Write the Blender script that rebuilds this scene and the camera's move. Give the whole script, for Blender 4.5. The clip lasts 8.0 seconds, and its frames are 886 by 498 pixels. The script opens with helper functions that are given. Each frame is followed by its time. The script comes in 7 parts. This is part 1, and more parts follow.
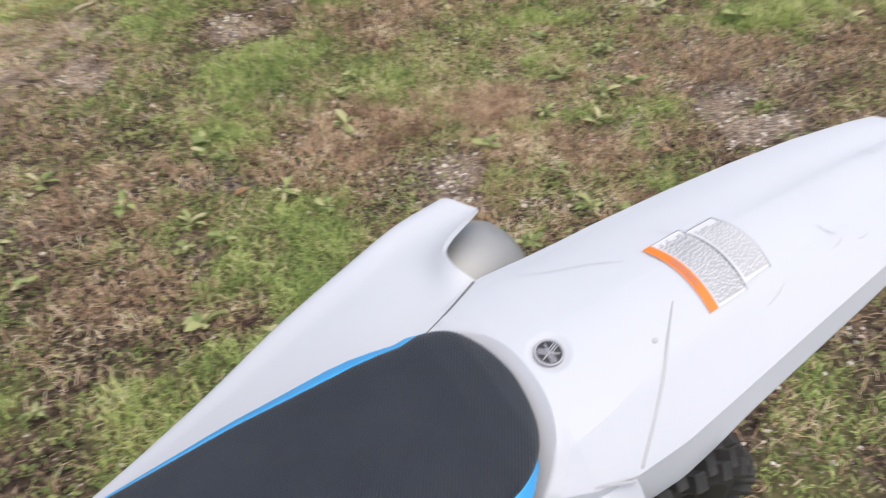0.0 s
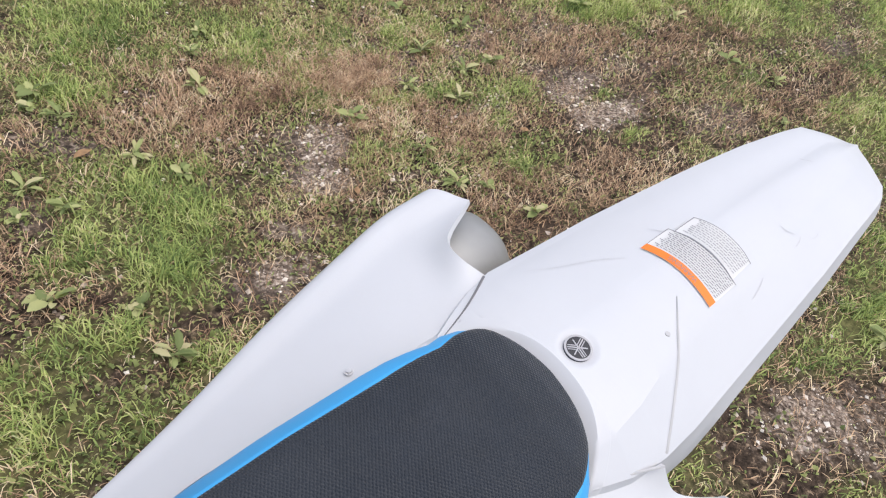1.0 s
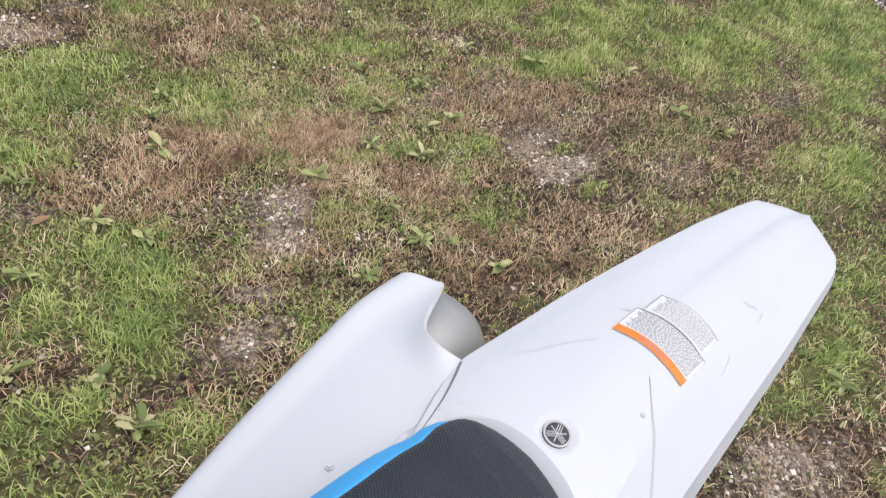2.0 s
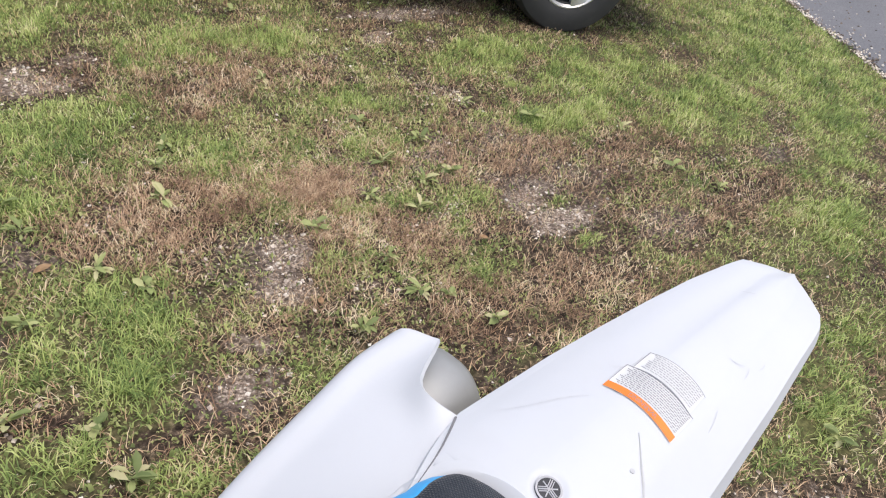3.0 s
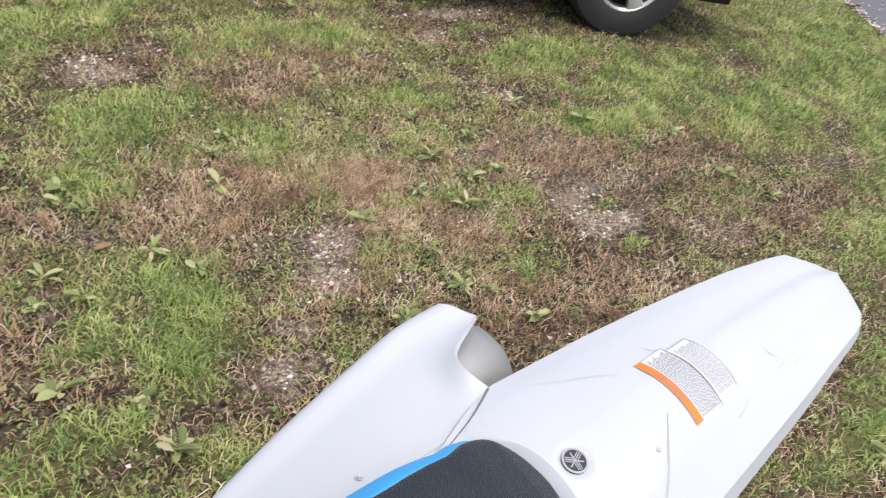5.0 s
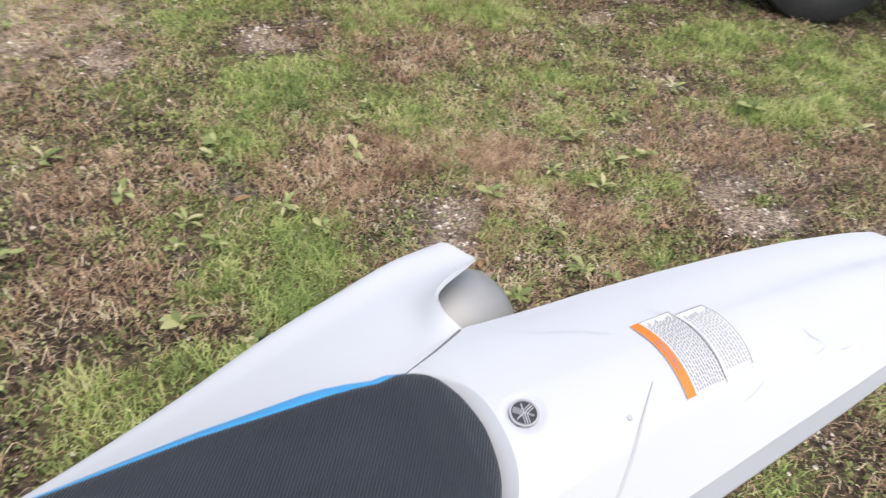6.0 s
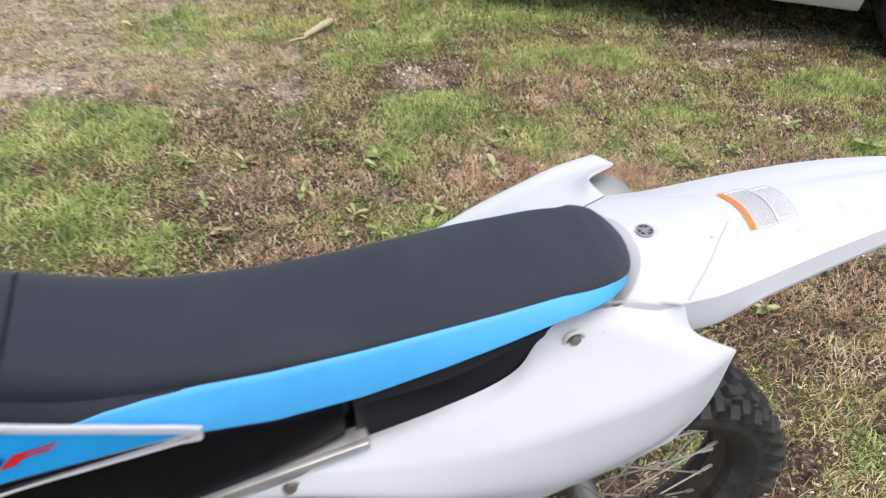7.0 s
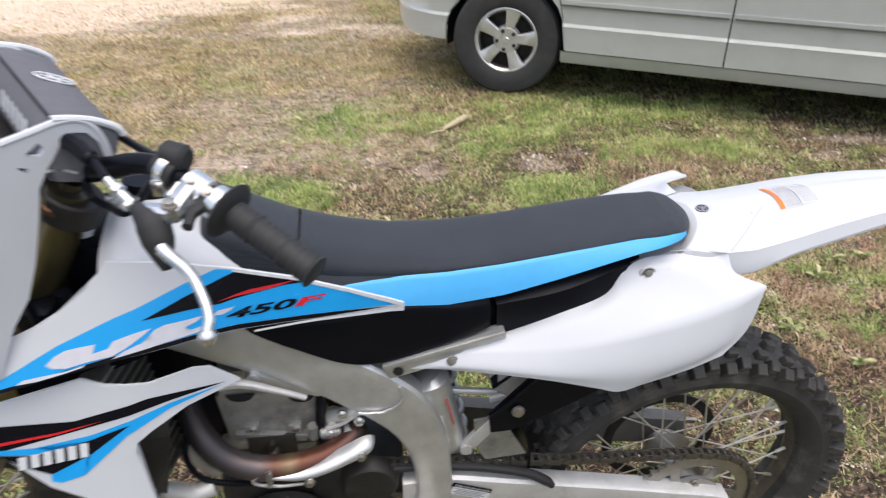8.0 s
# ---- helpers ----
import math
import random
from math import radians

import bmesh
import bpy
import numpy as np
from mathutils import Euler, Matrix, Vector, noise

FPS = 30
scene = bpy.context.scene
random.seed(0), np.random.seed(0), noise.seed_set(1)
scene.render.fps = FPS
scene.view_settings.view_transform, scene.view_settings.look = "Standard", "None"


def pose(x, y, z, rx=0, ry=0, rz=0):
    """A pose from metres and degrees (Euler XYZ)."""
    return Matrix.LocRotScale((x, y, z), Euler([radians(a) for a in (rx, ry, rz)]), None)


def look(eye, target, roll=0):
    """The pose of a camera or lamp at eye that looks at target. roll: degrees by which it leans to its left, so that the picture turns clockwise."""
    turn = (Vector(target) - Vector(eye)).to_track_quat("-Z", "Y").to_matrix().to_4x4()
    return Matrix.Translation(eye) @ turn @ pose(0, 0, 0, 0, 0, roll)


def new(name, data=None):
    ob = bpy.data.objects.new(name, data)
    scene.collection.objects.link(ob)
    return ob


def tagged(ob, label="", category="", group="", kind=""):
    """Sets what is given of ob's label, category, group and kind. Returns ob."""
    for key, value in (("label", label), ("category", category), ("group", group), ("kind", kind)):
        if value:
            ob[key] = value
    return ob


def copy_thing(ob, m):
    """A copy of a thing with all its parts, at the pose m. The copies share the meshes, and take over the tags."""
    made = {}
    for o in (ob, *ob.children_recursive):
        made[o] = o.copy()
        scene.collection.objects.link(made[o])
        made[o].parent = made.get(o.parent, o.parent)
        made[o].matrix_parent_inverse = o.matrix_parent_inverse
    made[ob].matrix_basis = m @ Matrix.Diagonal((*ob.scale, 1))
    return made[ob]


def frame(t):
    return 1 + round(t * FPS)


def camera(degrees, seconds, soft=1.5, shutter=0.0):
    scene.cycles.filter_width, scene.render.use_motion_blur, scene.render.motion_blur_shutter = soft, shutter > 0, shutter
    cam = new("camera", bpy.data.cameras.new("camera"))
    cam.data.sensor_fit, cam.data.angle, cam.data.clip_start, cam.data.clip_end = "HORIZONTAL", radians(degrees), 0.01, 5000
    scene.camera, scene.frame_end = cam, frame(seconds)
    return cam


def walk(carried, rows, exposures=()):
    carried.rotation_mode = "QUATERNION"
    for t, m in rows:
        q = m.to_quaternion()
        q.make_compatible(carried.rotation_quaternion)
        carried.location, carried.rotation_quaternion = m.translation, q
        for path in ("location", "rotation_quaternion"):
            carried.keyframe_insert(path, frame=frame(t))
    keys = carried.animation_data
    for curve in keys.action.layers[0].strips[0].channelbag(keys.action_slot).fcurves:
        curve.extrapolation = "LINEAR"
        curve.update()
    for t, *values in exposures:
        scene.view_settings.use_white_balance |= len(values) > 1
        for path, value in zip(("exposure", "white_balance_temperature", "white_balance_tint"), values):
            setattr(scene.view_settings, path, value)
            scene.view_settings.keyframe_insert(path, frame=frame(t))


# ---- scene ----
cam = camera(63.5, 8.0, 1.15, 0.4)
PATH = [
    (0, (-0.233, -0.207, 1.293), (0.509, 1.03, -0.092), -0.5),
    (0.5, (-0.249, -0.136, 1.288), (0.804, 0.866, -0.085), 10.3),
    (1, (-0.339, -0.108, 1.292), (0.779, 0.772, -0.113), 14.9),
    (1.5, (-0.334, -0.094, 1.293), (0.841, 0.764, -0.08), 14.7),
    (2, (-0.341, -0.087, 1.318), (0.9, 0.8, 0.026), 15.3),
    (3.5, (-0.36, -0.106, 1.34), (0.932, 0.873, 0.168), 15.1),
    (4, (-0.369, -0.119, 1.34), (0.922, 0.868, 0.173), 15.5),
    (4.2, (-0.369, -0.117, 1.341), (0.915, 0.874, 0.171), 15.5),
    (5.3, (-0.363, -0.121, 1.332), (0.755, 0.976, 0.088), 14.0),
    (5.5, (-0.338, -0.142, 1.328), (0.701, 1.005, 0.062), 13.0),
    (6, (-0.238, -0.205, 1.299), (0.561, 1.084, -0.005), 9.4),
    (6.5, (-0.283, -0.325, 1.33), (0.345, 1.076, 0.048), 6.4),
    (7, (-0.441, -0.516, 1.355), (0.1, 0.981, 0.146), 4.8),
    (7.5, (-0.506, -0.709, 1.384), (-0.084, 0.91, 0.289), 2.6),
    (7.7, (-0.519, -0.8, 1.389), (-0.171, 0.867, 0.34), 1.7),
    (8, (-0.558, -0.913, 1.393), (-0.306, 0.818, 0.422), 0.8),
]
walk(cam, [(t, look(e, g, r)) for t, e, g, r in PATH], [(0.0, 0.0), (2.0, 0.03), (3.5, 0.13), (6.0, 0.13), (7.0, 0.19), (8.0, 0.26)])

# ---- world, light, exposure ----
world = bpy.data.worlds.new("overcast_sky")
scene.world = world
world.use_nodes = True
wn, wl = world.node_tree.nodes, world.node_tree.links
sky = wn.new("ShaderNodeTexSky")
sky.sky_type = "NISHITA"
sky.sun_disc = False
sky.sun_elevation, sky.sun_rotation = radians(75), radians(173)
sky.air_density, sky.dust_density, sky.ozone_density = 1.1, 5.0, 1.2
soften = wn.new("ShaderNodeHueSaturation")
soften.inputs["Saturation"].default_value = 0.8
wl.new(sky.outputs[0], soften.inputs["Color"])
wl.new(soften.outputs[0], wn["Background"].inputs["Color"])
wn["Background"].inputs["Strength"].default_value = 0.222

sun_data = bpy.data.lights.new("sun", "SUN")
sun_data.energy, sun_data.angle, sun_data.color = 0.55, radians(110), (1.0, 0.995, 0.985)
sun = new("sun", sun_data)
sun.matrix_world = look((1.0, -1.1, 6.0), (0, 0, 0))


# ---- materials ----
def material(name, color, rough=0.5, metal=0.0, var=0.08, scale=30.0, bump=0.0, bump_scale=300.0, spec=0.5, coat=0.0, dirt=None, dirt_amount=0.0, dirt_scale=9.0):
    """A surface with two scales of variation: fine tone changes and bump, and broader stains of another colour."""
    m = bpy.data.materials.new(name)
    m.use_nodes = True
    n, l = m.node_tree.nodes, m.node_tree.links
    b = n["Principled BSDF"]
    co = n.new("ShaderNodeTexCoord")
    fine = n.new("ShaderNodeTexNoise")
    fine.inputs["Scale"].default_value, fine.inputs["Detail"].default_value = scale, 5
    l.new(co.outputs["Object"], fine.inputs["Vector"])
    ramp = n.new("ShaderNodeValToRGB")
    ramp.color_ramp.elements[0].position, ramp.color_ramp.elements[1].position = 0.3, 0.7
    ramp.color_ramp.elements[0].color = (*[c * (1 - var) for c in color], 1)
    ramp.color_ramp.elements[1].color = (*[min(1, c * (1 + var)) for c in color], 1)
    l.new(fine.outputs["Fac"], ramp.inputs["Fac"])
    out = ramp.outputs["Color"]
    if dirt:
        stain = n.new("ShaderNodeTexNoise")
        stain.inputs["Scale"].default_value, stain.inputs["Detail"].default_value, stain.inputs["Roughness"].default_value = dirt_scale, 8, 0.7
        l.new(co.outputs["Object"], stain.inputs["Vector"])
        lim = n.new("ShaderNodeMapRange")
        lim.inputs["From Min"].default_value, lim.inputs["From Max"].default_value = 0.5, 0.75
        lim.inputs["To Max"].default_value = dirt_amount
        l.new(stain.outputs["Fac"], lim.inputs["Value"])
        mix = n.new("ShaderNodeMix")
        mix.data_type = "RGBA"
        mix.inputs[7].default_value = (*dirt, 1)
        l.new(lim.outputs[0], mix.inputs[0])
        l.new(out, mix.inputs[6])
        out = mix.outputs[2]
    l.new(out, b.inputs["Base Color"])
    rr = n.new("ShaderNodeMapRange")
    rr.inputs["To Min"].default_value, rr.inputs["To Max"].default_value = max(0.02, rough - 0.08), min(1, rough + 0.1)
    l.new(fine.outputs["Fac"], rr.inputs["Value"])
    l.new(rr.outputs[0], b.inputs["Roughness"])
    b.inputs["Metallic"].default_value = metal
    b.inputs["Specular IOR Level"].default_value = spec
    b.inputs["Coat Weight"].default_value = coat
    b.inputs["Coat Roughness"].default_value = 0.08
    if bump:
        grain = n.new("ShaderNodeTexNoise")
        grain.inputs["Scale"].default_value, grain.inputs["Detail"].default_value = bump_scale, 4
        l.new(co.outputs["Object"], grain.inputs["Vector"])
        bp = n.new("ShaderNodeBump")
        bp.inputs["Strength"].default_value, bp.inputs["Distance"].default_value = bump, 0.002
        l.new(grain.outputs["Fac"], bp.inputs["Height"])
        l.new(bp.outputs[0], b.inputs["Normal"])
    return m


def gripper_material():
    """Dark seat fabric with a fine raised weave."""
    m = material("seat_gripper", (0.012, 0.017, 0.026), 0.62, 0, 0.12, 60, dirt=(0.045, 0.050, 0.060), dirt_amount=0.35, dirt_scale=7)
    n, l = m.node_tree.nodes, m.node_tree.links
    co = n.new("ShaderNodeTexCoord")
    waves = []
    for turn in (0.6, -0.6):
        mp = n.new("ShaderNodeMapping")
        mp.inputs["Rotation"].default_value = (0, 0, turn)
        l.new(co.outputs["Object"], mp.inputs["Vector"])
        w = n.new("ShaderNodeTexWave")
        w.inputs["Scale"].default_value = 160
        w.inputs["Distortion"].default_value = 0.3
        l.new(mp.outputs[0], w.inputs["Vector"])
        waves.append(w)
    mul = n.new("ShaderNodeMath")
    mul.operation = "MULTIPLY"
    l.new(waves[0].outputs["Fac"], mul.inputs[0])
    l.new(waves[1].outputs["Fac"], mul.inputs[1])
    bp = n.new("ShaderNodeBump")
    bp.inputs["Strength"].default_value, bp.inputs["Distance"].default_value = 0.75, 0.0010
    l.new(mul.outputs[0], bp.inputs["Height"])
    l.new(bp.outputs[0], n["Principled BSDF"].inputs["Normal"])
    n["Principled BSDF"].inputs["Sheen Weight"].default_value = 0.15
    n["Principled BSDF"].inputs["Sheen Roughness"].default_value = 0.4
    return m


def blade_material(name, stops, rough=0.6, translucent=0.25, by_object=False, drift=5.0):
    """Leaf stuff whose tone changes from blade to blade."""
    m = bpy.data.materials.new(name)
    m.use_nodes = True
    n, l = m.node_tree.nodes, m.node_tree.links
    b = n["Principled BSDF"]
    geo = n.new("ShaderNodeNewGeometry")
    ramp = n.new("ShaderNodeValToRGB")
    e = ramp.color_ramp.elements
    e[0].position, e[0].color = stops[0][0], (*stops[0][1], 1)
    e[1].position, e[1].color = stops[-1][0], (*stops[-1][1], 1)
    for p, c in stops[1:-1]:
        x = e.new(p)
        x.color = (*c, 1)
    if by_object:
        info = n.new("ShaderNodeObjectInfo")
        l.new(info.outputs["Random"], ramp.inputs["Fac"])
    else:
        # neighbours look alike: half by blade, half by place
        co = n.new("ShaderNodeTexCoord")
        place = n.new("ShaderNodeTexNoise")
        place.inputs["Scale"].default_value, place.inputs["Detail"].default_value, place.inputs["Roughness"].default_value = drift, 4, 0.6
        l.new(co.outputs["Object"], place.inputs["Vector"])
        wide = n.new("ShaderNodeMapRange")
        wide.inputs["From Min"].default_value, wide.inputs["From Max"].default_value = 0.34, 0.66
        wide.inputs["To Max"].default_value = 0.5
        l.new(place.outputs["Fac"], wide.inputs["Value"])
        add = n.new("ShaderNodeMath")
        add.operation = "MULTIPLY_ADD"
        add.inputs[1].default_value = 0.5
        l.new(geo.outputs["Random Per Island"], add.inputs[0])
        l.new(wide.outputs[0], add.inputs[2])
        l.new(add.outputs[0], ramp.inputs["Fac"])
    l.new(ramp.outputs["Color"], b.inputs["Base Color"])
    b.inputs["Roughness"].default_value = rough
    b.inputs["Specular IOR Level"].default_value = 0.3
    tr = n.new("ShaderNodeBsdfTranslucent")
    l.new(ramp.outputs["Color"], tr.inputs["Color"])
    mx = n.new("ShaderNodeMixShader")
    mx.inputs[0].default_value = translucent
    l.new(b.outputs[0], mx.inputs[1])
    l.new(tr.outputs[0], mx.inputs[2])
    l.new(mx.outputs[0], n["Material Output"].inputs["Surface"])
    return m


WHITE = material("white_plastic", (0.555, 0.57, 0.60), 0.45, 0, 0.012, 14, bump=0.02, bump_scale=500, spec=0.4, dirt=(0.50, 0.485, 0.47), dirt_amount=0.10, dirt_scale=16)
WHITE_DIRTY = material("scuffed_white_plastic", (0.56, 0.56, 0.57), 0.45, 0, 0.03, 20, bump=0.03, dirt=(0.3, 0.27, 0.24), dirt_amount=0.35, dirt_scale=18)
SEAM_GREY = material("grey_seam", (0.46, 0.46, 0.47), 0.6, 0, 0.05, 30)
SCUFF = material("scuffed_plastic", (0.525, 0.535, 0.56), 0.7, 0, 0.08, 200)
BLUE = material("blue_vinyl", (0.055, 0.36, 0.72), 0.45, 0, 0.04, 50, bump=0.06, bump_scale=700)
BLUE_DECAL = material("blue_decal", (0.012, 0.35, 0.80), 0.22, 0, 0.03, 30)
BLACK = material("black_plastic", (0.0035, 0.004, 0.007), 0.32, 0, 0.1, 40, bump=0.05, bump_scale=800, spec=0.15, dirt=(0.012, 0.012, 0.013), dirt_amount=0.3)
BLACK_DECAL = material("black_decal", (0.005, 0.005, 0.008), 0.25, 0, 0.05, 30, spec=0.2)
WHITE_DECAL = material("white_decal", (0.66, 0.67, 0.69), 0.25, 0, 0.02, 30)
SILVER_DECAL = material("pale_silver_decal", (0.60, 0.60, 0.65), 0.3, 0, 0.05, 90)
RED_DECAL = material("red_decal", (0.62, 0.02, 0.03), 0.25, 0, 0.04, 30)
ORANGE = material("orange_label", (0.85, 0.20, 0.02), 0.4, 0, 0.03, 40)
LABEL = material("white_label", (0.66, 0.66, 0.66), 0.4, 0, 0.02, 40)
PRINT = material("grey_print", (0.24, 0.24, 0.26), 0.5, 0, 0.1, 40)
PRINT_PALE = material("pale_grey_print", (0.36, 0.36, 0.38), 0.5, 0, 0.1, 40)
GAP_GREY = material("shadow_gap_grey", (0.16, 0.16, 0.17), 0.7, 0, 0.1, 40)
EMBLEM = material("dark_emblem", (0.035, 0.035, 0.04), 0.35, 0.2, 0.1, 60)
EMBLEM_LIGHT = material("silver_emblem", (0.40, 0.40, 0.42), 0.35, 0.4, 0.06, 60)
GRIPPER = gripper_material()
# near-black for seams, and for shade painted into gaps and hollows
SEAM_SHADE = material("seam_and_shade_black", (0.006, 0.006, 0.007), 0.8)
ALU = material("satin_aluminium", (0.58, 0.585, 0.585), 0.34, 0.66, 0.10, 25, bump=0.07, bump_scale=300, dirt=(0.30, 0.30, 0.29), dirt_amount=0.45, dirt_scale=14)
ALU_BRIGHT = material("polished_aluminium", (0.72, 0.72, 0.72), 0.24, 0.95, 0.05, 40, bump=0.03)
ALU_PALE = material("pale_painted_aluminium", (0.60, 0.59, 0.57), 0.45, 0.45, 0.06, 25, dirt=(0.25, 0.22, 0.18), dirt_amount=0.4, dirt_scale=16)
CAST = material("cast_engine_metal", (0.36, 0.355, 0.335), 0.5, 0.7, 0.15, 40, bump=0.35, bump_scale=260, dirt=(0.05, 0.045, 0.04), dirt_amount=0.6, dirt_scale=22)
DARK_METAL = material("dark_engine_metal", (0.033, 0.031, 0.029), 0.5, 0.5, 0.2, 40, bump=0.2, dirt=(0.12, 0.10, 0.08), dirt_amount=0.3)
STEEL = material("dull_steel", (0.38, 0.36, 0.33), 0.4, 0.9, 0.1, 60, dirt=(0.12, 0.09, 0.06), dirt_amount=0.4)
# darkened aluminium: the right swingarm's shade put into its colour
SHADED_ALU = material("shaded_aluminium", (0.15, 0.14, 0.13), 0.6, 0.15, 0.15, 25, dirt=(0.06, 0.05, 0.04), dirt_amount=0.5, dirt_scale=14)
SPOKE = material("dull_plated_spoke", (0.55, 0.50, 0.42), 0.4, 0.6, 0.1, 60)
CHAIN_STEEL = material("oily_chain_steel", (0.17, 0.155, 0.135), 0.42, 0.8, 0.25, 120, dirt=(0.03, 0.028, 0.025), dirt_amount=0.6, dirt_scale=60)
BRONZE_PIPE = material("heat_tinted_pipe", (0.075, 0.058, 0.055), 0.45, 0.7, 0.3, 18, dirt=(0.30, 0.13, 0.065), dirt_amount=0.4, dirt_scale=13)
def heat_tint(m):
    """Bluish grey at the bend, straw and copper where it ran hottest."""
    n, l = m.node_tree.nodes, m.node_tree.links
    co, sep, spread, ramp = n.new("ShaderNodeTexCoord"), n.new("ShaderNodeSeparateXYZ"), n.new("ShaderNodeMapRange"), n.new("ShaderNodeValToRGB")
    l.new(co.outputs["Object"], sep.inputs[0])
    l.new(sep.outputs["X"], spread.inputs["Value"])
    spread.inputs["From Min"].default_value, spread.inputs["From Max"].default_value = -0.88, -0.60
    stops = [(0.0, (0.025, 0.023, 0.024)), (0.25, (0.06, 0.052, 0.055)), (0.42, (0.12, 0.10, 0.10)), (0.50, (0.13, 0.06, 0.04)), (0.58, (0.20, 0.14, 0.085)), (0.64, (0.13, 0.055, 0.035)), (0.80, (0.10, 0.04, 0.03)), (1.0, (0.04, 0.032, 0.03))]
    e = ramp.color_ramp.elements
    e[0].position, e[0].color, e[1].position, e[1].color = stops[0][0], (*stops[0][1], 1), stops[-1][0], (*stops[-1][1], 1)
    for p, c in stops[1:-1]:
        e.new(p).color = (*c, 1)
    l.new(spread.outputs[0], ramp.inputs["Fac"])
    l.new(ramp.outputs["Color"], n["Principled BSDF"].inputs["Base Color"])


heat_tint(BRONZE_PIPE)
RING_COPPER = material("copper_tinted_ring", (0.20, 0.10, 0.06), 0.4, 0.8, 0.2, 40)
RUBBER = material("knobby_rubber", (0.036, 0.034, 0.032), 0.72, 0, 0.25, 50, bump=0.3, bump_scale=350, dirt=(0.15, 0.135, 0.115), dirt_amount=0.8, dirt_scale=13)
GRIP_RUBBER = material("grip_rubber", (0.018, 0.018, 0.019), 0.65, 0, 0.1, 80, bump=0.15, bump_scale=900)
RIM_BLACK = material("dusty_black_rim", (0.085, 0.072, 0.058), 0.5, 0.3, 0.15, 40, dirt=(0.25, 0.20, 0.15), dirt_amount=0.7, dirt_scale=12)
CAP_METAL = material("dark_bronze_cap", (0.085, 0.075, 0.05), 0.35, 0.7, 0.15, 60)
FORK_GOLD = material("olive_gold_fork_tube", (0.20, 0.17, 0.09), 0.3, 0.8, 0.08, 30)
RADIATOR = material("radiator_fins_grey", (0.06, 0.06, 0.06), 0.5, 0.6, 0.1, 60)
SILENCER_GREY = material("brushed_silencer_cap", (0.34, 0.345, 0.345), 0.5, 0.35, 0.08, 25, dirt=(0.25, 0.23, 0.2), dirt_amount=0.3)
PAD = material("grey_pad_cloth", (0.12, 0.12, 0.135), 0.75, 0, 0.1, 90, bump=0.2, bump_scale=900)
VAN_PAINT = material("champagne_silver_paint", (0.46, 0.475, 0.45), 0.34, 0.12, 0.03, 6, coat=0.4, dirt=(0.24, 0.23, 0.20), dirt_amount=0.25, dirt_scale=2.5)
STRIP_SHADOW = material("strip_shadow_dark", (0.10, 0.10, 0.095), 0.45, 0, 0.08, 20)
VAN_DARK = material("underbody_black", (0.012, 0.012, 0.012), 0.8, 0, 0.2, 20)
VAN_TYRE = material("van_tyre_rubber", (0.028, 0.028, 0.028), 0.75, 0, 0.12, 25, bump=0.1, dirt=(0.08, 0.075, 0.065), dirt_amount=0.4, dirt_scale=8)
VAN_RIM = material("silver_alloy_wheel", (0.58, 0.58, 0.57), 0.3, 0.6, 0.05, 20, dirt=(0.2, 0.18, 0.16), dirt_amount=0.3)
VAN_GLASS = material("tinted_window_glass", (0.02, 0.025, 0.025), 0.06, 0, 0.05, 4)
LAMP_GLASS = material("headlamp_lens", (0.55, 0.55, 0.53), 0.12, 0, 0.05, 8, coat=0.6)
ASPHALT = material("asphalt", (0.135, 0.135, 0.145), 0.85, 0, 0.3, 60, bump=0.6, bump_scale=130, dirt=(0.25, 0.245, 0.24), dirt_amount=0.4, dirt_scale=1.3)
WOOD = material("peeled_pale_wood", (0.50, 0.42, 0.27), 0.7, 0, 0.2, 50, bump=0.3, bump_scale=160, dirt=(0.22, 0.16, 0.10), dirt_amount=0.5, dirt_scale=25)
CARD = material("brown_cardboard", (0.36, 0.26, 0.17), 0.85, 0, 0.1, 15, bump=0.1)
DEAD_LEAF = material("dead_tan_leaf", (0.55, 0.36, 0.20), 0.7, 0, 0.25, 60, bump=0.3, bump_scale=200)
GREEN_BLADE = blade_material("green_grass", [(0.0, (0.06, 0.10, 0.035)), (0.25, (0.15, 0.22, 0.065)), (0.5, (0.34, 0.43, 0.13)), (0.72, (0.53, 0.59, 0.21)), (0.88, (0.74, 0.68, 0.40)), (1.0, (0.32, 0.40, 0.16))], translucent=0.18, drift=4.0)
YELLOW_BLADE = blade_material("yellowed_grass", [(0.0, (0.11, 0.085, 0.036)), (0.3, (0.31, 0.24, 0.094)), (0.6, (0.53, 0.41, 0.19)), (0.85, (0.74, 0.60, 0.37)), (1.0, (0.44, 0.31, 0.17))], translucent=0.2, drift=3.0)
DRY_BLADE = blade_material("dry_grass", [(0.0, (0.045, 0.030, 0.022)), (0.25, (0.17, 0.10, 0.062)), (0.45, (0.46, 0.295, 0.175)), (0.66, (0.68, 0.52, 0.33)), (0.84, (0.86, 0.75, 0.54)), (1.0, (0.54, 0.53, 0.24))], translucent=0.05, drift=6.0)
RUST_BLADE = blade_material("rust_brown_dead_grass", [(0.0, (0.07, 0.04, 0.027)), (0.3, (0.20, 0.12, 0.075)), (0.55, (0.42, 0.28, 0.175)), (0.8, (0.66, 0.48, 0.31)), (1.0, (0.82, 0.70, 0.50))], translucent=0.1, drift=8.0)
CLOVER = blade_material("small_broad_leaves", [(0.0, (0.08, 0.11, 0.04)), (0.35, (0.17, 0.215, 0.07)), (0.65, (0.35, 0.385, 0.14)), (1.0, (0.56, 0.55, 0.27))], drift=7.0)
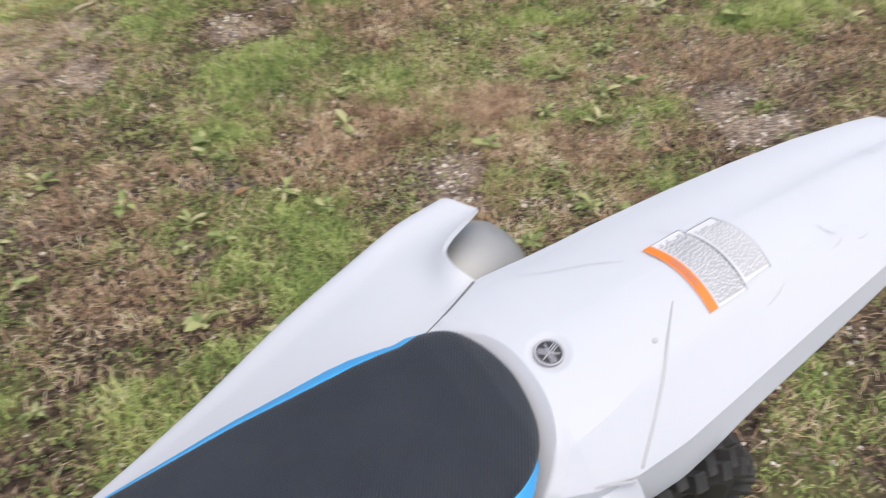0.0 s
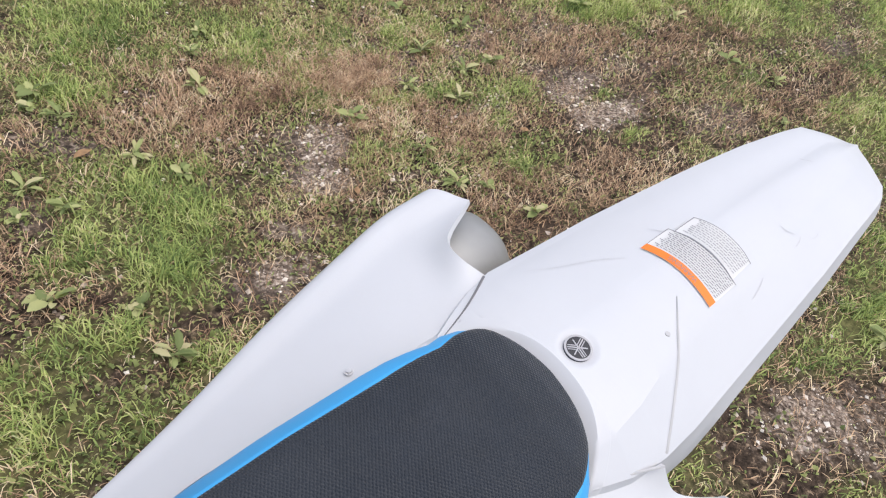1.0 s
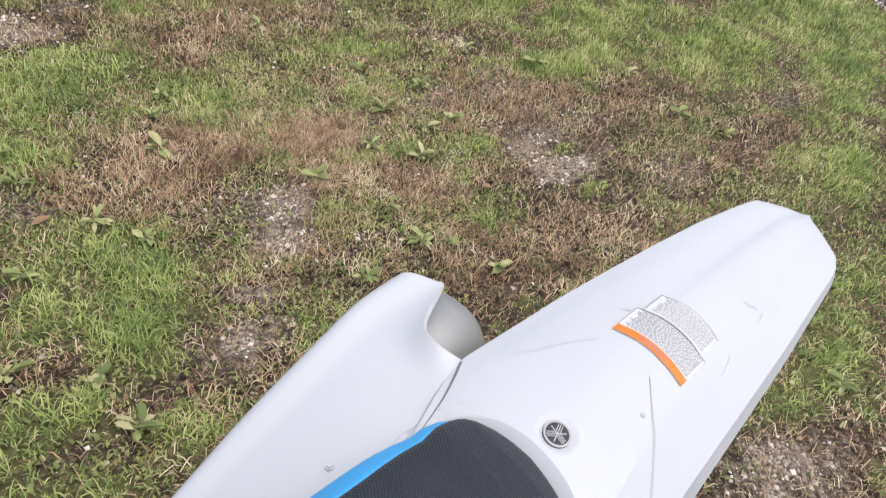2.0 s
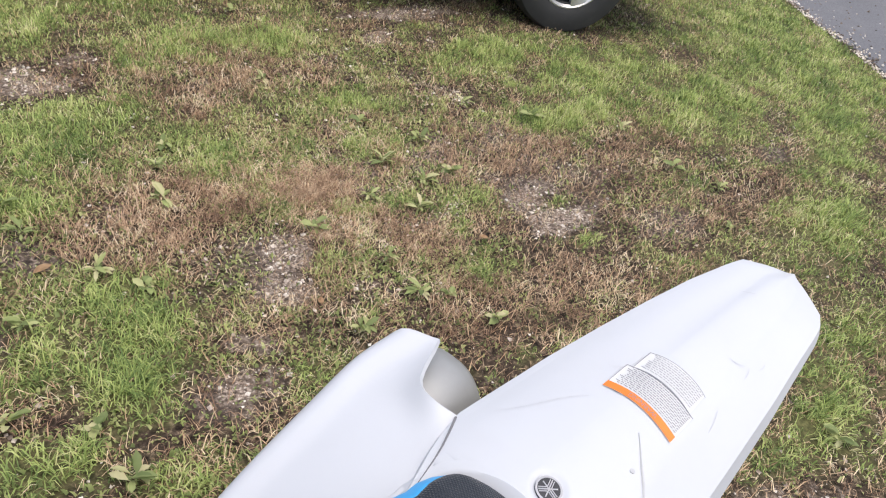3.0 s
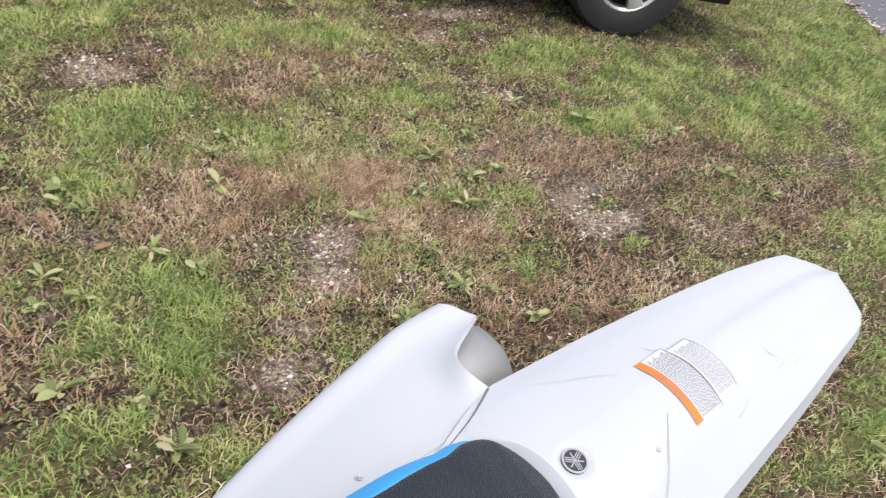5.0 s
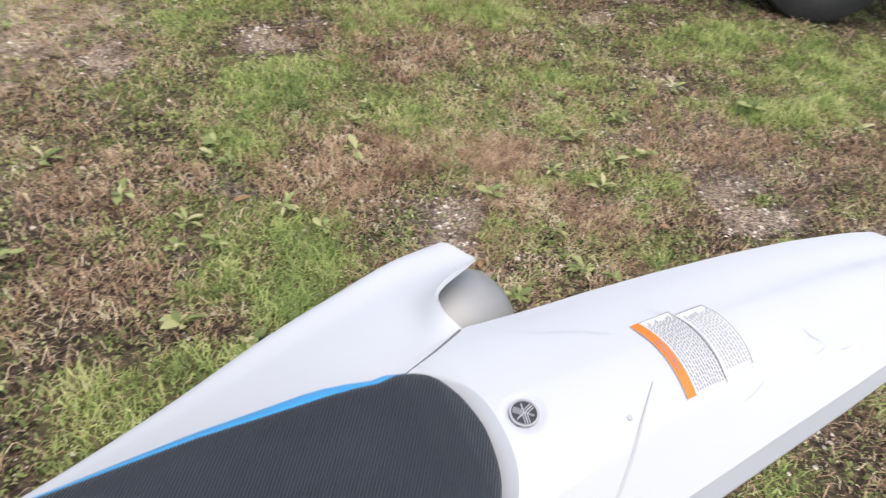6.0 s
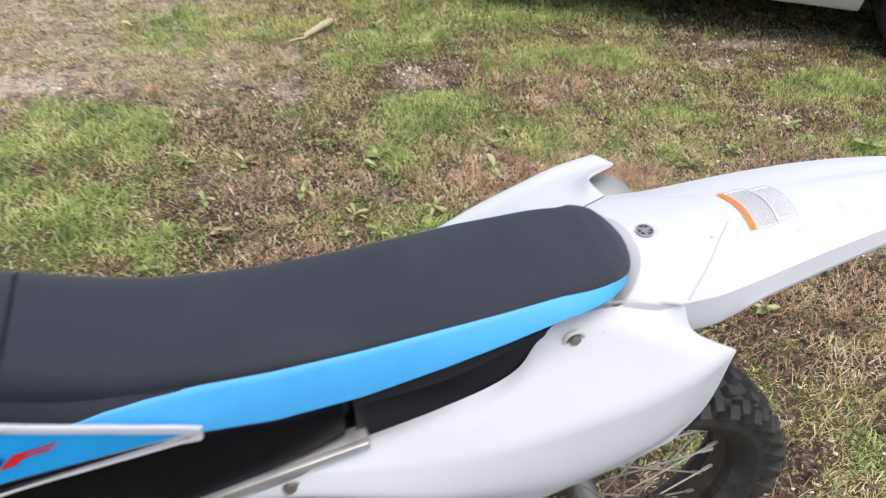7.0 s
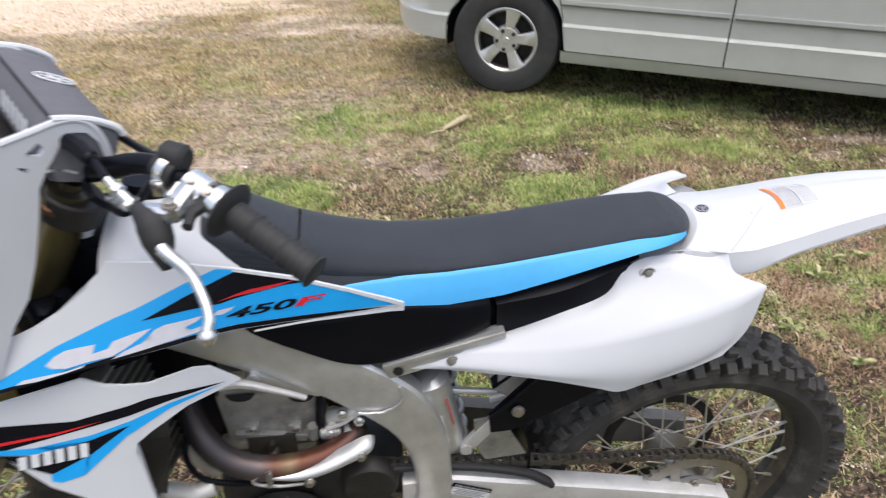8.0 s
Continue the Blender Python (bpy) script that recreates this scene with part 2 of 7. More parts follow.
CRUMBS = blade_material("soil_crumbs_and_chips", [(0.0, (0.045, 0.034, 0.027)), (0.32, (0.11, 0.084, 0.068)), (0.44, (0.26, 0.205, 0.165)), (0.56, (0.58, 0.50, 0.42)), (0.80, (0.88, 0.82, 0.74))], rough=0.9, translucent=0.0, drift=9.0)
WEED_LEAF = blade_material("weed_leaf", [(0.0, (0.17, 0.22, 0.08)), (0.5, (0.34, 0.39, 0.15)), (0.8, (0.47, 0.49, 0.22)), (1.0, (0.60, 0.54, 0.32))], by_object=True)


# ---- geometry helpers ----
def part(name, bm, mat, parent=None, label="", sharp=35, smooth=True):
    """One mesh object out of a bmesh, under its thing or part."""
    me = bpy.data.meshes.new(name)
    bmesh.ops.recalc_face_normals(bm, faces=bm.faces)
    bm.to_mesh(me)
    bm.free()
    me.materials.append(mat)
    if smooth:
        me.shade_smooth()
        me.set_sharp_from_angle(angle=radians(sharp))
    ob = new(name, me)
    ob.parent = parent
    if label:
        tagged(ob, label)
    return ob


def thing(name, label, category, m=None, group="", kind=""):
    ob = new(name)
    ob.empty_display_size = 0.1
    if m is not None:
        ob.matrix_basis = m
    return tagged(ob, label, category, group, kind)


def curve(points, n):
    """n points along a smooth line through the given ones."""
    p = [Vector(q) for q in points]
    if len(p) == 2:
        return [p[0].lerp(p[1], i / (n - 1)) for i in range(n)]
    p = [p[0] * 2 - p[1]] + p + [p[-1] * 2 - p[-2]]
    out = []
    for i in range(n):
        s = i / (n - 1) * (len(p) - 3)
        k = min(int(s), len(p) - 4)
        t = s - k
        a, b, c, d = p[k:k + 4]
        out.append(0.5 * (2 * b + (c - a) * t + (2 * a - 5 * b + 4 * c - d) * t * t + (3 * b - a - 3 * c + d) * t ** 3))
    return out


def grid(rows, close_u=False, close_v=False, cap=False):
    """Faces between rows of points."""
    bm = bmesh.new()
    vs = [[bm.verts.new(p) for p in r] for r in rows]
    nu, nv = len(vs), len(vs[0])
    for i in range(nu if close_u else nu - 1):
        for j in range(nv if close_v else nv - 1):
            a, b = vs[i], vs[(i + 1) % nu]
            f = [a[j], a[(j + 1) % nv], b[(j + 1) % nv], b[j]]
            bm.faces.new(f)
    if cap and close_v:
        bm.faces.new(vs[0])
        bm.faces.new(vs[-1][::-1])
    return bm


def net(rails, nu, nv, thick=0.0, fold=0):
    """A smooth shell through several rails, with thickness; fold: the rail along which it has a crease."""
    lines = [curve(r, nu) for r in rails]
    if fold:
        rows = [curve([ln[i] for ln in lines[:fold + 1]], nv) + curve([ln[i] for ln in lines[fold:]], nv)[1:] for i in range(nu)]
    else:
        rows = [curve([ln[i] for ln in lines], nv) for i in range(nu)]
    bm = grid(rows)
    if thick:
        bmesh.ops.recalc_face_normals(bm, faces=bm.faces)
        bmesh.ops.solidify(bm, geom=bm.faces[:], thickness=thick)
    return bm


def thicken(bm, off):
    """Gives an open sheet a second face at this offset, and a rim."""
    more = bmesh.ops.extrude_face_region(bm, geom=bm.faces[:], use_keep_orig=True)
    for v in more["geom"]:
        if isinstance(v, bmesh.types.BMVert):
            v.co += Vector(off)
    return bm


def tube(points, radius, segs=12, n=0, cap=True):
    """A round bar along a smooth line; radius may be a list."""
    p = curve(points, n) if n else [Vector(q) for q in points]
    rad = radius if isinstance(radius, (list, tuple)) else [radius] * len(p)
    if len(rad) != len(p):
        rad = [np.interp(i / (len(p) - 1), np.linspace(0, 1, len(rad)), rad) for i in range(len(p))]
    rows, side = [], None
    for i, q in enumerate(p):
        d = (p[min(i + 1, len(p) - 1)] - p[max(i - 1, 0)]).normalized()
        if side is None:
            side = d.orthogonal().normalized()
        side = (side - d * side.dot(d)).normalized()
        up = d.cross(side)
        rows.append([q + (side * math.cos(a) + up * math.sin(a)) * rad[i] for a in (2 * math.pi * k / segs for k in range(segs))])
    return grid(rows, close_v=True, cap=cap)


def box(size, m=None, bevel=0.0, segs=2):
    bm = bmesh.new()
    bmesh.ops.create_cube(bm, size=1, matrix=Matrix.Diagonal((*size, 1)))
    if bevel:
        bmesh.ops.bevel(bm, geom=bm.edges[:], offset=bevel, segments=segs, profile=0.6, affect="EDGES")
    if m is not None:
        bm.transform(m)
    return bm


def cyl(p0, p1, r0, r1=None, segs=20, bevel=0.0):
    r1 = r0 if r1 is None else r1
    p0, p1 = Vector(p0), Vector(p1)
    if bevel:
        d = (p1 - p0).normalized() * bevel
        return tube([p0, p0 + d, p1 - d, p1], [r0 - bevel, r0, r1, r1 - bevel], segs)
    return tube([p0, p1], [r0, r1], segs)


def join(bms):
    """Several bmeshes as one."""
    out = bmesh.new()
    for bm in bms:
        me = bpy.data.meshes.new("scratch")
        bm.to_mesh(me)
        bm.free()
        out.from_mesh(me)
        bpy.data.meshes.remove(me)
    return out


def revolve(profile, segs=48, closed=True):
    """Turns (radius, y) round the y axis."""
    rows = []
    for k in range(segs):
        a = 2 * math.pi * k / segs
        rows.append([(r * math.cos(a), y, r * math.sin(a)) for r, y in profile])
    return grid(rows, close_u=True, close_v=closed)


def sheet(outline, yf, cuts_x=(), cuts_z=(), thick=0.0):
    """A panel with this (x, z) outline, bent to y = yf(x, z), with thickness."""
    bm = bmesh.new()
    f = bm.faces.new([bm.verts.new((x, 0, z)) for x, z in outline])
    bmesh.ops.triangulate(bm, faces=[f], ngon_method="EAR_CLIP")
    for axis, cuts in ((0, cuts_x), (2, cuts_z)):
        for c in cuts:
            co, no = [0, 0, 0], [0, 0, 0]
            co[axis], no[axis] = c, 1
            bmesh.ops.bisect_plane(bm, geom=bm.verts[:] + bm.edges[:] + bm.faces[:], plane_co=co, plane_no=no)
    for v in bm.verts:
        v.co.y = yf(v.co.x, v.co.z)
    if thick:
        more = bmesh.ops.extrude_face_region(bm, geom=bm.faces[:], use_keep_orig=True)
        for v in more["geom"]:
            if isinstance(v, bmesh.types.BMVert):
                v.co.y += thick
    return bm


def mirrored(bm):
    bm.transform(Matrix.Diagonal((1, -1, 1, 1)))
    bmesh.ops.reverse_faces(bm, faces=bm.faces)
    return bm


def bolt_bm(at, axis, r=0.006, h=0.006):
    """A hexagon head on a flange."""
    at, axis = Vector(at), Vector(axis).normalized()
    return join([cyl(at, at + axis * h * 0.35, r * 1.45, r * 1.35, 16), tube([at, at + axis * h, at + axis * h * 1.05], [r, r, r * 0.8], 6)])


def text_mesh(body, size, bold=0.0):
    """Letters as a flat mesh in x and y, from the origin."""
    txt = bpy.data.curves.new("letters", "FONT")
    txt.body, txt.size, txt.offset = body, size, bold
    holder = new("letters", txt)
    me = bpy.data.meshes.new_from_object(holder.evaluated_get(bpy.context.evaluated_depsgraph_get()))
    bpy.data.objects.remove(holder)
    return me


def lerp(x, xs, ys):
    return float(np.interp(x, xs, ys))


# ---- fractal noise on arrays, for the lawn ----
LATTICE = np.random.RandomState(5).rand(64, 64)


def soft_noise(x, y, size):
    x, y = np.asarray(x) / size, np.asarray(y) / size
    xi, yi = np.floor(x).astype(int), np.floor(y).astype(int)
    u, v = x - xi, y - yi
    u, v = u * u * (3 - 2 * u), v * v * (3 - 2 * v)
    g = lambda a, b: LATTICE[a % 64, b % 64]
    return (g(xi, yi) * (1 - u) + g(xi + 1, yi) * u) * (1 - v) + (g(xi, yi + 1) * (1 - u) + g(xi + 1, yi + 1) * u) * v


def rough_noise(x, y, size):
    return 0.5 * soft_noise(x, y, size) + 0.3 * soft_noise(x + 7.3, y - 3.1, size * 0.45) + 0.2 * soft_noise(x - 11, y + 5, size * 0.2)


# patches on the lawn: x, y, radius along, radius across, turn
GREEN_PATCHES = [
    (0.35, 2.04, 0.26, 0.24, -37), (0.73, 1.78, 0.15, 0.13, 32), (0.19, 1.79, 0.13, 0.12, -73), (0.20, 1.16, 0.22, 0.15, -36), (0.09, 0.98, 0.14, 0.12, -80), (1.44, 1.87, 0.18, 0.11, -5),
    (2.94, 1.61, 0.65, 0.32, 4), (3.26, 1.17, 0.66, 0.29, 12), (2.27, 1.40, 0.32, 0.12, -15), (3.95, 0.70, 1.08, 0.24, 16), (2.68, 0.27, 0.45, 0.20, -2), (1.61, -0.13, 0.30, 0.13, 8),
    (2.03, -0.02, 0.21, 0.09, -17), (0.63, 2.99, 0.23, 0.17, -2), (1.11, 2.63, 0.29, 0.14, -10), (2.48, 2.03, 0.41, 0.23, 7), (5.12, 1.73, 0.95, 0.32, 12), (0.09, 0.68, 0.10, 0.06, -37), (-0.29, 0.78, 0.22, 0.13, -31),
]
FAR_GREEN_PATCHES = [
    (-0.76, 2.12, 0.24, 0.13, -79), (-0.98, 1.59, 0.34, 0.24, -56), (-0.74, 1.34, 0.20, 0.14, -37), (-1.30, 1.85, 0.30, 0.22, -40), (-0.15, 3.10, 0.40, 0.17, -7), (-0.69, 1.06, 0.15, 0.10, -38), (-0.98, 2.17, 0.36, 0.27, -32), (-0.59, 3.14, 0.35, 0.29, -77), (0.95, 2.53, 0.36, 0.22, 1),
    (1.35, 2.48, 0.34, 0.18, -1), (0.96, 3.17, 0.71, 0.43, 2), (0.47, 2.12, 0.25, 0.19, 10), (1.30, -0.12, 0.20, 0.07, -29), (0.33, 2.75, 0.39, 0.30, 22), (4.3, 1.2, 0.9, 0.6, 10), (-1.9, 2.2, 0.5, 0.3, 0), (-0.02, 1.12, 0.13, 0.10, -40), (-0.12, 0.88, 0.13, 0.07, -35),
]
CLOVER_PATCHES = [
    (1.03, 0.88, 0.21, 0.14, -15), (0.85, 0.79, 0.15, 0.07, -28), (1.33, 1.31, 0.22, 0.16, 9), (1.47, 1.59, 0.31, 0.22, 16), (0.94, 1.73, 0.23, 0.18, 0), (0.89, 1.04, 0.12, 0.10, 14),
    (0.14, 1.61, 0.14, 0.11, -24), (-0.57, 1.86, 0.17, 0.10, -84), (2.56, 0.73, 0.30, 0.12, -15), (2.12, 0.82, 0.24, 0.12, 0), (1.71, 2.26, 0.43, 0.23, -7), (-0.05, 1.33, 0.14, 0.10, 20),
]
BARE_PATCHES = [
    (0.39, 2.48, 0.17, 0.12, 69), (0.64, 2.53, 0.12, 0.10, 4), (0.69, 1.20, 0.11, 0.06, 53), (0.57, 1.06, 0.09, 0.06, -27), (0.37, 0.97, 0.08, 0.04, -32), (1.60, 1.04, 0.14, 0.09, 7),
    (1.62, 0.90, 0.15, 0.08, -14), (1.98, 2.37, 0.10, 0.06, 26), (2.33, 2.56, 0.32, 0.09, -10), (-0.15, 2.36, 0.13, 0.08, 85), (1.13, -0.20, 0.22, 0.12, -21), (0.28, 0.84, 0.10, 0.08, -36), (-1.15, 2.56, 0.17, 0.10, -20), (-0.42, 2.52, 0.08, 0.05, -85), (0.44, 2.37, 0.18, 0.10, -3),
]
DUSTY_PATCHES = [(-1.06, 2.98, 0.20, 0.12, -30), (-1.20, 2.54, 0.24, 0.11, -16), (-1.31, 3.36, 0.40, 0.30, -29), (-0.55, 3.95, 0.42, 0.30, -11), (-1.15, 2.99, 0.29, 0.22, -24), (-1.76, 3.45, 0.42, 0.26, -18), (-0.57, 4.88, 0.58, 0.37, -8), (-0.13, 2.75, 0.15, 0.09, -8), (-2.9, 5.0, 1.2, 0.9, 0), (-0.1, 5.6, 0.8, 0.4, -10)]
SOIL_PATCHES = [
    (1.12, 1.41, 0.17, 0.11, 37), (0.24, 0.83, 0.13, 0.10, -37), (1.80, 1.43, 0.23, 0.14, -1), (3.09, 0.70, 0.17, 0.07, -10), (2.01, 0.69, 0.21, 0.11, -7), (0.04, 1.53, 0.10, 0.09, -33),
    (-0.09, 1.30, 0.08, 0.05, 84), (-0.52, 1.68, 0.14, 0.10, -48), (1.75, 1.11, 0.30, 0.18, -6), (0.56, 1.17, 0.15, 0.12, 49), (1.47, 1.43, 0.2, 0.10, 39), (0.08, 1.49, 0.08, 0.07, -51),
]
DEAD_PATCHES = [
    (-0.24, 1.60, 0.20, 0.17, -31), (-0.81, 2.45, 0.18, 0.08, -13), (0.89, 2.39, 0.23, 0.14, 57), (0.93, 2.13, 0.19, 0.15, -1), (1.40, 2.18, 0.22, 0.16, 16), (0.54, 1.57, 0.23, 0.13, -25), (0.32, 1.44, 0.17, 0.10, -30), (0.95, 1.47, 0.15, 0.10, -17), (2.39, 1.01, 0.31, 0.16, -4), (2.49, 0.56, 0.32, 0.15, -6),
    (1.41, 0.54, 0.27, 0.13, -22), (1.05, 0.66, 0.20, 0.13, -16), (-0.28, 1.21, 0.15, 0.12, -51), (1.71, 1.32, 0.31, 0.15, -9), (-0.30, 1.23, 0.21, 0.14, -22), (1.26, 0.69, 0.20, 0.10, -15), (1.0, 1.11, 0.22, 0.09, -26), (1.02, 2.42, 0.43, 0.23, 1), (1.16, 0.39, 0.19, 0.10, -3),
]


def patch(x, y, spots, ragged=1.9):
    wob = (rough_noise(x, y, 0.11) - 0.5) * ragged
    best = np.zeros_like(np.asarray(x, float))
    for cx, cy, a, b, turn in spots:
        c, s = math.cos(radians(turn)), math.sin(radians(turn))
        u, v = (x - cx) * c + (y - cy) * s, -(x - cx) * s + (y - cy) * c
        best = np.maximum(best, np.clip((1.40 - np.sqrt((u / a) ** 2 + (v / b) ** 2)) * 1.15 + wob, 0, 1))
    return best


def lush_at(x, y):
    return np.maximum(patch(x, y, GREEN_PATCHES), patch(x, y, FAR_GREEN_PATCHES))


def dead_at(x, y):
    return patch(x, y, DEAD_PATCHES)


def soil_at(x, y):
    return patch(x, y, SOIL_PATCHES) * np.clip(rough_noise(x + 13, y - 8, 0.08) * 3 - 0.6, 0, 1)


def clover_at(x, y):
    base = np.clip((rough_noise(x + 8, y + 30, 0.16) - 0.46) * 2.4, 0.03, 0.45)
    base = base + np.clip((0.7 - x) * 0.8, 0, 0.30) * np.clip(rough_noise(x - 5, y + 11, 0.2) * 3 - 0.8, 0.2, 1)
    return np.maximum(base, patch(x, y, CLOVER_PATCHES) * 0.75) * (1 - 0.6 * soil_at(x, y)) * (1 - 0.85 * bare_at(x, y)) * (1 - 0.6 * dead_at(x, y))


def green_at(x, y):
    base = np.clip((rough_noise(x + 3, y + 9, 0.22) - 0.50) * 3.0 + 0.20, 0.05, 0.55)
    tufts = np.clip((soft_noise(x + 31, y - 17, 0.07) - 0.62) * 4, 0, 0.75) * np.clip(rough_noise(x - 9, y + 21, 0.5) * 3 - 0.9, 0, 1)
    far = np.clip((x - 3.5) * 0.7, 0, 0.8) * (0.7 + 0.5 * soft_noise(x, y, 0.2))
    rest = np.maximum(np.maximum(base, tufts), far) * (1 - 0.6 * soil_at(x, y)) * (1 - 0.65 * dead_at(x, y)) * (1 - 0.75 * patch(x, y, DUSTY_PATCHES))
    lush = lush_at(x, y) * (0.66 + 0.50 * soft_noise(x + 4, y + 2, 0.09))
    return np.clip(np.maximum(lush, rest) - patch(x, y, BARE_PATCHES) * 0.85 - pale_at(x, y), 0, 1)


def bare_at(x, y):
    crumbs = np.clip((rough_noise(x - 20, y + 40, 0.16) - 0.60) * 4.0, 0, 0.45)
    return np.clip(np.maximum(np.maximum(patch(x, y, BARE_PATCHES), crumbs) - lush_at(x, y) * 0.7, pale_at(x, y)), 0, 1)


def pale_at(x, y):
    """Pale gravel beyond the lawn, past the van's nose."""
    streak = rough_noise(x * 0.45 + 5, y * 1.6, 0.8) - 0.5
    return np.clip((y - 0.45 * x - 6.1 + 6.5 * streak) * 0.4, 0, 1) * np.clip(1.2 - x * 0.6, 0, 1)


def dusty_at(x, y):
    worn = 0.42 * np.clip((0.7 - x) * 0.9, 0, 1) * np.clip((y - 1.5) * 0.9, 0, 1)
    return np.maximum(np.maximum(pale_at(x, y), worn), 0.45 * patch(x, y, DUSTY_PATCHES))


def height_at(x, y):
    return (rough_noise(x, y, 0.6) - 0.5) * 0.022 * np.clip(np.hypot(x, y) + 0.4, 0.4, 1)


# ---- ground ----
def ground_material():
    """Soil, dead thatch, green undergrowth and limestone grit, by the lawn's own patches."""
    m = bpy.data.materials.new("worn_lawn_soil")
    m.use_nodes = True
    n, l = m.node_tree.nodes, m.node_tree.links
    b = n["Principled BSDF"]
    b.inputs["Roughness"].default_value = 0.95
    b.inputs["Specular IOR Level"].default_value = 0.15
    co = n.new("ShaderNodeTexCoord")

    def noise_tex(scale, detail=6, rough=0.65):
        t = n.new("ShaderNodeTexNoise")
        t.inputs["Scale"].default_value, t.inputs["Detail"].default_value, t.inputs["Roughness"].default_value = scale, detail, rough
        l.new(co.outputs["Object"], t.inputs["Vector"])
        return t.outputs["Fac"]

    def ramp(fac, *stops):
        r = n.new("ShaderNodeValToRGB")
        e = r.color_ramp.elements
        e[0].position, e[0].color = stops[0][0], (*stops[0][1], 1)
        e[1].position, e[1].color = stops[-1][0], (*stops[-1][1], 1)
        for p, c in stops[1:-1]:
            e.new(p).color = (*c, 1)
        l.new(fac, r.inputs["Fac"])
        return r.outputs["Color"]

    def mix(fac, a, c):
        x = n.new("ShaderNodeMix")
        x.data_type = "RGBA"
        l.new(fac, x.inputs[0])
        l.new(a, x.inputs[6])
        l.new(c, x.inputs[7])
        return x.outputs[2]

    def attr(name):
        a = n.new("ShaderNodeAttribute")
        a.attribute_name = name
        return a.outputs["Fac"]

    soil = ramp(noise_tex(48, 8, 0.75), (0.38, (0.012, 0.009, 0.007)), (0.54, (0.070, 0.050, 0.036)), (0.67, (0.37, 0.275, 0.19)))
    grit = ramp(noise_tex(105, 8, 0.72), (0.38, (0.045, 0.033, 0.026)), (0.50, (0.24, 0.185, 0.145)), (0.58, (0.46, 0.38, 0.31)), (0.66, (0.78, 0.70, 0.60)))
    under = ramp(noise_tex(55), (0.32, (0.035, 0.042, 0.016)), (0.7, (0.21, 0.20, 0.085)))
    def broken(fac, scale, spread, low, high):
        """An uneven edge for a patch."""
        mul = n.new("ShaderNodeMath")
        mul.operation = "MULTIPLY_ADD"
        l.new(noise_tex(scale, 5, 0.7), mul.inputs[0])
        mul.inputs[1].default_value = spread
        l.new(fac, mul.inputs[2])
        r = n.new("ShaderNodeMapRange")
        r.inputs["From Min"].default_value, r.inputs["From Max"].default_value = low, high
        l.new(mul.outputs[0], r.inputs["Value"])
        return r.outputs[0]

    dark = ramp(noise_tex(60, 8, 0.75), (0.37, (0.024, 0.019, 0.016)), (0.53, (0.115, 0.088, 0.072)), (0.64, (0.42, 0.34, 0.27)))
    out = mix(broken(attr("bare"), 22, 2.4, 1.6, 2.3), mix(broken(attr("soil"), 25, 1.2, 0.8, 1.5), mix(broken(attr("green"), 12, 1.2, 0.7, 1.5), soil, under), dark), grit)
    dust = ramp(noise_tex(30, 6, 0.75), (0.34, (0.36, 0.285, 0.21)), (0.5, (0.66, 0.525, 0.405)), (0.66, (0.83, 0.725, 0.61)))
    out = mix(broken(attr("pale"), 16, 1.0, 0.72, 1.25), out, dust)
    l.new(out, b.inputs["Base Color"])
    bump = n.new("ShaderNodeBump")
    bump.inputs["Strength"].default_value, bump.inputs["Distance"].default_value = 0.5, 0.008
    l.new(noise_tex(70, 8, 0.7), bump.inputs["Height"])
    l.new(bump.outputs[0], b.inputs["Normal"])
    return m


def build_ground():
    s = np.linspace(-1, 1, 401)
    axis = np.sinh(s * 7.5) / math.sinh(7.5) * 420
    gx, gy = np.meshgrid(axis + 0.8, axis + 1.4, indexing="ij")
    gz = height_at(gx, gy)
    gz[np.hypot(gx, gy) > 30] = 0
    k = len(axis)
    idx = np.arange(k * k).reshape(k, k)
    quads = np.stack([idx[:-1, :-1], idx[1:, :-1], idx[1:, 1:], idx[:-1, 1:]], -1).reshape(-1, 4)
    me = bpy.data.meshes.new("ground")
    me.from_pydata(np.stack([gx, gy, gz], -1).reshape(-1, 3).tolist(), [], quads.tolist())
    for name, f in (("green", green_at), ("bare", bare_at), ("pale", dusty_at), ("soil", soil_at)):
        a = me.attributes.new(name, "FLOAT", "POINT")
        a.data.foreach_set("value", f(gx, gy).reshape(-1).astype(np.float32))
    me.materials.append(ground_material())
    me.shade_smooth()
    return tagged(new("ground", me), "worn lawn with thin dry grass and gravelly soil", "ground", kind="structure")


build_ground()


def scatter(clumps, each, spread, seed, tight=0.012):
    """Places on the lawn in small clumps, densest round the bike."""
    r = np.random.RandomState(seed)
    rad = spread * r.rand(clumps) ** 0.78
    ang = r.rand(clumps) * 2 * np.pi
    cx, cy = 0.9 + rad * np.cos(ang) * 1.15, 1.4 + rad * np.sin(ang)
    x, y = np.repeat(cx, each), np.repeat(cy, each)
    wide = tight * (1 + 0.5 * np.repeat(rad, each))
    return x + r.randn(len(x)) * wide, y + r.randn(len(x)) * wide, r


def on_lawn(x, y):
    """Off the paved drive, on the side that is walked past."""
    return ((x - 5.72) * 0.756 - (y - 1.5) * 0.655 < -0.02) & (np.clip((y + 2.6) / 2.0, 0, 1) * np.clip((x + 5.0) / 2.2, 0, 1) > soft_noise(x * 1.7, y * 1.3, 0.013) * 0.9 + 0.05)


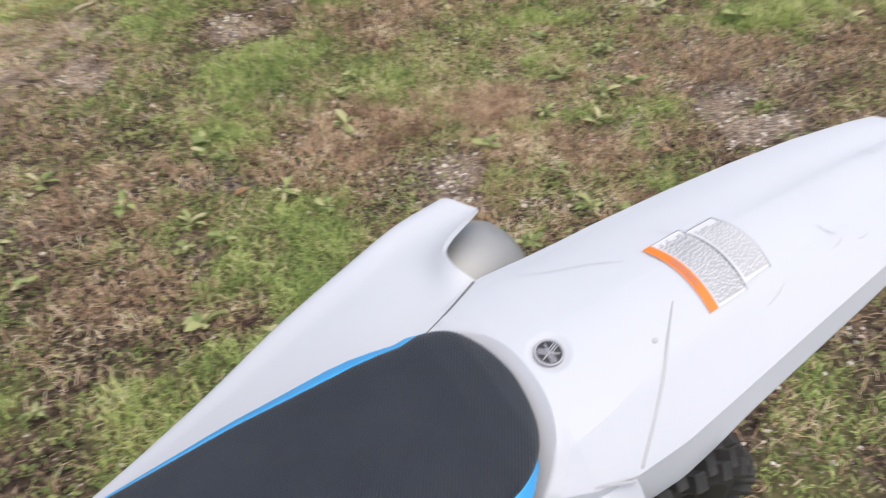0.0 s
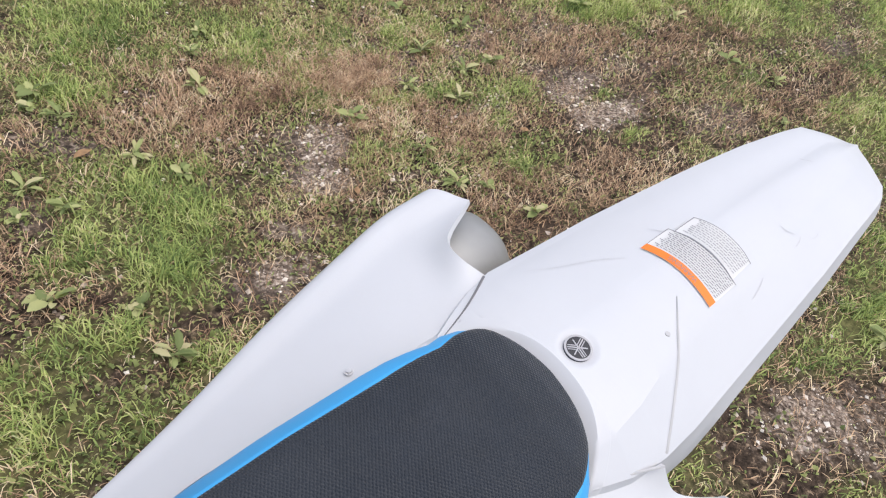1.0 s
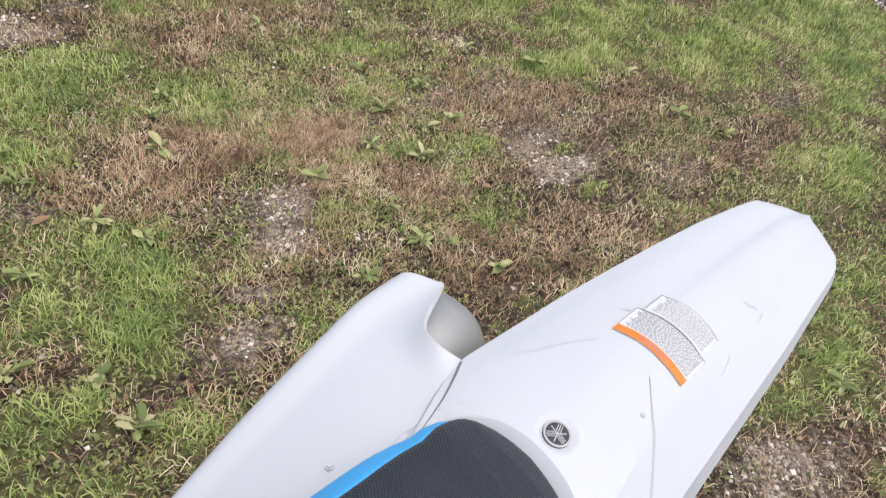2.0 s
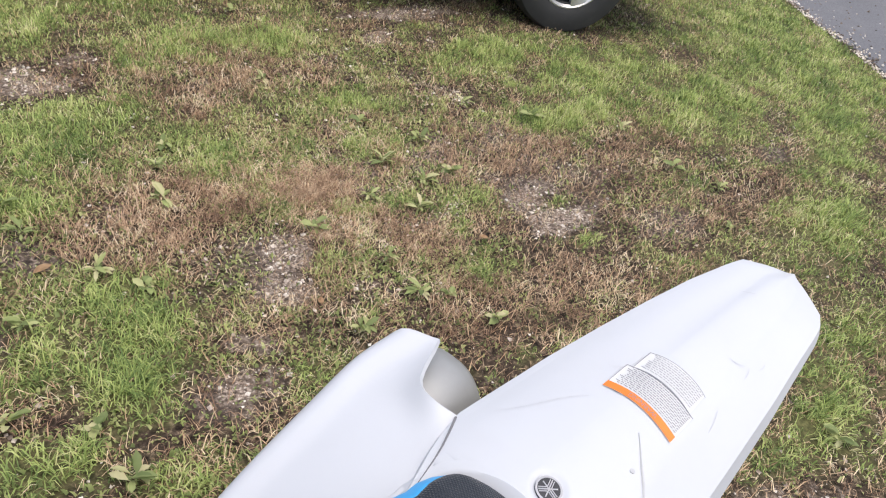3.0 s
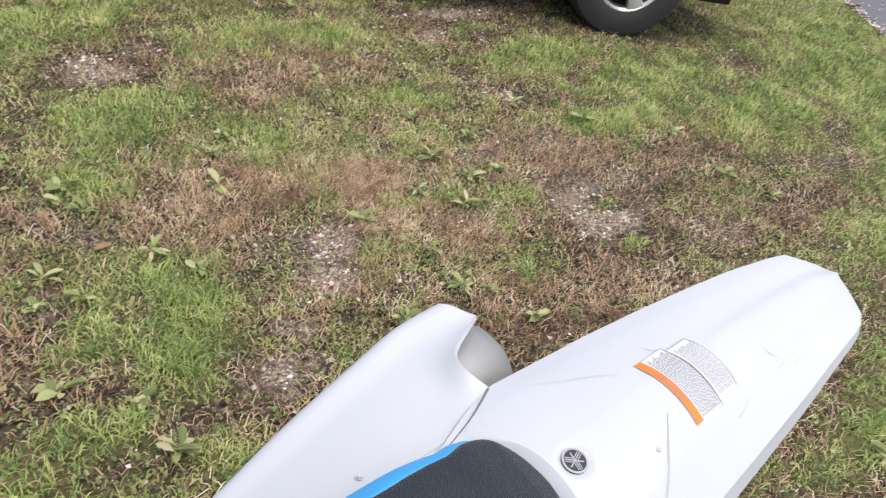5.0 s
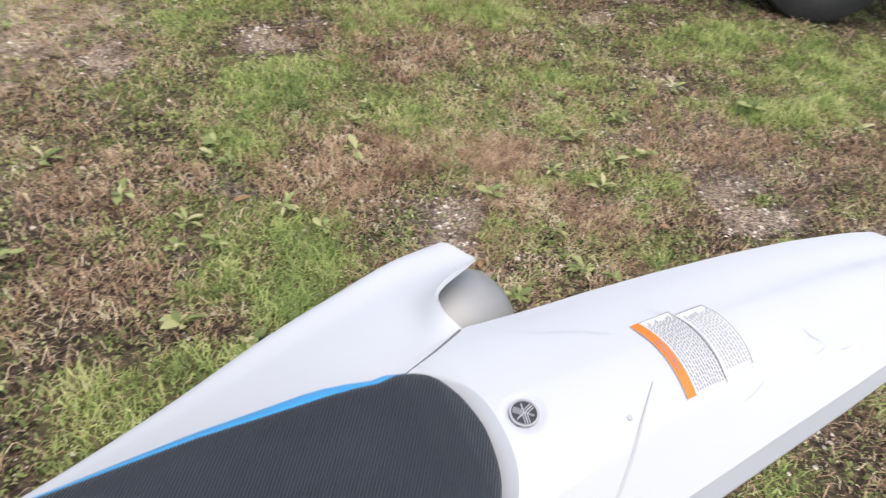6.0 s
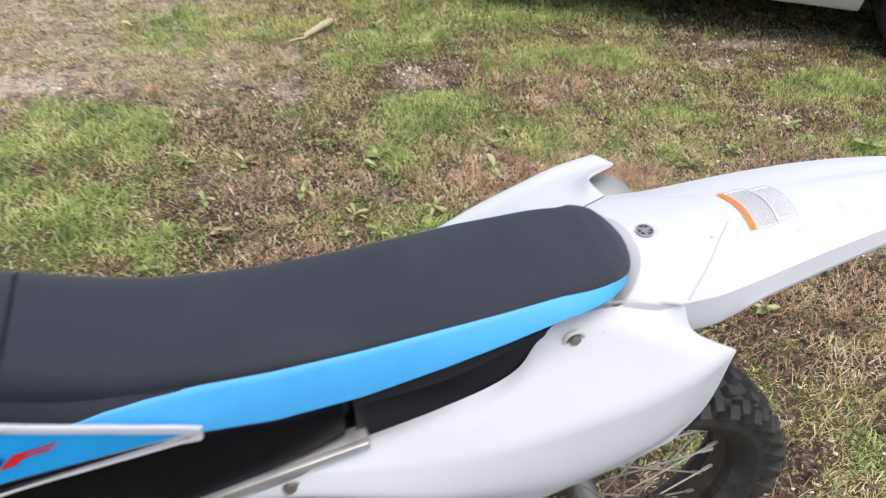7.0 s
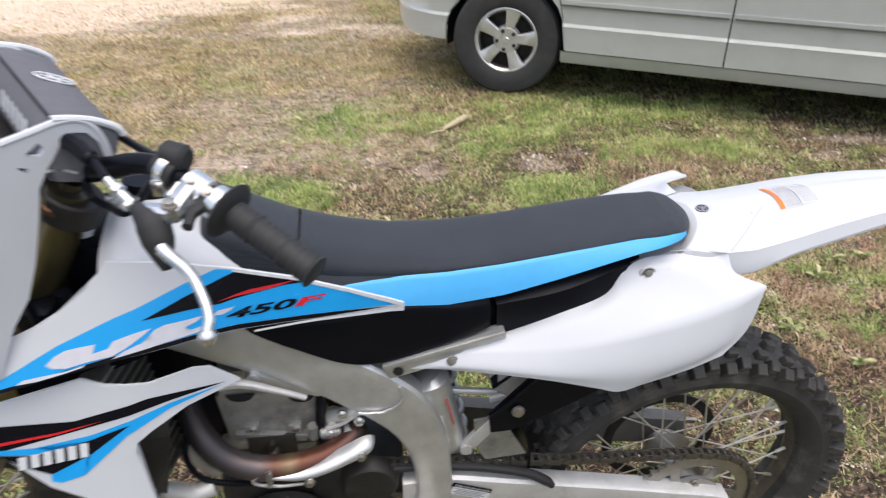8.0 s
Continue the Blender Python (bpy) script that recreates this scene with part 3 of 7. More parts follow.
def blades(name, x, y, r, length, width, lean, mat, label, lift=0.0):
    """Many bent blades, three triangles each, as one mesh."""
    n = len(x)
    turn = r.rand(n) * 2 * np.pi
    dx, dy = np.cos(turn), np.sin(turn)
    sx, sy = -dy * width / 2, dx * width / 2
    z0 = height_at(x, y) - 0.003 + lift * r.rand(n) ** 2
    rise1, rise2 = length * 0.6 * np.cos(lean * 0.55), length * (0.6 * np.cos(lean * 0.55) + 0.4 * np.cos(lean * 1.35))
    out1, out2 = length * 0.6 * np.sin(lean * 0.55), length * (0.6 * np.sin(lean * 0.55) + 0.4 * np.sin(lean * 1.35))
    v = np.empty((n, 5, 3))
    v[:, 0] = np.stack([x - sx, y - sy, z0], -1)
    v[:, 1] = np.stack([x + sx, y + sy, z0], -1)
    v[:, 2] = np.stack([x + dx * out1 - sx * 0.8, y + dy * out1 - sy * 0.8, z0 + rise1], -1)
    v[:, 3] = np.stack([x + dx * out1 + sx * 0.8, y + dy * out1 + sy * 0.8, z0 + rise1], -1)
    v[:, 4] = np.stack([x + dx * out2, y + dy * out2, np.maximum(z0 + rise2, z0 + 0.005)], -1)
    base = (np.arange(n) * 5)[:, None]
    loops = np.concatenate([base + np.array([0, 1, 3, 2]), base + np.array([2, 3, 4])], 1).reshape(-1)
    me = bpy.data.meshes.new(name)
    me.vertices.add(n * 5)
    me.vertices.foreach_set("co", v.reshape(-1).astype(np.float32))
    me.loops.add(n * 7)
    me.loops.foreach_set("vertex_index", loops.astype(np.int32))
    me.polygons.add(n * 2)
    start = ((np.arange(n) * 7)[:, None] + np.array([0, 4])).reshape(-1)
    me.polygons.foreach_set("loop_start", start.astype(np.int32))
    me.update(calc_edges=True)
    me.materials.append(mat)
    return tagged(new(name, me), label, "grass", kind="stuff")


def away(x, y):
    return np.hypot(x - 0.9, y - 1.4)


def build_grass():
    # green blades
    x, y, r = scatter(112000, 12, 6.8, 11, 0.009)
    g = green_at(x, y)
    keep = on_lawn(x, y) & (r.rand(len(x)) < np.clip(g * 0.95 + 0.03, 0, 1))
    x, y, g = x[keep], y[keep], g[keep]
    length = (0.014 + 0.058 * g * g * (0.35 + 0.65 * soft_noise(x, y, 0.3))) * (0.5 + 0.9 * r.rand(len(x)))
    width = (0.0012 + 0.0019 * r.rand(len(x))) * (1 + away(x, y) * 0.22)
    blades("grass", x, y, r, length, width, 0.5 + 1.1 * r.rand(len(x)), GREEN_BLADE, "short uneven green lawn grass")
    # dead straw, lying in tangles
    x, y, r = scatter(105000, 10, 6.8, 12, 0.022)
    thin = np.clip(0.34 + 3.0 * (rough_noise(x + 50, y, 0.17) - 0.46), 0.18, 0.8)
    thin = np.maximum(thin, dead_at(x, y) * 0.85)
    thin = thin + 0.15 * np.clip((0.8 - x) * 0.7, 0, 1) * np.clip((y - 1.9) * 0.7, 0, 1)
    keep = on_lawn(x, y) & (r.rand(len(x)) < (1 - 0.65 * lush_at(x, y)) * (1 - 0.45 * bare_at(x, y)) * (1 - 0.4 * soil_at(x, y)) * thin * 0.8)
    x, y = x[keep], y[keep]
    length = 0.014 + 0.045 * r.rand(len(x)) ** 1.7
    width = (0.0008 + 0.0014 * r.rand(len(x)) ** 1.5) * (1 + away(x, y) * 0.25)
    blades("dry_grass", x, y, r, length, width, 1.15 + 0.55 * r.rand(len(x)) ** 0.6, DRY_BLADE, "dead brown matted grass", 0.008)
    # rust-brown dead tufts, spread out like stars
    x, y, r = scatter(34000, 16, 5.0, 17, 0.004)
    keep = on_lawn(x, y) & (r.rand(len(x)) < np.clip(dead_at(x, y) + 0.09 * (1 - lush_at(x, y)), 0, 0.55) * np.clip(4 * rough_noise(x - 61, y + 23, 0.10) - 1.3, 0, 1) * (1 - 0.7 * bare_at(x, y)))
    x, y = x[keep], y[keep]
    blades("dead_tufts", x, y, r, 0.025 + 0.045 * r.rand(len(x)), (0.0010 + 0.0012 * r.rand(len(x))) * (1 + away(x, y) * 0.2), 0.9 + 0.6 * r.rand(len(x)), RUST_BLADE, "rust-brown dead grass tufts", 0.004)
    # yellowed grass farther off, towards the gravel
    r = np.random.RandomState(15)
    n = 520000
    x, y = -4.6 + 7.4 * r.rand(n), 1.3 + 7.2 * r.rand(n) ** 1.2
    keep = (r.rand(n) < np.clip(3.0 * (rough_noise(x * 0.6 + 70, y * 1.3, 0.5) - 0.40), 0.05, 1) * np.clip((y - 1.4) * 0.55, 0, 1) * np.clip((0.5 - x) * 0.8 + (y - 2.4) * 0.3, 0.04, 0.68) * (1 - 0.8 * pale_at(x, y)) * (1 - 0.8 * patch(x, y, BARE_PATCHES))) & on_lawn(x, y)
    x, y = x[keep], y[keep]
    blades("yellowed_grass", x, y, r, 0.016 + 0.026 * r.rand(len(x)), (0.0014 + 0.0016 * r.rand(len(x))) * (1 + 0.33 * away(x, y)), 0.7 + 0.9 * r.rand(len(x)), YELLOW_BLADE, "yellowed patchy grass beside the gravel", 0.006)
    # small broad leaves
    x, y, r = scatter(125000, 6, 6.0, 13, 0.018)
    keep = on_lawn(x, y) & (r.rand(len(x)) < clover_at(x, y))
    x, y = x[keep], y[keep]
    blades("clover", x, y, r, 0.007 + 0.016 * r.rand(len(x)) ** 1.6, (0.0035 + 0.0070 * r.rand(len(x)) ** 1.6) * (1 + 0.1 * away(x, y)), 0.9 + 0.7 * r.rand(len(x)), CLOVER, "low small-leaved ground weeds in the lawn", 0.010)


build_grass()


def build_pebbles():
    x, y, r = scatter(46000, 8, 5.0, 14, 0.035)
    keep = on_lawn(x, y) & (r.rand(len(x)) < bare_at(x, y) * np.clip(3.2 * rough_noise(x - 33, y + 12, 0.06) - 0.8, 0.15, 1) + 0.04)
    x, y = x[keep], y[keep]
    edge = r.rand(2600)
    off = np.where(r.rand(2600) < 0.75, np.abs(r.randn(2600)) * 0.07 - 0.05, np.abs(r.randn(2600)) * 0.4)
    ex, ey = 4.2 + edge * 4.2, -0.25 + edge * 4.85
    x, y = np.concatenate([x, ex + off * 0.756]), np.concatenate([y, ey - off * 0.655])
    n = len(x)
    size = 0.0016 + 0.0070 * r.rand(n) ** 5 + np.where(np.arange(n) >= n - 2600, 0.006, 0)
    octa = np.array([(1, 0, 0), (0, 1, 0), (-1, 0, 0), (0, -1, 0), (0, 0, 0.7), (0, 0, -0.7)])
    v = octa[None] * size[:, None, None] * (0.6 + 0.8 * r.rand(n, 6, 1))
    a = r.rand(n) * 6.28
    vx, vy = v[:, :, 0] * np.cos(a)[:, None] - v[:, :, 1] * np.sin(a)[:, None], v[:, :, 0] * np.sin(a)[:, None] + v[:, :, 1] * np.cos(a)[:, None]
    z = height_at(x, y) + np.where(np.arange(n) >= n - 2600, 0.022, 0.001)
    v = np.stack([vx + x[:, None], vy + y[:, None], v[:, :, 2] + z[:, None]], -1)
    tri = np.array([(0, 1, 4), (1, 2, 4), (2, 3, 4), (3, 0, 4), (1, 0, 5), (2, 1, 5), (3, 2, 5), (0, 3, 5)])
    f = (np.arange(n)[:, None, None] * 6 + tri[None]).reshape(-1, 3)
    me = bpy.data.meshes.new("gravel")
    me.from_pydata(v.reshape(-1, 3).tolist(), [], f.tolist())
    me.materials.append(CRUMBS)
    tagged(new("gravel", me), "soil crumbs and pale stone chips on bare ground", "gravel", kind="stuff")


build_pebbles()


def weed_leaf(size, wide):
    """One lobed leaf with a pale rib on a short stalk, along x."""
    rows = []
    for i in range(10):
        q = i / 9
        half = size * wide * (0.10 if q < 0.2 else math.sin(math.pi * min(1, (q - 0.12) / 0.90)) ** 0.75 * (1 + 0.16 * math.sin(q * 19)) + 0.02)
        zz = 0.010 + size * (0.55 * q - 0.50 * q * q) * 0.8
        rows.append([(size * q, -half, zz + half * 0.34), (size * q, -half * 0.5, zz + half * 0.10), (size * q, 0, zz), (size * q, half * 0.5, zz + half * 0.10), (size * q, half, zz + half * 0.30)])
    return grid(rows)


WEED_SPOTS = [
    (1.48, 1.52), (1.35, 1.70), (1.31, 1.30), (1.44, 1.30), (1.17, 1.18), (0.80, 1.25), (0.91, 1.03), (0.95, 0.81), (0.65, 0.84), (0.27, 1.25), (0.09, 1.59), (-0.01, 0.91), (-0.01, 0.75), (2.37, 0.88), (2.43, 0.69), (2.18, 0.51),
    (1.19, 2.14), (2.10, 1.45), (2.46, 1.21), (1.44, 2.78), (-0.02, 1.27), (0.63, 1.86), (1.06, 1.30), (0.55, 1.75), (1.24, 1.45), (-0.15, 1.01), (0.20, 1.37), (0.99, 0.66), (1.48, -0.18), (-0.21, 1.54), (-0.07, 1.37), (-0.12, 1.28),
    (0.48, 1.58), (0.09, 1.72), (1.88, 1.67), (-0.49, 1.37), (-0.59, 1.83), (-0.53, 1.56), (-0.53, 2.69), (-0.53, 0.95), (-0.63, 1.08), (-0.70, 1.22), (-0.39, 1.77), (-0.46, 2.65), (0.36, 3.02), (-0.80, 3.17), (0.88, 0.86), (0.05, 1.66),
]


def build_weeds():
    kinds, r = [], random.Random(4)
    for count, size, wide in ((11, 0.060, 0.16), (8, 0.050, 0.24), (14, 0.052, 0.13), (9, 0.040, 0.27)):
        weed = thing("weed", "low broad-leaved yellow-green weed in the lawn", "weed", group="weeds in the lawn")
        first = part("leaf", weed_leaf(size, wide), WEED_LEAF, weed)
        for k in range(count):
            ob = first if k == 0 else new("leaf", first.data)
            ob.parent = weed
            ob.matrix_basis = pose(r.uniform(-0.010, 0.010), r.uniform(-0.010, 0.010), r.uniform(0, 0.006), r.uniform(-15, 15), r.uniform(-30, 12), 360 * k / count + r.uniform(-35, 35)) @ Matrix.Scale(r.uniform(0.5, 1.15), 4)
        kinds.append(weed)
    for i, (x, y) in enumerate(WEED_SPOTS):
        m = pose(x, y, float(height_at(x, y)) + 0.008, r.uniform(-8, 8), r.uniform(-8, 8), r.uniform(0, 360))
        if i < 4:
            kinds[i].matrix_basis = m
        else:
            o = copy_thing(kinds[i % 4], m)
            o.scale = [r.uniform(0.65, 1.05)] * 3


build_weeds()


def build_litter():
    def leaf(x, y, turn, size, label):
        rows = []
        for i in range(8):
            s = i / 7
            half = size * 0.26 * math.sin(math.pi * s) ** 0.8
            rows.append([(size * (s - 0.5), -half, 0.012 + half * 0.5), (size * (s - 0.5), 0, 0.008 + 0.01 * math.sin(3 * s)), (size * (s - 0.5), half, 0.010 + half * 0.3)])
        bm = grid(rows)
        bmesh.ops.solidify(bm, geom=bm.faces[:], thickness=0.0008)
        ob = part("dead_leaf", bm, DEAD_LEAF)
        ob.matrix_basis = pose(x, y, float(height_at(x, y)) + 0.006, 0, 0, turn)
        tagged(ob, label, "leaf", "fallen leaves")
    leaf(0.09, 1.43, 15, 0.055, "curled tan dead leaf on the lawn")
    leaf(0.62, 0.98, 70, 0.03, "small brown dead leaf on bare soil")
    leaf(1.25, 0.95, 130, 0.03, "small brown dead leaf on dry grass")
    leaf(-0.28, 1.72, 40, 0.035, "small brown dead leaf on dry grass")
    stick = tube([(-0.16, -0.088, 0.012), (-0.10, -0.060, 0.014), (-0.05, -0.055, 0.014), (-0.04, -0.038, 0.026), (0.02, 0.0, 0.036), (0.09, 0.062, 0.043), (0.148, 0.108, 0.048), (0.152, 0.111, 0.048)], [0.004, 0.008, 0.007, 0.0155, 0.019, 0.021, 0.020, 0.010], 10, 32)
    for v in stick.verts:
        v.co += Vector((0, 0, 1)) * 0.004 * noise.noise(v.co * 40)
    ob = part("stick", stick, WOOD)
    ob.matrix_basis = pose(0.03, 2.96, float(height_at(0.03, 2.96)), 0, 0, 4) @ Matrix.Scale(0.82, 4)
    tagged(ob, "short pale peeled stick lying in the grass", "stick")


build_litter()


# ---- paved drive ----
def build_drive():
    along, across = Vector((0.655, 0.756, 0)), Vector((0.756, -0.655, 0))
    p = Vector((5.72, 1.5, 0))
    rows = []
    for i in range(60):
        s = -14 + i * 0.7
        row = []
        for j in range(9):
            w = j / 8 * 3.6
            if j == 0:
                w += 0.05 * math.sin(i * 2.7) + 0.03 * math.sin(i * 6.1)
            q = p + along * s + across * w
            row.append((q.x, q.y, 0.018))
        rows.append([(row[0][0] - across.x * 0.02, row[0][1] - across.y * 0.02, -0.03)] + row)
    tagged(part("road", grid(rows), ASPHALT), "grey asphalt drive with a crumbling gravelly edge", "drive", kind="structure")
    bm = join([box((0.55, 0.34, 0.10), pose(0, 0, 0.05, 0, 0, 0), 0.004)] + [box((0.52, 0.10, 0.006), pose(0, s * 0.22, 0.10, s * 20, 0, 0)) for s in (-1, 1)])
    ob = part("cardboard_box", bm, CARD)
    ob.matrix_basis = pose(7.35, 2.05, 0.02, 0, 0, 12)
    tagged(ob, "flat brown cardboard box lying on the asphalt drive", "box")


build_drive()


# ---- van ----
def van_inset(x, z):
    """How far the side lies in from the widest line, by height and along the nose."""
    o = lerp(z, [0.20, 0.235, 0.295, 0.306, 0.312, 0.44, 0.462, 0.478, 0.60, 0.75, 0.98, 1.02, 1.66, 1.74], [0.10, 0.045, 0.022, 0.020, 0.004, 0.0, -0.004, 0.018, 0.012, 0.004, 0.02, 0.035, 0.24, 0.40])
    if x < -0.35:
        o += 0.50 * max(0, (-0.35 - x) / 0.62) ** 2.4
    if x > 3.5:
        o += 0.22 * max(0, (x - 3.5) / 0.55) ** 2.5
    return o


def arch(cx, r, a0, a1, n=14):
    return [(cx + r * math.cos(radians(a0 + (a1 - a0) * i / (n - 1))), 0.34 + r * math.sin(radians(a0 + (a1 - a0) * i / (n - 1)))) for i in range(n)]


def van_wheel(van, cx, y, side, steer):
    prof = [(0.175, -0.085), (0.200, -0.10), (0.226, -0.113), (0.28, -0.120), (0.33, -0.108), (0.347, -0.085), (0.35, -0.03), (0.35, 0.03), (0.347, 0.085), (0.33, 0.108), (0.25, 0.10), (0.185, 0.08)]
    tyre = part("tyre", revolve(prof, 64), VAN_TYRE, van)
    tyre.matrix_basis = pose(cx, y, 0.340, 0, 0, steer + (180 if side > 0 else 0))
    bms = [revolve([(0.218, -0.098), (0.222, -0.104), (0.214, -0.106), (0.200, -0.090), (0.196, -0.03), (0.203, -0.02), (0.210, -0.08)], 56)]
    for k in range(5):
        a = 2 * math.pi * k / 5 - 0.10
        rows = []
        for s, w, yy in ((0.02, 0.034, -0.086), (0.07, 0.031, -0.092), (0.12, 0.037, -0.097), (0.17, 0.046, -0.099), (0.208, 0.060, -0.100)):
            rows.append([(s, yy + 0.030, -w), (s, yy + 0.004, -w * 0.96), (s, yy, -w * 0.82), (s, yy, w * 0.82), (s, yy + 0.004, w * 0.96), (s, yy + 0.030, w)])
        bm = grid(rows, close_v=True, cap=True)
        bm.transform(Matrix.Rotation(a, 4, "Y"))
        bms.append(bm)
    bms.append(cyl((0, -0.05, 0), (0, -0.095, 0), 0.100, 0.090, 36, 0.006))
    bms.append(cyl((0, -0.06, 0), (0, -0.104, 0), 0.026, 0.022, 24, 0.004))
    alloy = join(bms)
    alloy.transform(Matrix.Diagonal((0.915, 1, 0.915, 1)))
    part("alloy_rim", alloy, VAN_RIM, tyre, "five-spoke silver alloy rim")
    nuts = []
    for k in range(5):
        a = 2 * math.pi * (k + 0.5) / 5 - 0.10
        nuts.append(tube([(0.060 * math.cos(a), -0.080, -0.060 * math.sin(a)), (0.060 * math.cos(a), -0.106, -0.060 * math.sin(a))], [0.013, 0.012], 6))
    for bm in nuts:
        part("lug_nut", bm, DARK_METAL, tyre)
    # brake disc, widened into a dark backing that stands for shade between spokes
    disc = revolve([(0.0, -0.01), (0.14, -0.01), (0.14, 0.0), (0.190, 0.0), (0.190, 0.012), (0.0, 0.012)], 40)
    part("brake_disc", disc, DARK_METAL, tyre)


def build_van():
    van = thing("minivan", "champagne-silver minivan parked on the grass", "van", Matrix.Translation((0.475, 3.64, 0)) @ Matrix.Rotation(radians(-30.15), 4, "Z"))
    cz = (0.25, 0.295, 0.306, 0.312, 0.38, 0.44, 0.462, 0.478, 0.54, 0.60, 0.75, 0.98, 1.02, 1.2, 1.4, 1.55)
    cx = tuple(np.arange(-0.95, 4.1, 0.15))
    nose = [(-0.97, 0.98), (-0.97, 0.50), (-0.90, 0.34), (-0.80, 0.315), (-0.42, 0.305)]
    panels = {
        "front_fender": (nose + arch(0, 0.405, 180 + 5, 6) + [(0.398, 0.315), (0.375, 0.47), (0.335, 0.64), (0.33, 0.98), (-0.4, 0.98)]),
        "front_door": [(0.404, 0.315), (1.335, 0.315), (1.335, 0.995), (0.337, 0.995), (0.342, 0.64), (0.381, 0.47)],
        "sliding_door": [(1.343, 0.315), (2.53, 0.315), (2.63, 0.50), (2.68, 0.70), (2.69, 0.995), (1.343, 0.995)],
        "rear_quarter": [(2.60, 0.36)] + arch(3.07, 0.415, 180, 0) + [(4.0, 0.33), (4.05, 0.70), (4.0, 0.995), (2.70, 0.995), (2.69, 0.70), (2.64, 0.50)],
        "rocker_panel": [(0.37, 0.232), (2.62, 0.232), (2.62, 0.308), (0.37, 0.308)],
        "pillar": [(0.15, 1.0), (4.0, 1.0), (3.85, 1.64), (1.45, 1.66), (1.0, 1.5)],
        "roof": None,
    }
    width = 1.94
    for far in (False, True):
        for name, outline in panels.items():
            if outline is None:
                continue
            bm = sheet(outline, van_inset, cx, cz, 0.012)
            if far:
                bm.transform(Matrix.Translation((0, width, 0)) @ Matrix.Diagonal((1, -1, 1, 1)))
            part(name, bm, VAN_GLASS if name == "pillar" else VAN_PAINT, van, "dark tinted side glass" if name == "pillar" else "", sharp=50)
        f = lambda x, z: van_inset(x, z) - 0.012
        for x0, x1 in ((0.36, 1.325), (1.355, 2.66)):
            bm = sheet([(x0, 0.585), (x1, 0.585), (x1, 0.615), (x0, 0.615)], f, tuple(np.arange(0.4, 2.7, 0.2)), (0.59, 0.61), 0.016)
            if far:
                bm.transform(Matrix.Translation((0, width, 0)) @ Matrix.Diagonal((1, -1, 1, 1)))
            part("side_moulding", bm, VAN_PAINT, van, "body-coloured protective strip")
            # the moulding's shadow line, painted as a thin dark strip
            bm = sheet([(x0, 0.583), (x1, 0.583), (x1, 0.593), (x0, 0.593)], lambda x, z: f(x, z) - 0.002, tuple(np.arange(0.4, 2.7, 0.2)), (), 0.010)
            if far:
                bm.transform(Matrix.Translation((0, width, 0)) @ Matrix.Diagonal((1, -1, 1, 1)))
            part("moulding_edge", bm, STRIP_SHADOW, van, "thin dark line painted for the shadow under the strip")
        y = width - 0.115 if far else 0.115
        van_wheel(van, 0.0, y, 1 if far else -1, 8)
        van_wheel(van, 3.07, y, 1 if far else -1, 0)
        for x in (0.0, 3.07):
            hollow = arch(x, 0.402, 190, -10, 24)
            bm = grid([[(px, width - q if far else q, pz) for px, pz in hollow] for q in (0.030, 0.36)])
            bmesh.ops.solidify(bm, geom=bm.faces[:], thickness=0.006)
            part("wheel_arch_liner", bm, VAN_DARK, van, "black lining of the wheel arch")
    part("underbody", join([box((3.9, width - 0.30, 0.30), pose(1.85, width / 2, 0.37), 0.02), box((0.5, width - 0.60, 0.24), pose(-0.3, width / 2, 0.46), 0.02), box((2.2, width - 0.16, 0.14), pose(1.5, width / 2, 0.31)), box((3.6, width - 0.25, 0.5), pose(1.9, width / 2, 0.75))]), VAN_DARK, van, "black underbody in shade")
    top = []
    for x, z, w in ((-0.94, 0.60, 0.55), (-0.90, 0.85, 0.60), (-0.75, 0.97, 0.70), (-0.3, 1.04, 0.84), (0.2, 1.09, 0.92), (0.9, 1.55, 0.76), (1.4, 1.70, 0.72), (2.4, 1.74, 0.70), (3.5, 1.71, 0.70), (3.9, 1.62, 0.66), (4.05, 1.0, 0.80), (4.06, 0.45, 0.78)):
        top.append([(x, width / 2 - w, z - 0.03), (x, width / 2 - w * 0.8, z), (x, width / 2, z + 0.02), (x, width / 2 + w * 0.8, z), (x, width / 2 + w, z - 0.03)])
    bm = grid(top)
    bmesh.ops.solidify(bm, geom=bm.faces[:], thickness=0.01)
    part("hood_and_roof", bm, VAN_PAINT, van)
    rows = []
    for z, dx in ((0.30, 0.06), (0.36, 0.0), (0.50, -0.04), (0.60, -0.03)):
        rows.append([(-0.93 + dx + 0.12 * abs(s) ** 3, width / 2 + s * 0.56, z) for s in np.linspace(-1, 1, 13)])
    bm = grid(rows)
    bmesh.ops.solidify(bm, geom=bm.faces[:], thickness=0.012)
    part("front_bumper", bm, VAN_PAINT, van)
    for s in (-1, 1):
        part("headlamp", box((0.20, 0.22, 0.14), pose(-0.72, width / 2 + s * 0.66, 0.80, 0, 0, s * 25), 0.03), LAMP_GLASS, van)
    for x, z in ((1.25, 0.87), (1.55, 0.87)):
        part("door_handle", box((0.16, 0.03, 0.03), pose(x, -0.008, z), 0.008), VAN_PAINT, van)
    return van


build_van()


# ---- dirt bike: x back along the bike, y to its right, z up, rear axle over the origin ----
bike = thing("dirt_bike", "white motocross bike with blue-sided black seat leaning on the lawn", "motorcycle", pose(0.05, 0.084, 0, 5, 0, 0))

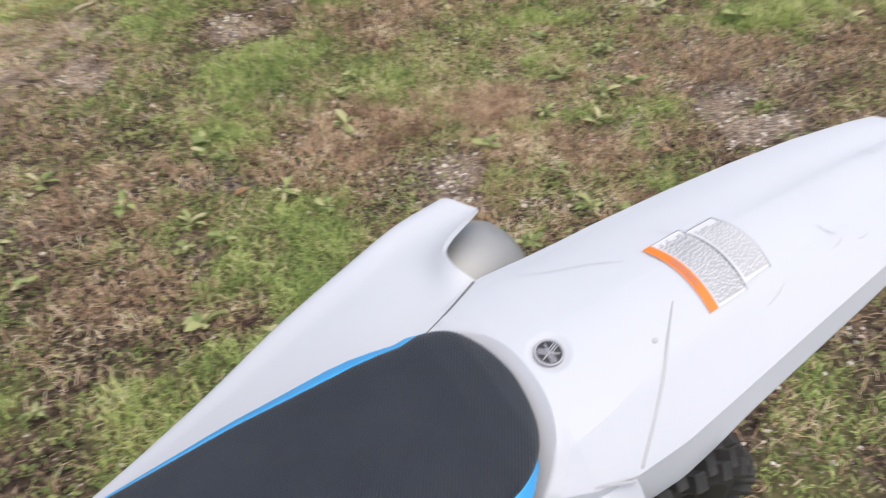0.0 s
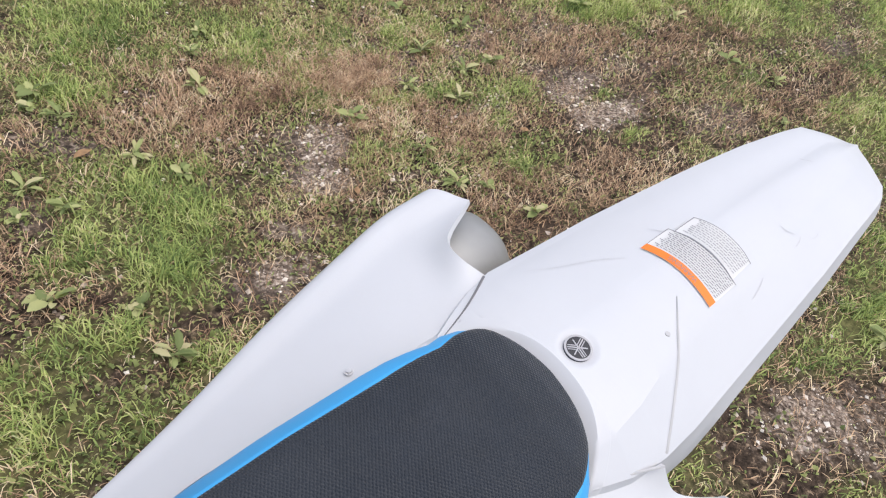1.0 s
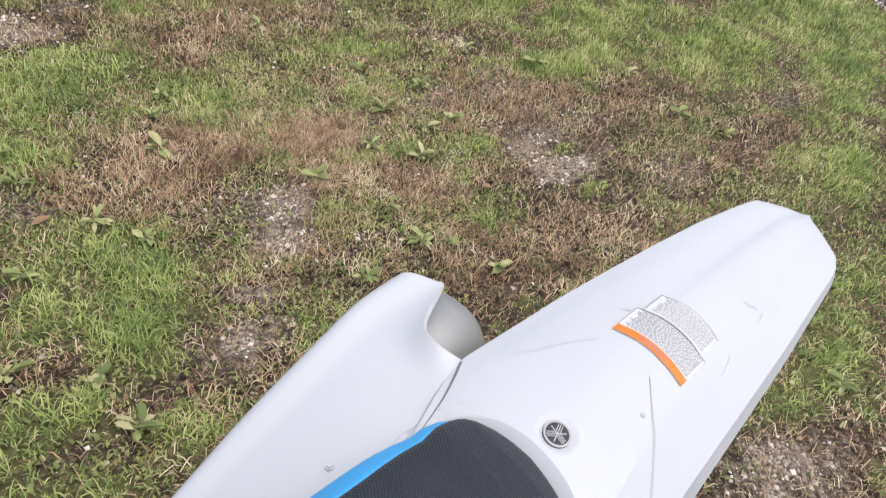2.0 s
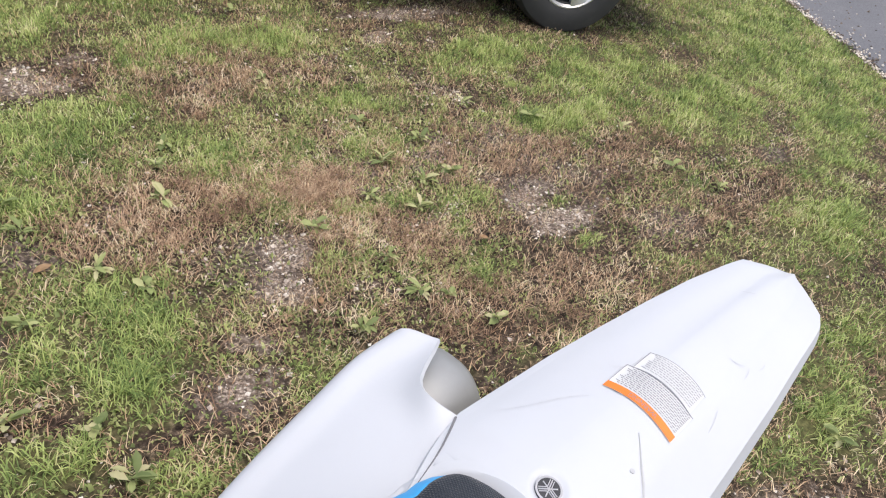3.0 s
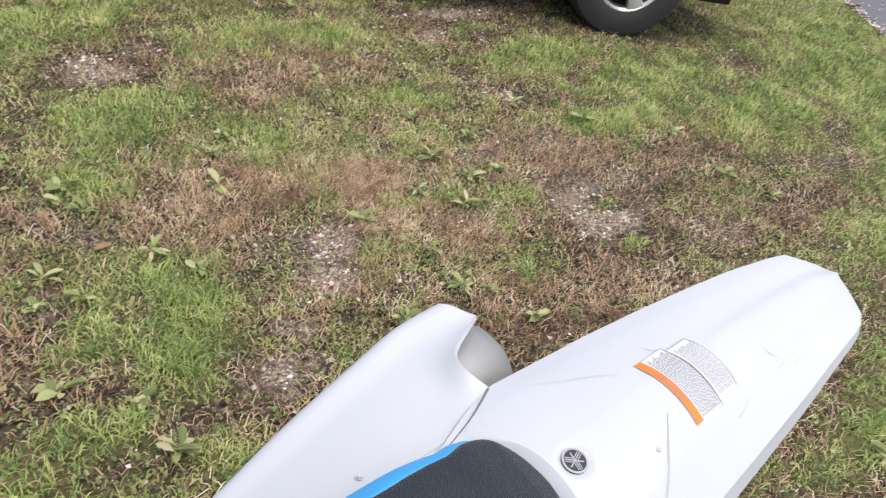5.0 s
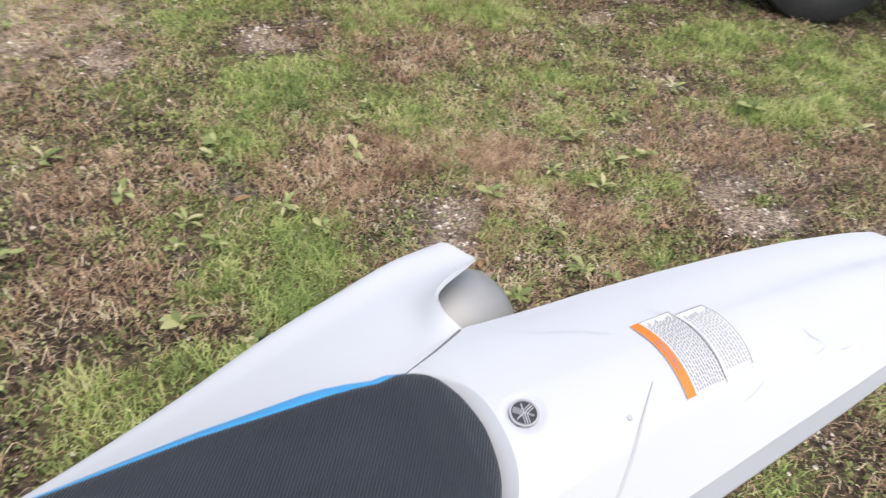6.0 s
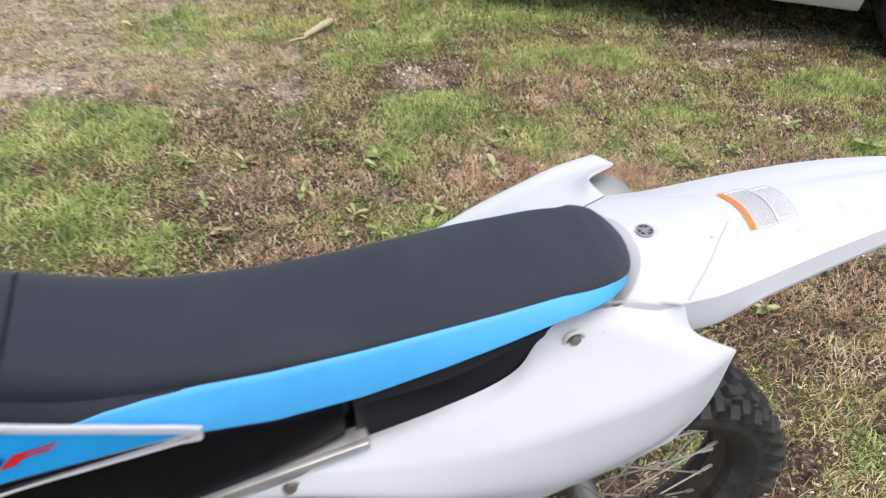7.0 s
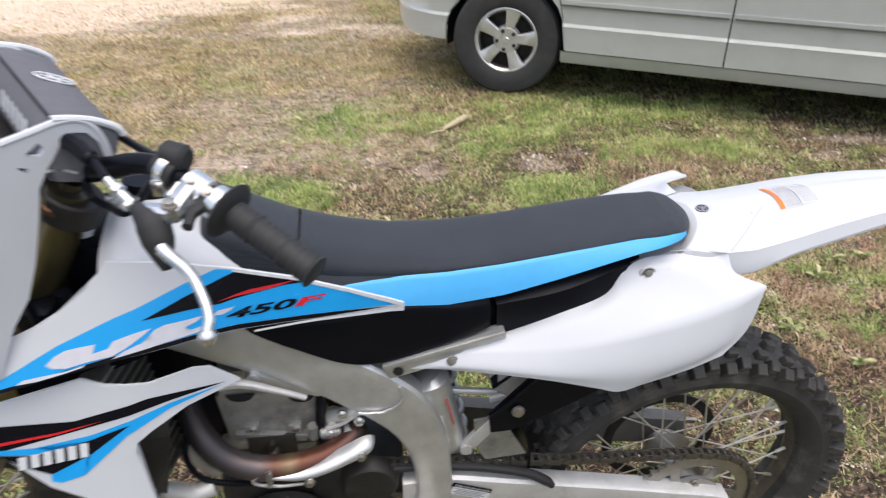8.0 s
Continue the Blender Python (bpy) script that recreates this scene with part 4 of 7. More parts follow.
SEAT_X = [-0.87, -0.82, -0.76, -0.70, -0.64, -0.558, -0.48, -0.40, -0.272, -0.20, -0.147, -0.124, -0.111, -0.106]
SEAT_HALF = [0.064, 0.067, 0.070, 0.074, 0.077, 0.076, 0.076, 0.076, 0.076, 0.072, 0.062, 0.048, 0.027, 0.008]
SEAT_EDGE = [0.984, 0.968, 0.943, 0.914, 0.899, 0.891, 0.893, 0.901, 0.920, 0.928, 0.929, 0.924, 0.920, 0.918]
SEAT_TOP = [1.014, 1.000, 0.974, 0.948, 0.928, 0.912, 0.907, 0.910, 0.924, 0.935, 0.939, 0.935, 0.929, 0.926]
SEAT_LOW = [0.935, 0.918, 0.899, 0.885, 0.878, 0.856, 0.852, 0.863, 0.899, 0.916, 0.921, 0.919, 0.917, 0.916]


def right_share(x):
    """Narrows the seat's right half to fit the camera's view."""
    return lerp(x, [-0.80, -0.60, -0.16, -0.12], [1.0, 0.73, 0.74, 0.95])


def seat_half(x):
    """Half the seat's width, rounded off at the tail."""
    if x < -0.2:
        return lerp(x, SEAT_X, SEAT_HALF)
    return 0.0725 * max(0.0, 1 - min(1, (x + 0.2) / 0.094) ** 2.6) ** 0.385


def seat_section(x):
    w, e, t = seat_half(x), lerp(x, SEAT_X, SEAT_EDGE), lerp(x, SEAT_X, SEAT_TOP)
    pts = []
    for k in range(21):
        s = -1 + k / 10
        a = abs(s)
        yy = math.copysign(1 - (1 - a) ** 1.6 if a > 0.5 else a * 1.3402, s)
        pts.append((x, w * min(1, abs(yy)) * (right_share(x) if s >= 0 else -1), e + (t - e) * (1 - a ** 3.2)))
    return pts


def build_seat():
    xs = list(np.linspace(-0.677, -0.16, 34)) + [-0.106 - 0.044 * (1 - math.sin(q)) for q in np.linspace(0.06, 1.5708, 22)]

    def bowed(x, amount):
        # the seam leans forward towards the sides
        return [(p[0] - 0.022 * amount * (abs(k - 10) / 10) ** 4, p[1], p[2]) for k, p in enumerate(seat_section(x))]

    bm = thicken(grid([bowed(x, max(0, 1 - i / 3)) for i, x in enumerate(xs)]), (0, 0, -0.006))
    seat = part("seat", bm, GRIPPER, bike, "black textured gripper seat cover with blue sides", sharp=60)
    rows = [bowed(x, max(0, (i - 12) / 13)) for i, x in enumerate(np.linspace(-0.794, -0.6805, 26))]
    rows = [[(-0.801, y * 0.95, z - 0.030) for x, y, z in rows[0]], [(-0.800, y * 0.98, z - 0.004) for x, y, z in rows[0]]] + rows
    bm = grid(rows)
    thicken(bm, (0, 0, -0.006))
    part("seat_nose", bm, GRIPPER, seat, "black textured seat nose ahead of the seam", sharp=60)
    # black core under the seam's gap, standing in for the shade there
    core = [[(x, y * 0.94, z - 0.010) for x, y, z in seat_section(x)] for x in np.linspace(-0.72, -0.65, 8)]
    part("seat_seam", grid(core), SEAM_SHADE, seat)
    for s in (-1, 1):
        rows, skirt = [], []
        for x in list(np.linspace(-0.690, -0.16, 36)) + [-0.15, -0.138, -0.126]:
            w, e, lo = seat_half(x), lerp(x, SEAT_X, SEAT_EDGE), lerp(x, SEAT_X, SEAT_LOW)
            w *= 1 if s < 0 else right_share(x)
            flare = lerp(x, [-0.32, -0.20, -0.15, -0.126], [0.028, 0.022, 0.012, 0.004]) * (0.80 if s > 0 else 1)
            black = lerp(x, [-0.690, -0.665, -0.640, -0.615, -0.58, -0.545], [0.96, 0.84, 0.55, 0.30, 0.10, 0.0])
            down = lambda t: (x, s * (w + 0.0005 + flare * t * (1 - 0.25 * t)), e + (lo - e) * t)
            rows.append([down(black + (1 - black) * k / 6) for k in range(7)])
            if x < -0.545:
                skirt.append([down(black * k / 4) for k in range(5)])
        part("seat_skirt", thicken(grid(skirt), (0, -s * 0.004, 0)), GRIPPER, seat)
        bm = thicken(grid(rows), (0, -s * 0.004, 0))
        part("seat_side", bm, BLUE, seat, "bright blue vinyl seat side", sharp=60)
        rows = []
        for x in np.linspace(-0.798, -0.693, 12):
            w, e, lo = seat_half(x), lerp(x, SEAT_X, SEAT_EDGE), lerp(x, SEAT_X, SEAT_LOW)
            w *= 1 if s < 0 else right_share(x)
            rows.append([(x, s * (w + 0.010 * k / 4), e + (lo - e) * k / 4) for k in range(5)])
        bm = thicken(grid(rows), (0, -s * 0.004, 0))
        part("seat_nose_side", bm, GRIPPER, seat)


build_seat()

# rear fender: station, centre, left plateau half width and height, shoulder, lower edge
FENDER = [
    (-0.200, 0.880, 0.050, 0.888, 0.058, 0.893, 0.060, 0.880),
    (-0.150, 0.890, 0.056, 0.905, 0.063, 0.900, 0.066, 0.885),
    (-0.115, 0.920, 0.056, 0.914, 0.076, 0.904, 0.086, 0.872),
    (-0.098, 0.926, 0.056, 0.921, 0.082, 0.904, 0.091, 0.868),
    (-0.070, 0.930, 0.053, 0.926, 0.087, 0.905, 0.095, 0.870),
    (-0.030, 0.934, 0.044, 0.931, 0.086, 0.906, 0.096, 0.877),
    (0.000, 0.9375, 0.039, 0.935, 0.083, 0.911, 0.093, 0.887),
    (0.030, 0.941, 0.037, 0.9385, 0.080, 0.917, 0.089, 0.898),
    (0.090, 0.950, 0.035, 0.9475, 0.074, 0.931, 0.0825, 0.912),
    (0.150, 0.956, 0.031, 0.954, 0.068, 0.942, 0.076, 0.925),
    (0.210, 0.960, 0.027, 0.958, 0.061, 0.949, 0.068, 0.935),
    (0.262, 0.961, 0.023, 0.9595, 0.056, 0.953, 0.0615, 0.942),
    (0.279, 0.960, 0.021, 0.959, 0.053, 0.953, 0.058, 0.943),
    (0.297, 0.958, 0.019, 0.957, 0.046, 0.952, 0.0505, 0.943),
    (0.320, 0.954, 0.011, 0.953, 0.023, 0.950, 0.027, 0.943),
    (0.343, 0.949, 0.002, 0.948, 0.003, 0.947, 0.005, 0.942),
]
# the right edge, drawn in more towards the tail to fit the camera's view
FENDER_RIGHT = [(-0.200, 0.060), (-0.150, 0.066), (-0.115, 0.080), (-0.098, 0.086), (-0.070, 0.0925), (-0.030, 0.0915), (0.030, 0.0865), (0.090, 0.0780), (0.150, 0.0695), (0.210, 0.0612), (0.262, 0.0518), (0.279, 0.0488), (0.297, 0.0455), (0.320, 0.0260), (0.343, 0.0050)]


def fender_at(x):
    a = [lerp(x, [f[0] for f in FENDER], [f[k] for f in FENDER]) for k in range(1, 8)]
    return a


def fender_edges(x, y):
    """The right side is one rounded slope, shaped to fit the camera's view; the left one has a plateau, a shoulder and
    a wall.
    """
    zc, yp, zp, ys, zs, yl, zl = fender_at(x)
    if y > 0:
        yl = lerp(x, [f[0] for f in FENDER_RIGHT], [f[1] for f in FENDER_RIGHT])
        ys, zs = yl - 0.0015, zs - 0.001
        yp, zp = ys * 0.90, zc - (zc - zs) * 0.835
        zl = zs - 0.006
    return zc, yp, zp, ys, zs, yl, zl


def seat_outline():
    """The seat's edge round its tail, seen from above."""
    xs = [-0.19 + 0.084 * math.sin(q) for q in np.linspace(0, 1.5708, 44)]
    return np.array([(x, -seat_half(x)) for x in xs] + [(x, seat_half(x) * right_share(x)) for x in xs[-2::-1]])


TAIL = seat_outline()
EMBLEM_AT = (-0.0775, 0.0005)


def fender_deck(x, y):
    """The smooth deck, without the openings."""
    zc, yp, zp, ys, zs, yl, zl = fender_edges(x, y)
    a = abs(y)
    dish = -0.0026 * math.exp(-((a - (yp if y < 0 else 0.45 * ys) * 0.85) / 0.009) ** 2) * min(1, max(0.1, (x - 0.03) * 9))
    if y > 0:
        z = zc - (zc - zs) * (a / ys) ** 1.7 if a < ys else lerp(a, [ys, yl], [zs, zl])
    else:
        z = zc - (zc - zp) * (a / yp) ** 2 if a < yp else lerp(a, [yp, ys, yl], [zp, zs, zl])
    return z + dish


def fender_top(x, y):
    dish = 0
    if x < -0.05:  # hollow under the rim strip and the seat
        d = float(np.min(np.hypot(TAIL[:, 0] - x, TAIL[:, 1] - y)))
        inside = x < -0.106 and abs(y) < seat_half(x) * (right_share(x) if y > 0 else 1)
        dish -= 0.016 if inside else 2.2 * max(0, 0.0105 - d)
    r = math.hypot(x - EMBLEM_AT[0], y - EMBLEM_AT[1])
    dish -= 0.0019 * min(1, max(0, (0.0150 - r) / 0.0045))
    return fender_deck(x, y) + dish


def build_rim(fender):
    """A bevelled white strip round the seat's tail."""
    rows = []
    for i, (x, y) in enumerate(TAIL):
        dx, dy = TAIL[min(i + 1, len(TAIL) - 1)] - TAIL[max(i - 1, 0)]
        ln = math.hypot(dx, dy)
        nx, ny = dy / ln * -1, dx / ln
        if nx * 1.0 + ny * y * 8 < 0:
            nx, ny = -nx, -ny
        at = lambda d: (x + nx * d, y + ny * d)
        deck = fender_deck(*at(0.0120))
        wide = min(1, max(0, (abs(y) - 0.022) / 0.012))  # narrower beside the emblem
        rows.append([(*at(-0.002), deck - 0.0120), (*at(0.0012), deck - 0.0085), (*at(0.0090), deck - 0.0008), (*at(0.0106), deck + 0.0005), (*at(0.0125), deck + 0.0004)] + [(*at(d), fender_deck(*at(d)) + e) for d, e in ((0.0127 + 0.0033 * wide, 0.0004), (0.0130 + 0.0060 * wide, 0.0003), (0.0135 + 0.0065 * wide, -0.0012))])
    rows = [r for r in rows if r[0][0] > -0.165]
    part("seat_rim", grid(rows), WHITE, fender, sharp=40)


def build_fender():
    rows = []
    for x in list(np.linspace(-0.20, -0.125, 12)) + list(np.linspace(-0.122, -0.055, 46)) + list(np.linspace(-0.048, 0.279, 46)) + list(np.linspace(0.285, 0.343, 11)):
        row = []
        for sign in (-1, 1):
            zc, yp, zp, ys, zs, yl, zl = fender_edges(x, sign)
            near = list(np.linspace(0, min(0.0176, yp * 0.85), 12))
            half = near + [near[-1] + (yp - near[-1]) * f for f in (0.25, 0.5, 0.75, 1)] + [yp + (ys - yp) * f for f in (0.12, 0.35, 0.6, 0.85)] + [ys, ys + (yl - ys) * 0.5, yl]
            row += [(x, -y, fender_top(x, -y)) for y in half[:0:-1]] if sign < 0 else [(x, y, fender_top(x, y)) for y in half]
        rows.append(row)
    bm = grid(rows)
    bmesh.ops.smooth_vert(bm, verts=bm.verts[:], factor=0.15, use_axis_x=False, use_axis_y=False, use_axis_z=True)
    thicken(bm, (0, 0, -0.004))
    fender = part("rear_fender", bm, WHITE, bike, "white plastic rear fender with scuffs", sharp=24)
    # curved seam from the plateau down to the side panel, and a faint one across the far side
    for pts, wide in (([(0.014, -0.013), (0.002, -0.024), (-0.012, -0.037), (-0.028, -0.053), (-0.048, -0.070), (-0.0715, -0.0885)], 0.0011), ([(-0.052, 0.074), (-0.030, 0.060), (-0.004, 0.046), (0.012, 0.034)], 0.0003)):
        line = curve([(x, y, 0) for x, y in pts], 24)
        rows = []
        for i, p in enumerate(line):
            d = (line[min(i + 1, 23)] - line[max(i - 1, 0)]).normalized()
            h = wide * (0.35 + 0.65 * min(1, i / 10))
            rows.append([(q.x, q.y, fender_top(q.x, q.y) + lift) for q, lift in ((p + Vector((-d.y, d.x, 0)) * h, 0.0003), (p, 0.0007 if wide > 0.001 else 0.0003), (p - Vector((-d.y, d.x, 0)) * h, 0.0003))])
        part("panel_seam", grid(rows), SEAM_GREY if wide > 0.001 else SCUFF, fender, "thin grey seam line")
    part("mould_mark", cyl((-0.015, -0.029, fender_top(-0.015, -0.029) - 0.001), (-0.015, -0.029, fender_top(-0.015, -0.029) + 0.0004), 0.0024, 0.0020, 14), SEAM_GREY, fender)
    r = random.Random(21)
    for k in range(8):
        x, y, a, ln = r.uniform(0.02, 0.27), r.uniform(-0.05, 0.05), r.uniform(-1.1, 0.3), r.uniform(0.004, 0.014)
        rows = []
        for q in np.linspace(-1, 1, 7):
            px, py = x + ln * q * math.cos(a), y + ln * q * math.sin(a) + 0.0012 * q * q
            h = 0.0004 * (1 - q * q) + 0.0001
            rows.append([(px + h * math.sin(a), py - h * math.cos(a), fender_top(px, py) + 0.0005), (px - h * math.sin(a), py + h * math.cos(a), fender_top(px, py) + 0.0005)])
        part("scuff", grid(rows), SCUFF, fender)
    build_rim(fender)
    return fender


fender = build_fender()


def build_emblem():
    x, y = EMBLEM_AT
    tilt = pose(x, y, fender_top(x, y) + 0.0006, 0, -5.0, 0) @ Matrix.Scale(0.79, 4)
    disc = cyl((0, 0, -0.003), (0, 0, 0.0008), 0.0128, 0.0124, 40)
    disc.transform(tilt)
    em = part("emblem", disc, EMBLEM, fender, "round dark emblem with a silver ring")
    marks = [revolve([(0.0108, -0.0014), (0.0127, -0.0014), (0.0127, -0.0005), (0.0108, -0.0005)], 40)]
    marks[0].transform(Matrix.Rotation(radians(-90), 4, "X"))
    for k in range(3):  # three crossed bars with forked ends
        turn = Matrix.Rotation(radians(120 * k + 20), 4, "Z")
        marks.append(box((0.0185, 0.0011, 0.0006), turn @ pose(0.0007, 0, 0.0011)))
        for q in (-1, 1):
            marks.append(box((0.0075, 0.0008, 0.0006), turn @ pose(0.0058, q * 0.0020, 0.0011)))
    bm = join(marks)
    bm.transform(tilt)
    part("emblem_mark", bm, EMBLEM_LIGHT, em)


build_emblem()


def label_patch(name, x0, x1, half0, half1, mat, lift, parent, label=""):
    rows = []
    for i in range(7):
        s = i / 6
        row = []
        for k in range(13):
            t = -1 + k / 6
            y = t * (half0 + (half1 - half0) * s)
            x = x0 + (x1 - x0) * s + 0.0042 * (1 - t * t)
            row.append((x, y, fender_top(x, y) + lift))
        rows.append(row)
    return part(name, grid(rows), mat, parent, label)


def build_labels():
    main = label_patch("warning_label", 0.0285, 0.0625, 0.0335, 0.0325, LABEL, 0.0009, fender, "white and orange safety label")
    label_patch("label_band", 0.0287, 0.0360, 0.0333, 0.0331, ORANGE, 0.0013, main, "orange label heading")
    small = label_patch("information_label", 0.0635, 0.0885, 0.0285, 0.0270, LABEL, 0.0009, fender, "white information label")
    r = random.Random(9)

    def words(parent, x0, step, lines, half, ink):
        bm = bmesh.new()
        for i in range(lines):
            y = -half
            while y < half - 0.004:
                w = r.uniform(0.0012, 0.0045)
                if y + w > half:
                    break
                x = x0 + i * step + 0.0042 * (1 - ((y + w / 2) / 0.034) ** 2)
                q = [(x, y), (x + step * 0.36, y), (x + step * 0.36, y + w), (x, y + w)]
                bm.faces.new([bm.verts.new((a, b, fender_top(a, b) + 0.0014)) for a, b in q])
                y += w + 0.0009
        part("print", bm, ink, parent, "rows of small grey print")

    words(main, 0.0376, 0.0021, 12, 0.031, PRINT)
    words(small, 0.0655, 0.0024, 9, 0.0255, PRINT_PALE)
    # thin printed border
    for x0, x1, h, p in ((0.0290, 0.0620, 0.0330, main), (0.0640, 0.0880, 0.0280, small)):
        edge = []
        for t in np.linspace(-1, 1, 13):
            edge.append((x1 + 0.0042 * (1 - t * t), t * h))
        bm = tube([(x, y, fender_top(x, y) + 0.0010) for x, y in edge], 0.00024, 5)
        sides = [tube([(x0 + 0.0001, s * h, fender_top(x0, h) + 0.0010), (x1, s * h, fender_top(x1, h) + 0.0010)], 0.00028, 5) for s in (-1, 1)]
        part("label_border", join([bm] + sides), PRINT, p)
    me = text_mesh("WARNING", 0.0056)
    wide = max(v.co.x for v in me.vertices)
    for v in me.vertices:
        y = v.co.x - wide / 2
        x = 0.0342 + 0.0042 * (1 - (y / 0.0335) ** 2) - v.co.y
        v.co = (x, y, fender_top(x, y) + 0.0017)
    me.materials.append(PRINT)
    ob = new("label_word", me)
    ob.parent = main


build_labels()


# ---- side covers ----
def cover_rails(k, s):
    """k: how far the cover bulges; s: side."""
    top = [(-0.401, 0.086, 0.788), (-0.311, 0.096, 0.832), (-0.234, 0.086, 0.872), (-0.185, 0.070, 0.889), (-0.150, 0.062, 0.894), (-0.110, 0.074, 0.899), (-0.073, 0.089, 0.903)]
    r1 = [(-0.430, 0.098, 0.780), (-0.300, 0.117 * k, 0.818), (-0.180, 0.100 * k, 0.866), (-0.110, 0.106 * k, 0.884), (-0.066, 0.108 * k ** 0.5, 0.884)]
    r2 = [(-0.460, 0.108, 0.770), (-0.300, 0.142 * k, 0.795), (-0.160, 0.150 * k, 0.832), (-0.080, 0.146 * k, 0.858), (-0.030, 0.134 * k ** 0.7, 0.877)]
    r3 = [(-0.495, 0.108, 0.757), (-0.340, 0.144 * k, 0.752), (-0.210, 0.160 * k, 0.758), (-0.110, 0.158 * k, 0.780), (-0.046, 0.143 * k, 0.806)]
    r4 = [(-0.533, 0.107, 0.745), (-0.473, 0.113, 0.742), (-0.344, 0.136 * k ** 0.5, 0.727), (-0.262, 0.147 * k, 0.7075), (-0.225, 0.150 * k, 0.699), (-0.188, 0.150 * k, 0.7105), (-0.125, 0.149 * k, 0.731), (-0.076, 0.146 * k, 0.756)]
    if s < 0:  # lower half pushed towards the camera to catch light, top dips under the strip
        top = [(-0.401, 0.086, 0.782), (-0.306, 0.096, 0.825), (-0.247, 0.088, 0.845), (-0.221, 0.078, 0.877), (-0.185, 0.067, 0.891), (-0.110, 0.074, 0.899), (-0.073, 0.089, 0.903)]
        r4 = [(x, y, z + lerp(x, [-0.40, -0.30, -0.10, -0.07], [0, 0.008, 0.008, 0.002])) for x, y, z in r4]
        out = lambda rail, f: [(x - 0.008 * f * g, y + 0.0145 * f * g, z + 0.0155 * f * g) for x, y, z in rail for g in [lerp(x, [-0.50, -0.34], [0, 1])]]
        r3, r4 = out(r3, 0.5), out(r4, 1.0)
    if s > 0:  # the right cover reaches out over the silencer
        top = [(x, y - lerp(x, [-0.40, -0.31, -0.25, -0.20, -0.15], [0.0, 0.003, 0.011, 0.010, 0]), z) for x, y, z in top]
        ridge = [(-0.475, 0.113, 0.764), (-0.374, 0.133, 0.785), (-0.287, 0.151, 0.811), (-0.208, 0.170, 0.838), (-0.137, 0.184, 0.860), (-0.088, 0.193, 0.873), (-0.047, 0.192, 0.885)]
        across = lambda f, end: [tuple(a + (b - a) * f + (0.006 * (f - f * f) if k == 2 else 0) for k, (a, b) in enumerate(zip(p, q))) for p, q in zip(top[:6], ridge[:6])] + [end]
        r1, r2, tip = across(0.28, (-0.082, 0.112, 0.907)), across(0.52, (-0.074, 0.134, 0.903)), across(0.74, (-0.029, 0.157, 0.900))
        r4 = [(-0.533, 0.107, 0.745), (-0.440, 0.113, 0.742), (-0.344, 0.135, 0.740), (-0.250, 0.155, 0.750), (-0.160, 0.180, 0.775), (-0.100, 0.195, 0.790), (-0.055, 0.197, 0.800)]
        r3 = ridge
    return [[(x, s * y, z) for x, y, z in rail] for rail in ((top, r1, r2, r3, r4) if s < 0 else (top, r1, r2, tip, r3, r4))]


